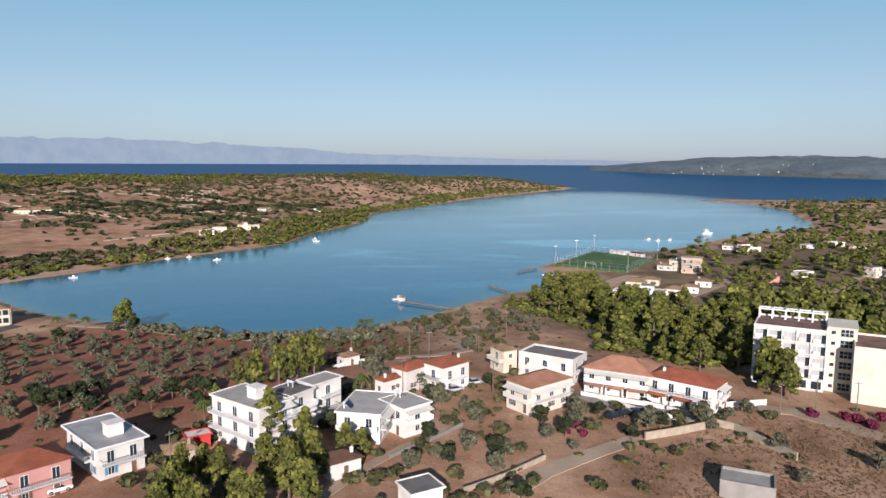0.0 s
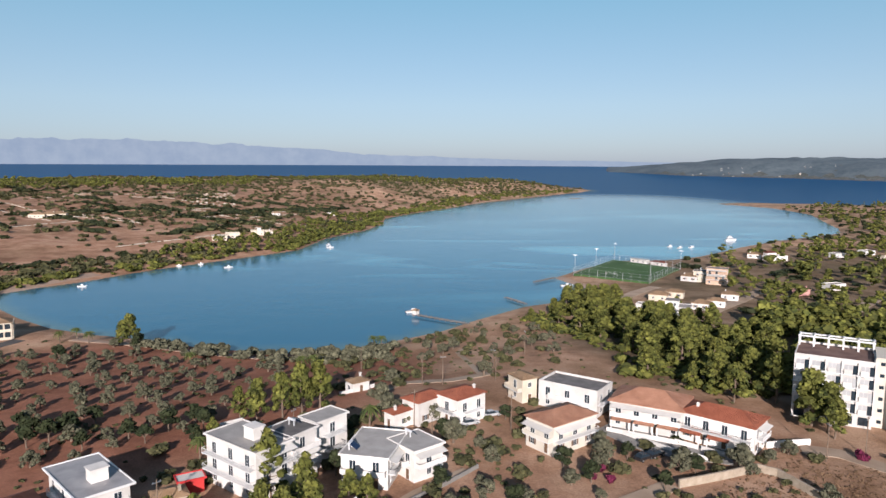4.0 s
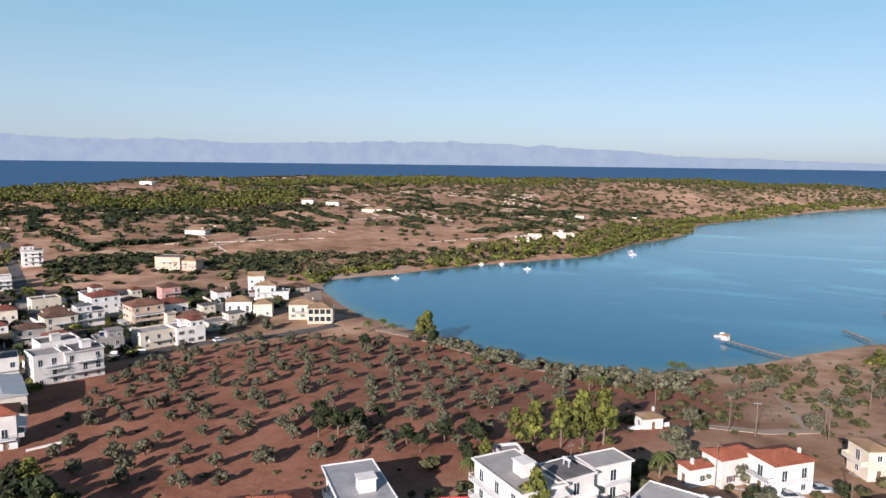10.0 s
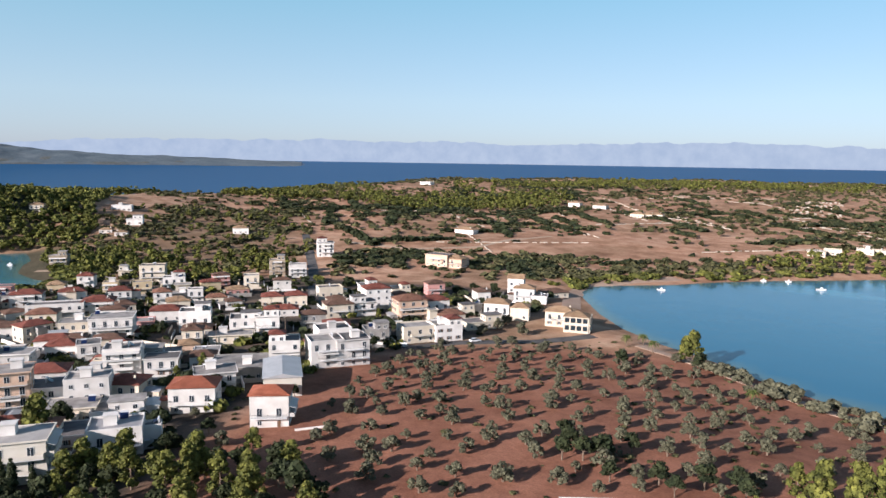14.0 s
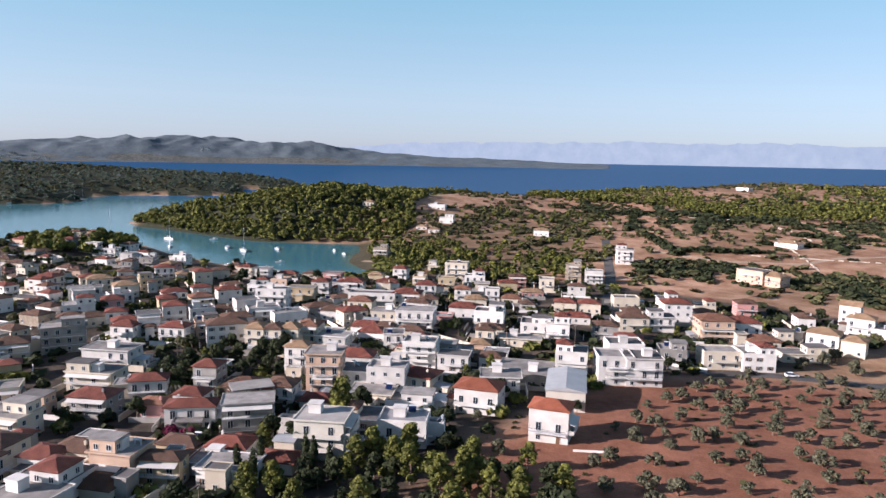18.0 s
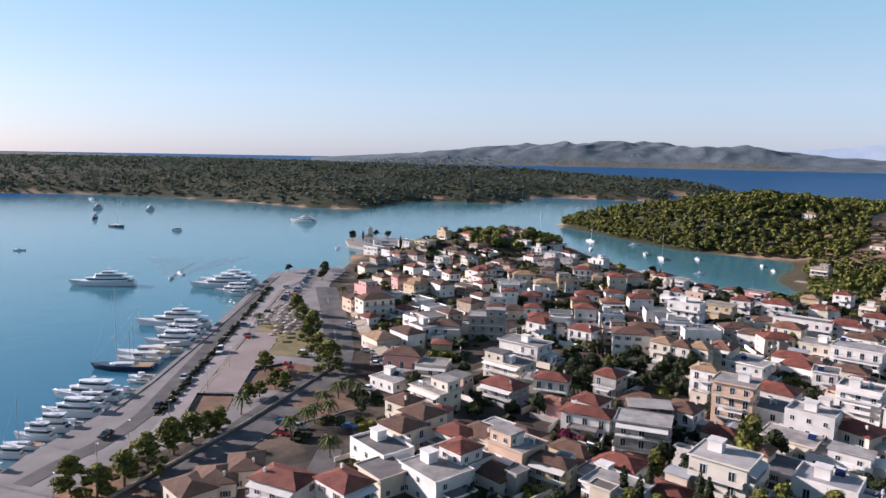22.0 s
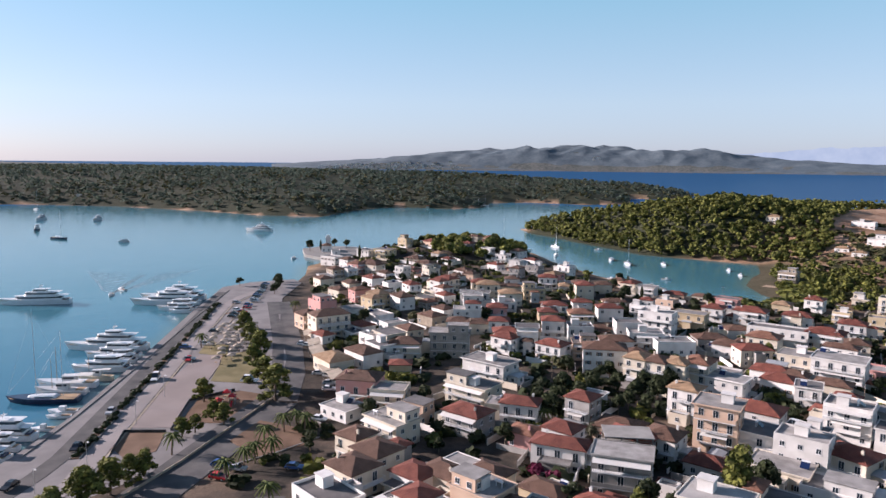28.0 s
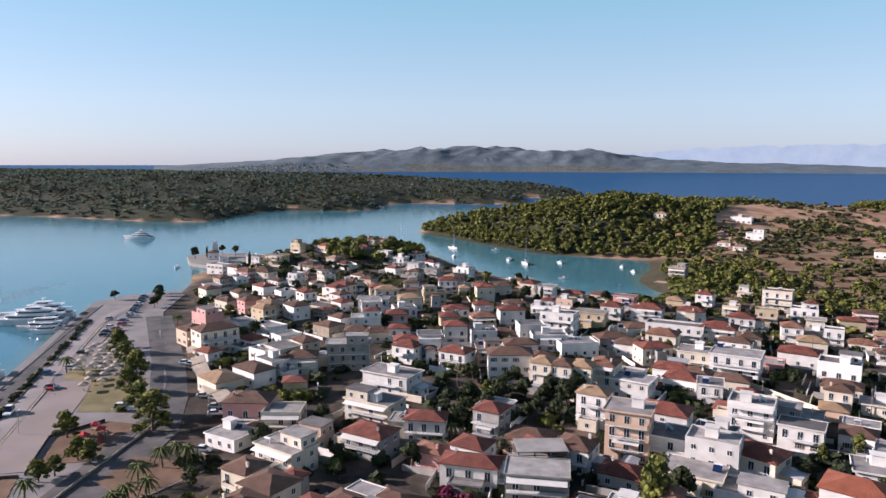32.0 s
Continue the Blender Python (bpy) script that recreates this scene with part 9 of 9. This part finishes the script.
for (px, py) in PITCH + [((ax + bx) / 2, (ay + by) / 2)]:
    mast = thing("floodlight_mast", pose(px * 1.0 + 1, py + 1, pitch_top - 0.5), "tall grey floodlight mast by the playing field", "floodlight", "floodlights of the playing field")
    part("pole", Build().tube((0, 0, -1), (0, 0, 12), 0.14, 0.08, 6).mesh("pole", STEEL), mast)
    part("lamp_bar", Build().box(-1.1, -0.12, 11.6, 1.1, 0.12, 11.75).mesh("lamp_bar", STEEL), mast)
    for s in (-0.8, 0, 0.8):
        part("floodlight", Build().box(s - 0.2, -0.2, 11.75, s + 0.2, 0.05, 12.05, 0, 0.04).mesh("floodlight", STEEL), mast)
u, w = Vector((bx - ax, by - ay, 0)), Vector((dx - ax, dy - ay, 0))
marks = thing("field_markings", pose(ax, ay, pitch_top + 0.006), "white painted lines on the playing field", "markings")
for s0, t0, s1, t1 in ((0.04, 0.05, 0.04, 0.95), (0.96, 0.05, 0.96, 0.95), (0.04, 0.05, 0.96, 0.05), (0.04, 0.95, 0.96, 0.95), (0.5, 0.05, 0.5, 0.95), (0.04, 0.3, 0.18, 0.3), (0.04, 0.7, 0.18, 0.7), (0.18, 0.3, 0.18, 0.7), (0.82, 0.3, 0.82, 0.7), (0.82, 0.3, 0.96, 0.3), (0.82, 0.7, 0.96, 0.7)):
    p, q = u * s0 + w * t0, u * s1 + w * t1
    e = (q - p).normalized()
    e = Vector((-e.y, e.x, 0)) * 0.08
    part("line", Build().add([p - e, p + e, q + e, q - e], [(3, 2, 1, 0)]).mesh("line", WHITE_PAINT), marks)
for s in (0.04, 0.96):
    g = u * s + w * 0.5
    goal = thing("goal", pose(ax + g.x, ay + g.y, pitch_top, 0, 0, math.degrees(math.atan2(w.y, w.x))), "white goal frame with a bar", "goal", "goals")
    part("post", Build().tube((-3.5, 0, 0), (-3.5, 0, 2.4), 0.09, 0.09, 6).mesh("post", WHITE_PAINT), goal)
    part("post", Build().tube((3.5, 0, 0), (3.5, 0, 2.4), 0.09, 0.09, 6).mesh("post", WHITE_PAINT), goal)
    part("crossbar", Build().tube((-3.55, 0, 2.4), (3.55, 0, 2.4), 0.09, 0.09, 6).mesh("crossbar", WHITE_PAINT), goal)
house(124, 492, 12, 3.5, 0.9, -48, "flat", "white", base=1.5, label="low white changing rooms beside the playing field", kind="pavilion", balcony=9)
house(134, 480, 10, 4, 0.9, -48, "hip", "white", "red", base=1.5, label="low white clubhouse with a red roof", kind="pavilion", balcony=9)


# ---- jetties ----
def jetty(a, b, width, label):
    long, turn = math.dist(a, b), math.degrees(math.atan2(b[1] - a[1], b[0] - a[0]))
    ob = thing("jetty", pose(a[0], a[1], 0, 0, 0, turn), label, "jetty", "jetties of the lagoon")
    planks = Build()
    for k in range(int(long / 0.5)):
        planks.box(k * 0.5 + 0.03, -width / 2, 0.95, k * 0.5 + 0.47, width / 2, 1.02)
    part("planking", planks.mesh("planking", CONCRETE), ob)
    for k in range(int(long / 3) + 1):
        for s in (-1, 1):
            part("post", JETTY_POST, ob, pose(k * 3, s * (width / 2 - 0.1), 0))
    part("beam", Build().box(0, -width / 2 + 0.15, 0.78, long, -width / 2 + 0.3, 0.95).box(0, width / 2 - 0.3, 0.78, long, width / 2 - 0.15, 0.95).mesh("beam", BARK), ob)
    return ob


JETTY_POST = Build().tube((0, 0, -2.5), (0, 0, 1.5), 0.11, 0.1, 7).mesh("post", BARK)
jetty((4.5, 307), (-20.5, 325), 2.0, "long timber jetty on posts with a small hut")
jetty((58, 432), (44, 416), 1.6, "short timber jetty below the playing field")
jetty((33, 352), (24, 368), 1.6, "low timber jetty among the shore trees")
jetty((-470, 66), (-486, 60), 2.0, "timber landing stage in the cove")
jetty((-446, 80), (-462, 72), 2.0, "timber landing stage in the cove")
hut = thing("jetty_hut", pose(-19.5, 324.2, 1.03, 0, 0, 144), "small white hut at the end of the jetty", "hut")
part("wall", Build().box(-1.3, -1.0, 0, 1.3, 1.0, 2.0).mesh("wall", WALLS["white"]), hut)
part("roof", hip_roof(2.6, 2.0, 2.0, 0.7, 0.3, False, TILE["buff"]), hut)
part("door", Build().box(-0.4, -1.05, 0, 0.4, -0.99, 1.7).mesh("door", SHUTTER), hut)

# ---- harbour park: canopies, hedge, benches of stone ----
rng = random.Random(83)
PARASOL = (hip_roof(2.7, 2.7, 2.3, 0.6, 0.05, False, AWNING), Build().tube((0, 0, 0), (0, 0, 2.5), 0.04, 0.04, 5).mesh("pole", STEEL),
           Build().box(-0.45, -0.45, 0.70, 0.45, 0.45, 0.75).tube((0.3, 0.3, 0), (0.3, 0.3, 0.7), 0.04, 0.04, 4).mesh("table", TEAK))
for k in range(34):
    u, v = (98 + (k % 7) * 5.4, 18 + (k // 7) * 4.0) if k < 28 else (80 + (k - 28) * 3.1, 24 + (k % 2) * 4)
    x, y = quay_at(u + rng.uniform(-0.9, 0.9), v + rng.uniform(-0.7, 0.7))
    shade = thing("parasol", pose(x, y, land(x, y) + 0.1, 0, 0, 30 + rng.uniform(-9, 9)), "faded cream cafe parasol over a small table", "parasol", "cafe parasols in the park")
    for name, me in zip(("cover", "pole", "table"), PARASOL):
        part(name, me, shade)
for low, high in ((4, 34), (37, 70), (73, 108), (111, 146), (149, 184)):
    bed = thing("planting_bed", pose(0, 0, 0), "narrow kerbed bed of low green bushes between the quay lanes", "flower bed", "beds between the quay lanes")
    ring = [quay_at(u, v) for u, v in ((low, 4.75), (low, 6.55), (high, 6.55), (high, 4.75))]
    part("soil", Build().prism(ring if area(ring) > 0 else ring[::-1], 1.5, 1.98).mesh("soil", EARTH), bed)
    for v in (4.6, 6.7):
        line = [quay_at(low - 0.1, v - 0.13), quay_at(low - 0.1, v + 0.13), quay_at(high + 0.1, v + 0.13), quay_at(high + 0.1, v - 0.13)]
        part("kerb", Build().prism(line if area(line) > 0 else line[::-1], 1.5, 2.06).mesh("kerb", CONCRETE), bed)
forest("hedge", "low green bushes in the beds between the quay lanes", [(*quay_at(u + random.Random(k).uniform(-.4, .4), 5.65 + random.Random(k + 3).uniform(-.35, .35)), random.Random(k + 7).uniform(0.7, 1.5))
       for k, u in enumerate(np.linspace(5, 183, 150)) if random.Random(k + 11).random() < 0.72 and min(abs(u - g) for g in (35.5, 71.5, 109.5, 147.5)) > 2], "bush", 40, 0.3, DARK_LEAF, 40, 1.0, 1.5)
for ring in ([quay_at(3, 12.6), quay_at(88, 12.6)], [quay_at(132, 12.6), quay_at(180, 13.2), quay_at(206, 20)], [quay_at(140, 18), quay_at(176, 19), quay_at(198, 25)]):
    garden_wall(ring, 0.16, WALLS["stone"], "pale stone kerb beside the inner quay lane", 0.55)
for ring in ([(-175.4, -65.3), (-187.6, -71.2), (-190.4, -61.0)], [(-191.6, -60.4), (-212.6, -68.7), (-224.5, -61)]):
    garden_wall(ring, 0.75, IRON, "low dark board fence round an earth bed", 0.12)
for k, (x, y, turn) in enumerate(((-213.8, -55.6, 20), (-209.5, -57.5, 70), (-216.5, -58.8, 110))):
    frame_set = thing("climbing_frame", pose(x, y, land(x, y) + 0.1, 0, 0, turn), "red playground climbing frame with a slide on bare earth", "playground", "playground in the harbour park")
    for q in (-0.8, 0.8):
        for w in (-0.8, 0.8):
            part("post", Build().tube((q, w, -0.2), (q, w, 2.4), 0.06, 0.06, 5).mesh("post", STEEL), frame_set)
    part("platform", Build().box(-0.85, -0.85, 1.1, 0.85, 0.85, 1.2).mesh("platform", TEAK), frame_set)
    part("roof", hip_roof(2.0, 2.0, 2.4, 0.8, 0.1, False, CAR_PAINT["red"]), frame_set)
    part("slide", Build().add([(0.85, -0.3, 1.15), (0.85, 0.3, 1.15), (3.2, 0.3, 0.15), (3.2, -0.3, 0.15), (0.85, -0.3, 1.05), (0.85, 0.3, 1.05), (3.2, 0.3, 0.05), (3.2, -0.3, 0.05)],
         [(0, 1, 2, 3), (7, 6, 5, 4), (0, 3, 7, 4), (2, 1, 5, 6), (1, 0, 4, 5), (3, 2, 6, 7)]).mesh("slide", CAR_PAINT["red"]), frame_set)
kerb = [(-168, -84), (-194, -91), (-247, -108), (-316, -131), (-372, -149)]
for a, b in zip(kerb, kerb[1:]):
    n = int(math.dist(a, b) / 2.4)
    turn = math.degrees(math.atan2(b[1] - a[1], b[0] - a[0]))
    if a == kerb[0]:
        kerb_run = thing("quay_kerb", pose(0, 0, 0), "pale stone kerb along the quay", "kerb")
        KERB = Build().box(-1.15, -0.15, -0.05, 1.15, 0.15, 0.2, 0, 0.02).mesh("kerbstone", CONCRETE)
    for k in range(n):
        s = (k + 0.5) / n
        part("kerbstone", KERB, kerb_run, pose(a[0] + (b[0] - a[0]) * s, a[1] + (b[1] - a[1]) * s, QUAY_TOP + 0.03, 0, 0, turn))

garden_wall([(-120, -50.5), (-147.7, -48.4), (-175.2, -46.4), (-224.5, -46.6)], 0.7, WALLS["stone"], "long low stone wall between the harbour road and the park")
garden_wall([(-172.2, -37.4), (-186.1, -27.2), (-197.5, -21.4), (-204, -22.5), (-209, -28.3)], 0.25, CONCRETE, "pale kerb round the palm island in the street", 0.4)
for k, (x, y, w, turn) in enumerate(((-241.3, -35.0, 11, 215), (-247.6, -40.4, 9, 215), (-232, -27.5, 9, 218), (-223.0, -21.5, 8, 222), (-265.8, -52.0, 12, 210), (-276, -57.5, 9, 208), (-289, -65, 10, 208))):
    shade = thing("shop_awning", pose(x, y, land(x, y), 0, 0, turn - 180), "long cream awning on poles in front of a shop", "awning", "awnings along the harbour street")
    for n in range(int(w / 1.5)):
        u0 = -w / 2 + n * 1.5
        part("awning_strip", Build().add([(u0, 2, 3.3), (u0 + 1.46, 2, 3.3), (u0 + 1.46, -2.6, 2.4), (u0, -2.6, 2.4), (u0, 2, 3.24), (u0 + 1.46, 2, 3.24), (u0 + 1.46, -2.6, 2.34), (u0, -2.6, 2.34)],
             [(3, 2, 1, 0), (4, 5, 6, 7), (0, 1, 5, 4), (1, 2, 6, 5), (2, 3, 7, 6), (3, 0, 4, 7)]).mesh("awning_strip", AWNING), shade)
    for u0 in (-w / 2 + 0.1, 0, w / 2 - 0.1):
        part("pole", Build().tube((u0, -2.5, -0.3), (u0, -2.5, 2.36), 0.05, 0.05, 6).mesh("pole", STEEL), shade)
        part("pole", Build().tube((u0, 1.9, -0.3), (u0, 1.9, 3.24), 0.05, 0.05, 6).mesh("pole", STEEL), shade)

# foam behind a speeding boat: a fan of thin curved ripples and a pale trail
foam = Build()
rng = random.Random(61)
tip = Vector((-352, -206, 0))
way = Vector((-0.92, -0.39, 0))
off = Vector((0.39, -0.92, 0))
def ripple(u0, v0, u1, v1, wide):
    for k in range(7):
        q, r = k / 7, (k + 0.86) / 7
        a, b = [tip + way * (u0 + (u1 - u0) * w) + off * (v0 + (v1 - v0) * w + 1.6 * math.sin(3.1 * w)) for w in (q, r)]
        side = (b - a).normalized().cross(Vector((0, 0, 1))) * wide * rng.uniform(1.1, 2.0)
        lift = Vector((0, 0, 0.05))
        foam.add([a - side + lift, b - side + lift, b + side + lift, a + side + lift], [(0, 1, 2, 3)])
for n in range(12):
    u = 6 + n * 5.5
    ripple(u, 1.5 + 0.10 * u, u + 16, 9 + 0.44 * u, 0.24)
    ripple(u, -1.5 - 0.10 * u, u + 16, -7 - 0.38 * u, 0.22)
for n in range(70):
    u = n * 0.95
    ripple(u, rng.uniform(-1, 1) * (0.6 + u * 0.05), u + 3.5, rng.uniform(-1, 1) * (0.6 + u * 0.06), 0.22 * (1.15 - n / 75))
tagged(new("wake", foam.mesh("wake", FOAM)), "white foam of a boat's wake on calm water", "wake", kind="stuff")
small_boat(-350, -205, 7, 23, label="small white motor boat with a foaming wake")

# ---- white chapel on its walled terrace at the town's point ----
paving("sea_terrace", TERRACE, -2.5, 2.2, CONCRETE, "pale walled terrace standing in the sea at the town's point", "terrace")
chapel = house(-536, -162, 10, 7, 1.5, 20, "hip", "white", "brown", label="low white chapel with a square bell tower on a sea terrace", kind="chapel", balcony=9)
part("bell_tower", Build().box(-1.8, -1.8, 0, 1.8, 1.8, 9.5).box(-2.1, -2.1, 9.5, 2.1, 2.1, 9.9).box(-1.2, -1.2, 9.9, 1.2, 1.2, 11.4, 0, 0.3).mesh("bell_tower", WALLS["white"]), chapel, pose(-7.2, 1.0, 0))
# dark panels on the solid tower stand for the shade in its openings
for q in (-0.8, 0.8):
    part("bell_opening", Build().box(-0.4, -0.03, 0, 0.4, 0.02, 1.6).mesh("bell_opening", GLASS), chapel, pose(-7.2 + q, -0.83, 7.0))
house(-520, -148, 8, 6, 1, 25, "flat", "white", label="low white flat-roofed house beside the chapel", balcony=9)

# ---- far settlements, a few white cubes each ----
def far_town(name, label, spots, seed, size=1.0):
    rng = random.Random(seed)
    b = Build()
    for a, r, up in spots:
        x, y = MID[0] - r * math.sin(radians(a)), MID[1] + r * math.cos(radians(a))
        z, w, t = land(x, y), rng.uniform(4, 7) * size, rng.uniform(2.2, 3.6) * size
        b.box(x - w / 2, y - w / 2, z - 8, x + w / 2, y + w / 2, z + t * up, rng.randrange(2)).box(x - w / 2 - 0.5, y - w / 2 - 0.5, z + t * up, x + w / 2 + 0.5, y + w / 2 + 0.5, z + t * up + 1.2, 2 if rng.random() < 0.3 else 0)
    return tagged(new(name, b.mesh(name, WALLS["white"], WALLS["cream"], TILE["orange"])), label, "town", kind="stuff")


rng = random.Random(77)
far_town("far_town", "distant white town along the island's shore", [(rng.triangular(101, 114, 109), rng.uniform(3830, 4010), 1.0) for _ in range(190)], 1, 2.2)
far_town("far_houses", "distant white monastery on the island", [(91 + rng.uniform(-0.3, 0.3), 4010 + rng.uniform(-20, 20), 1.4) for _ in range(9)], 2, 2.0)
far_town("far_houses", "distant white villas on the cape", [(rng.uniform(-32, -18), rng.uniform(3250, 3560), 0.8) for _ in range(44)], 3, 0.85)
far_town("far_houses", "a few white villas across the harbour", [(a, r, 0.8) for a, r in ((97, 1420), (85, 1560), (118, 1500), (130, 1250), (108, 1330), (104, 1080))], 4)
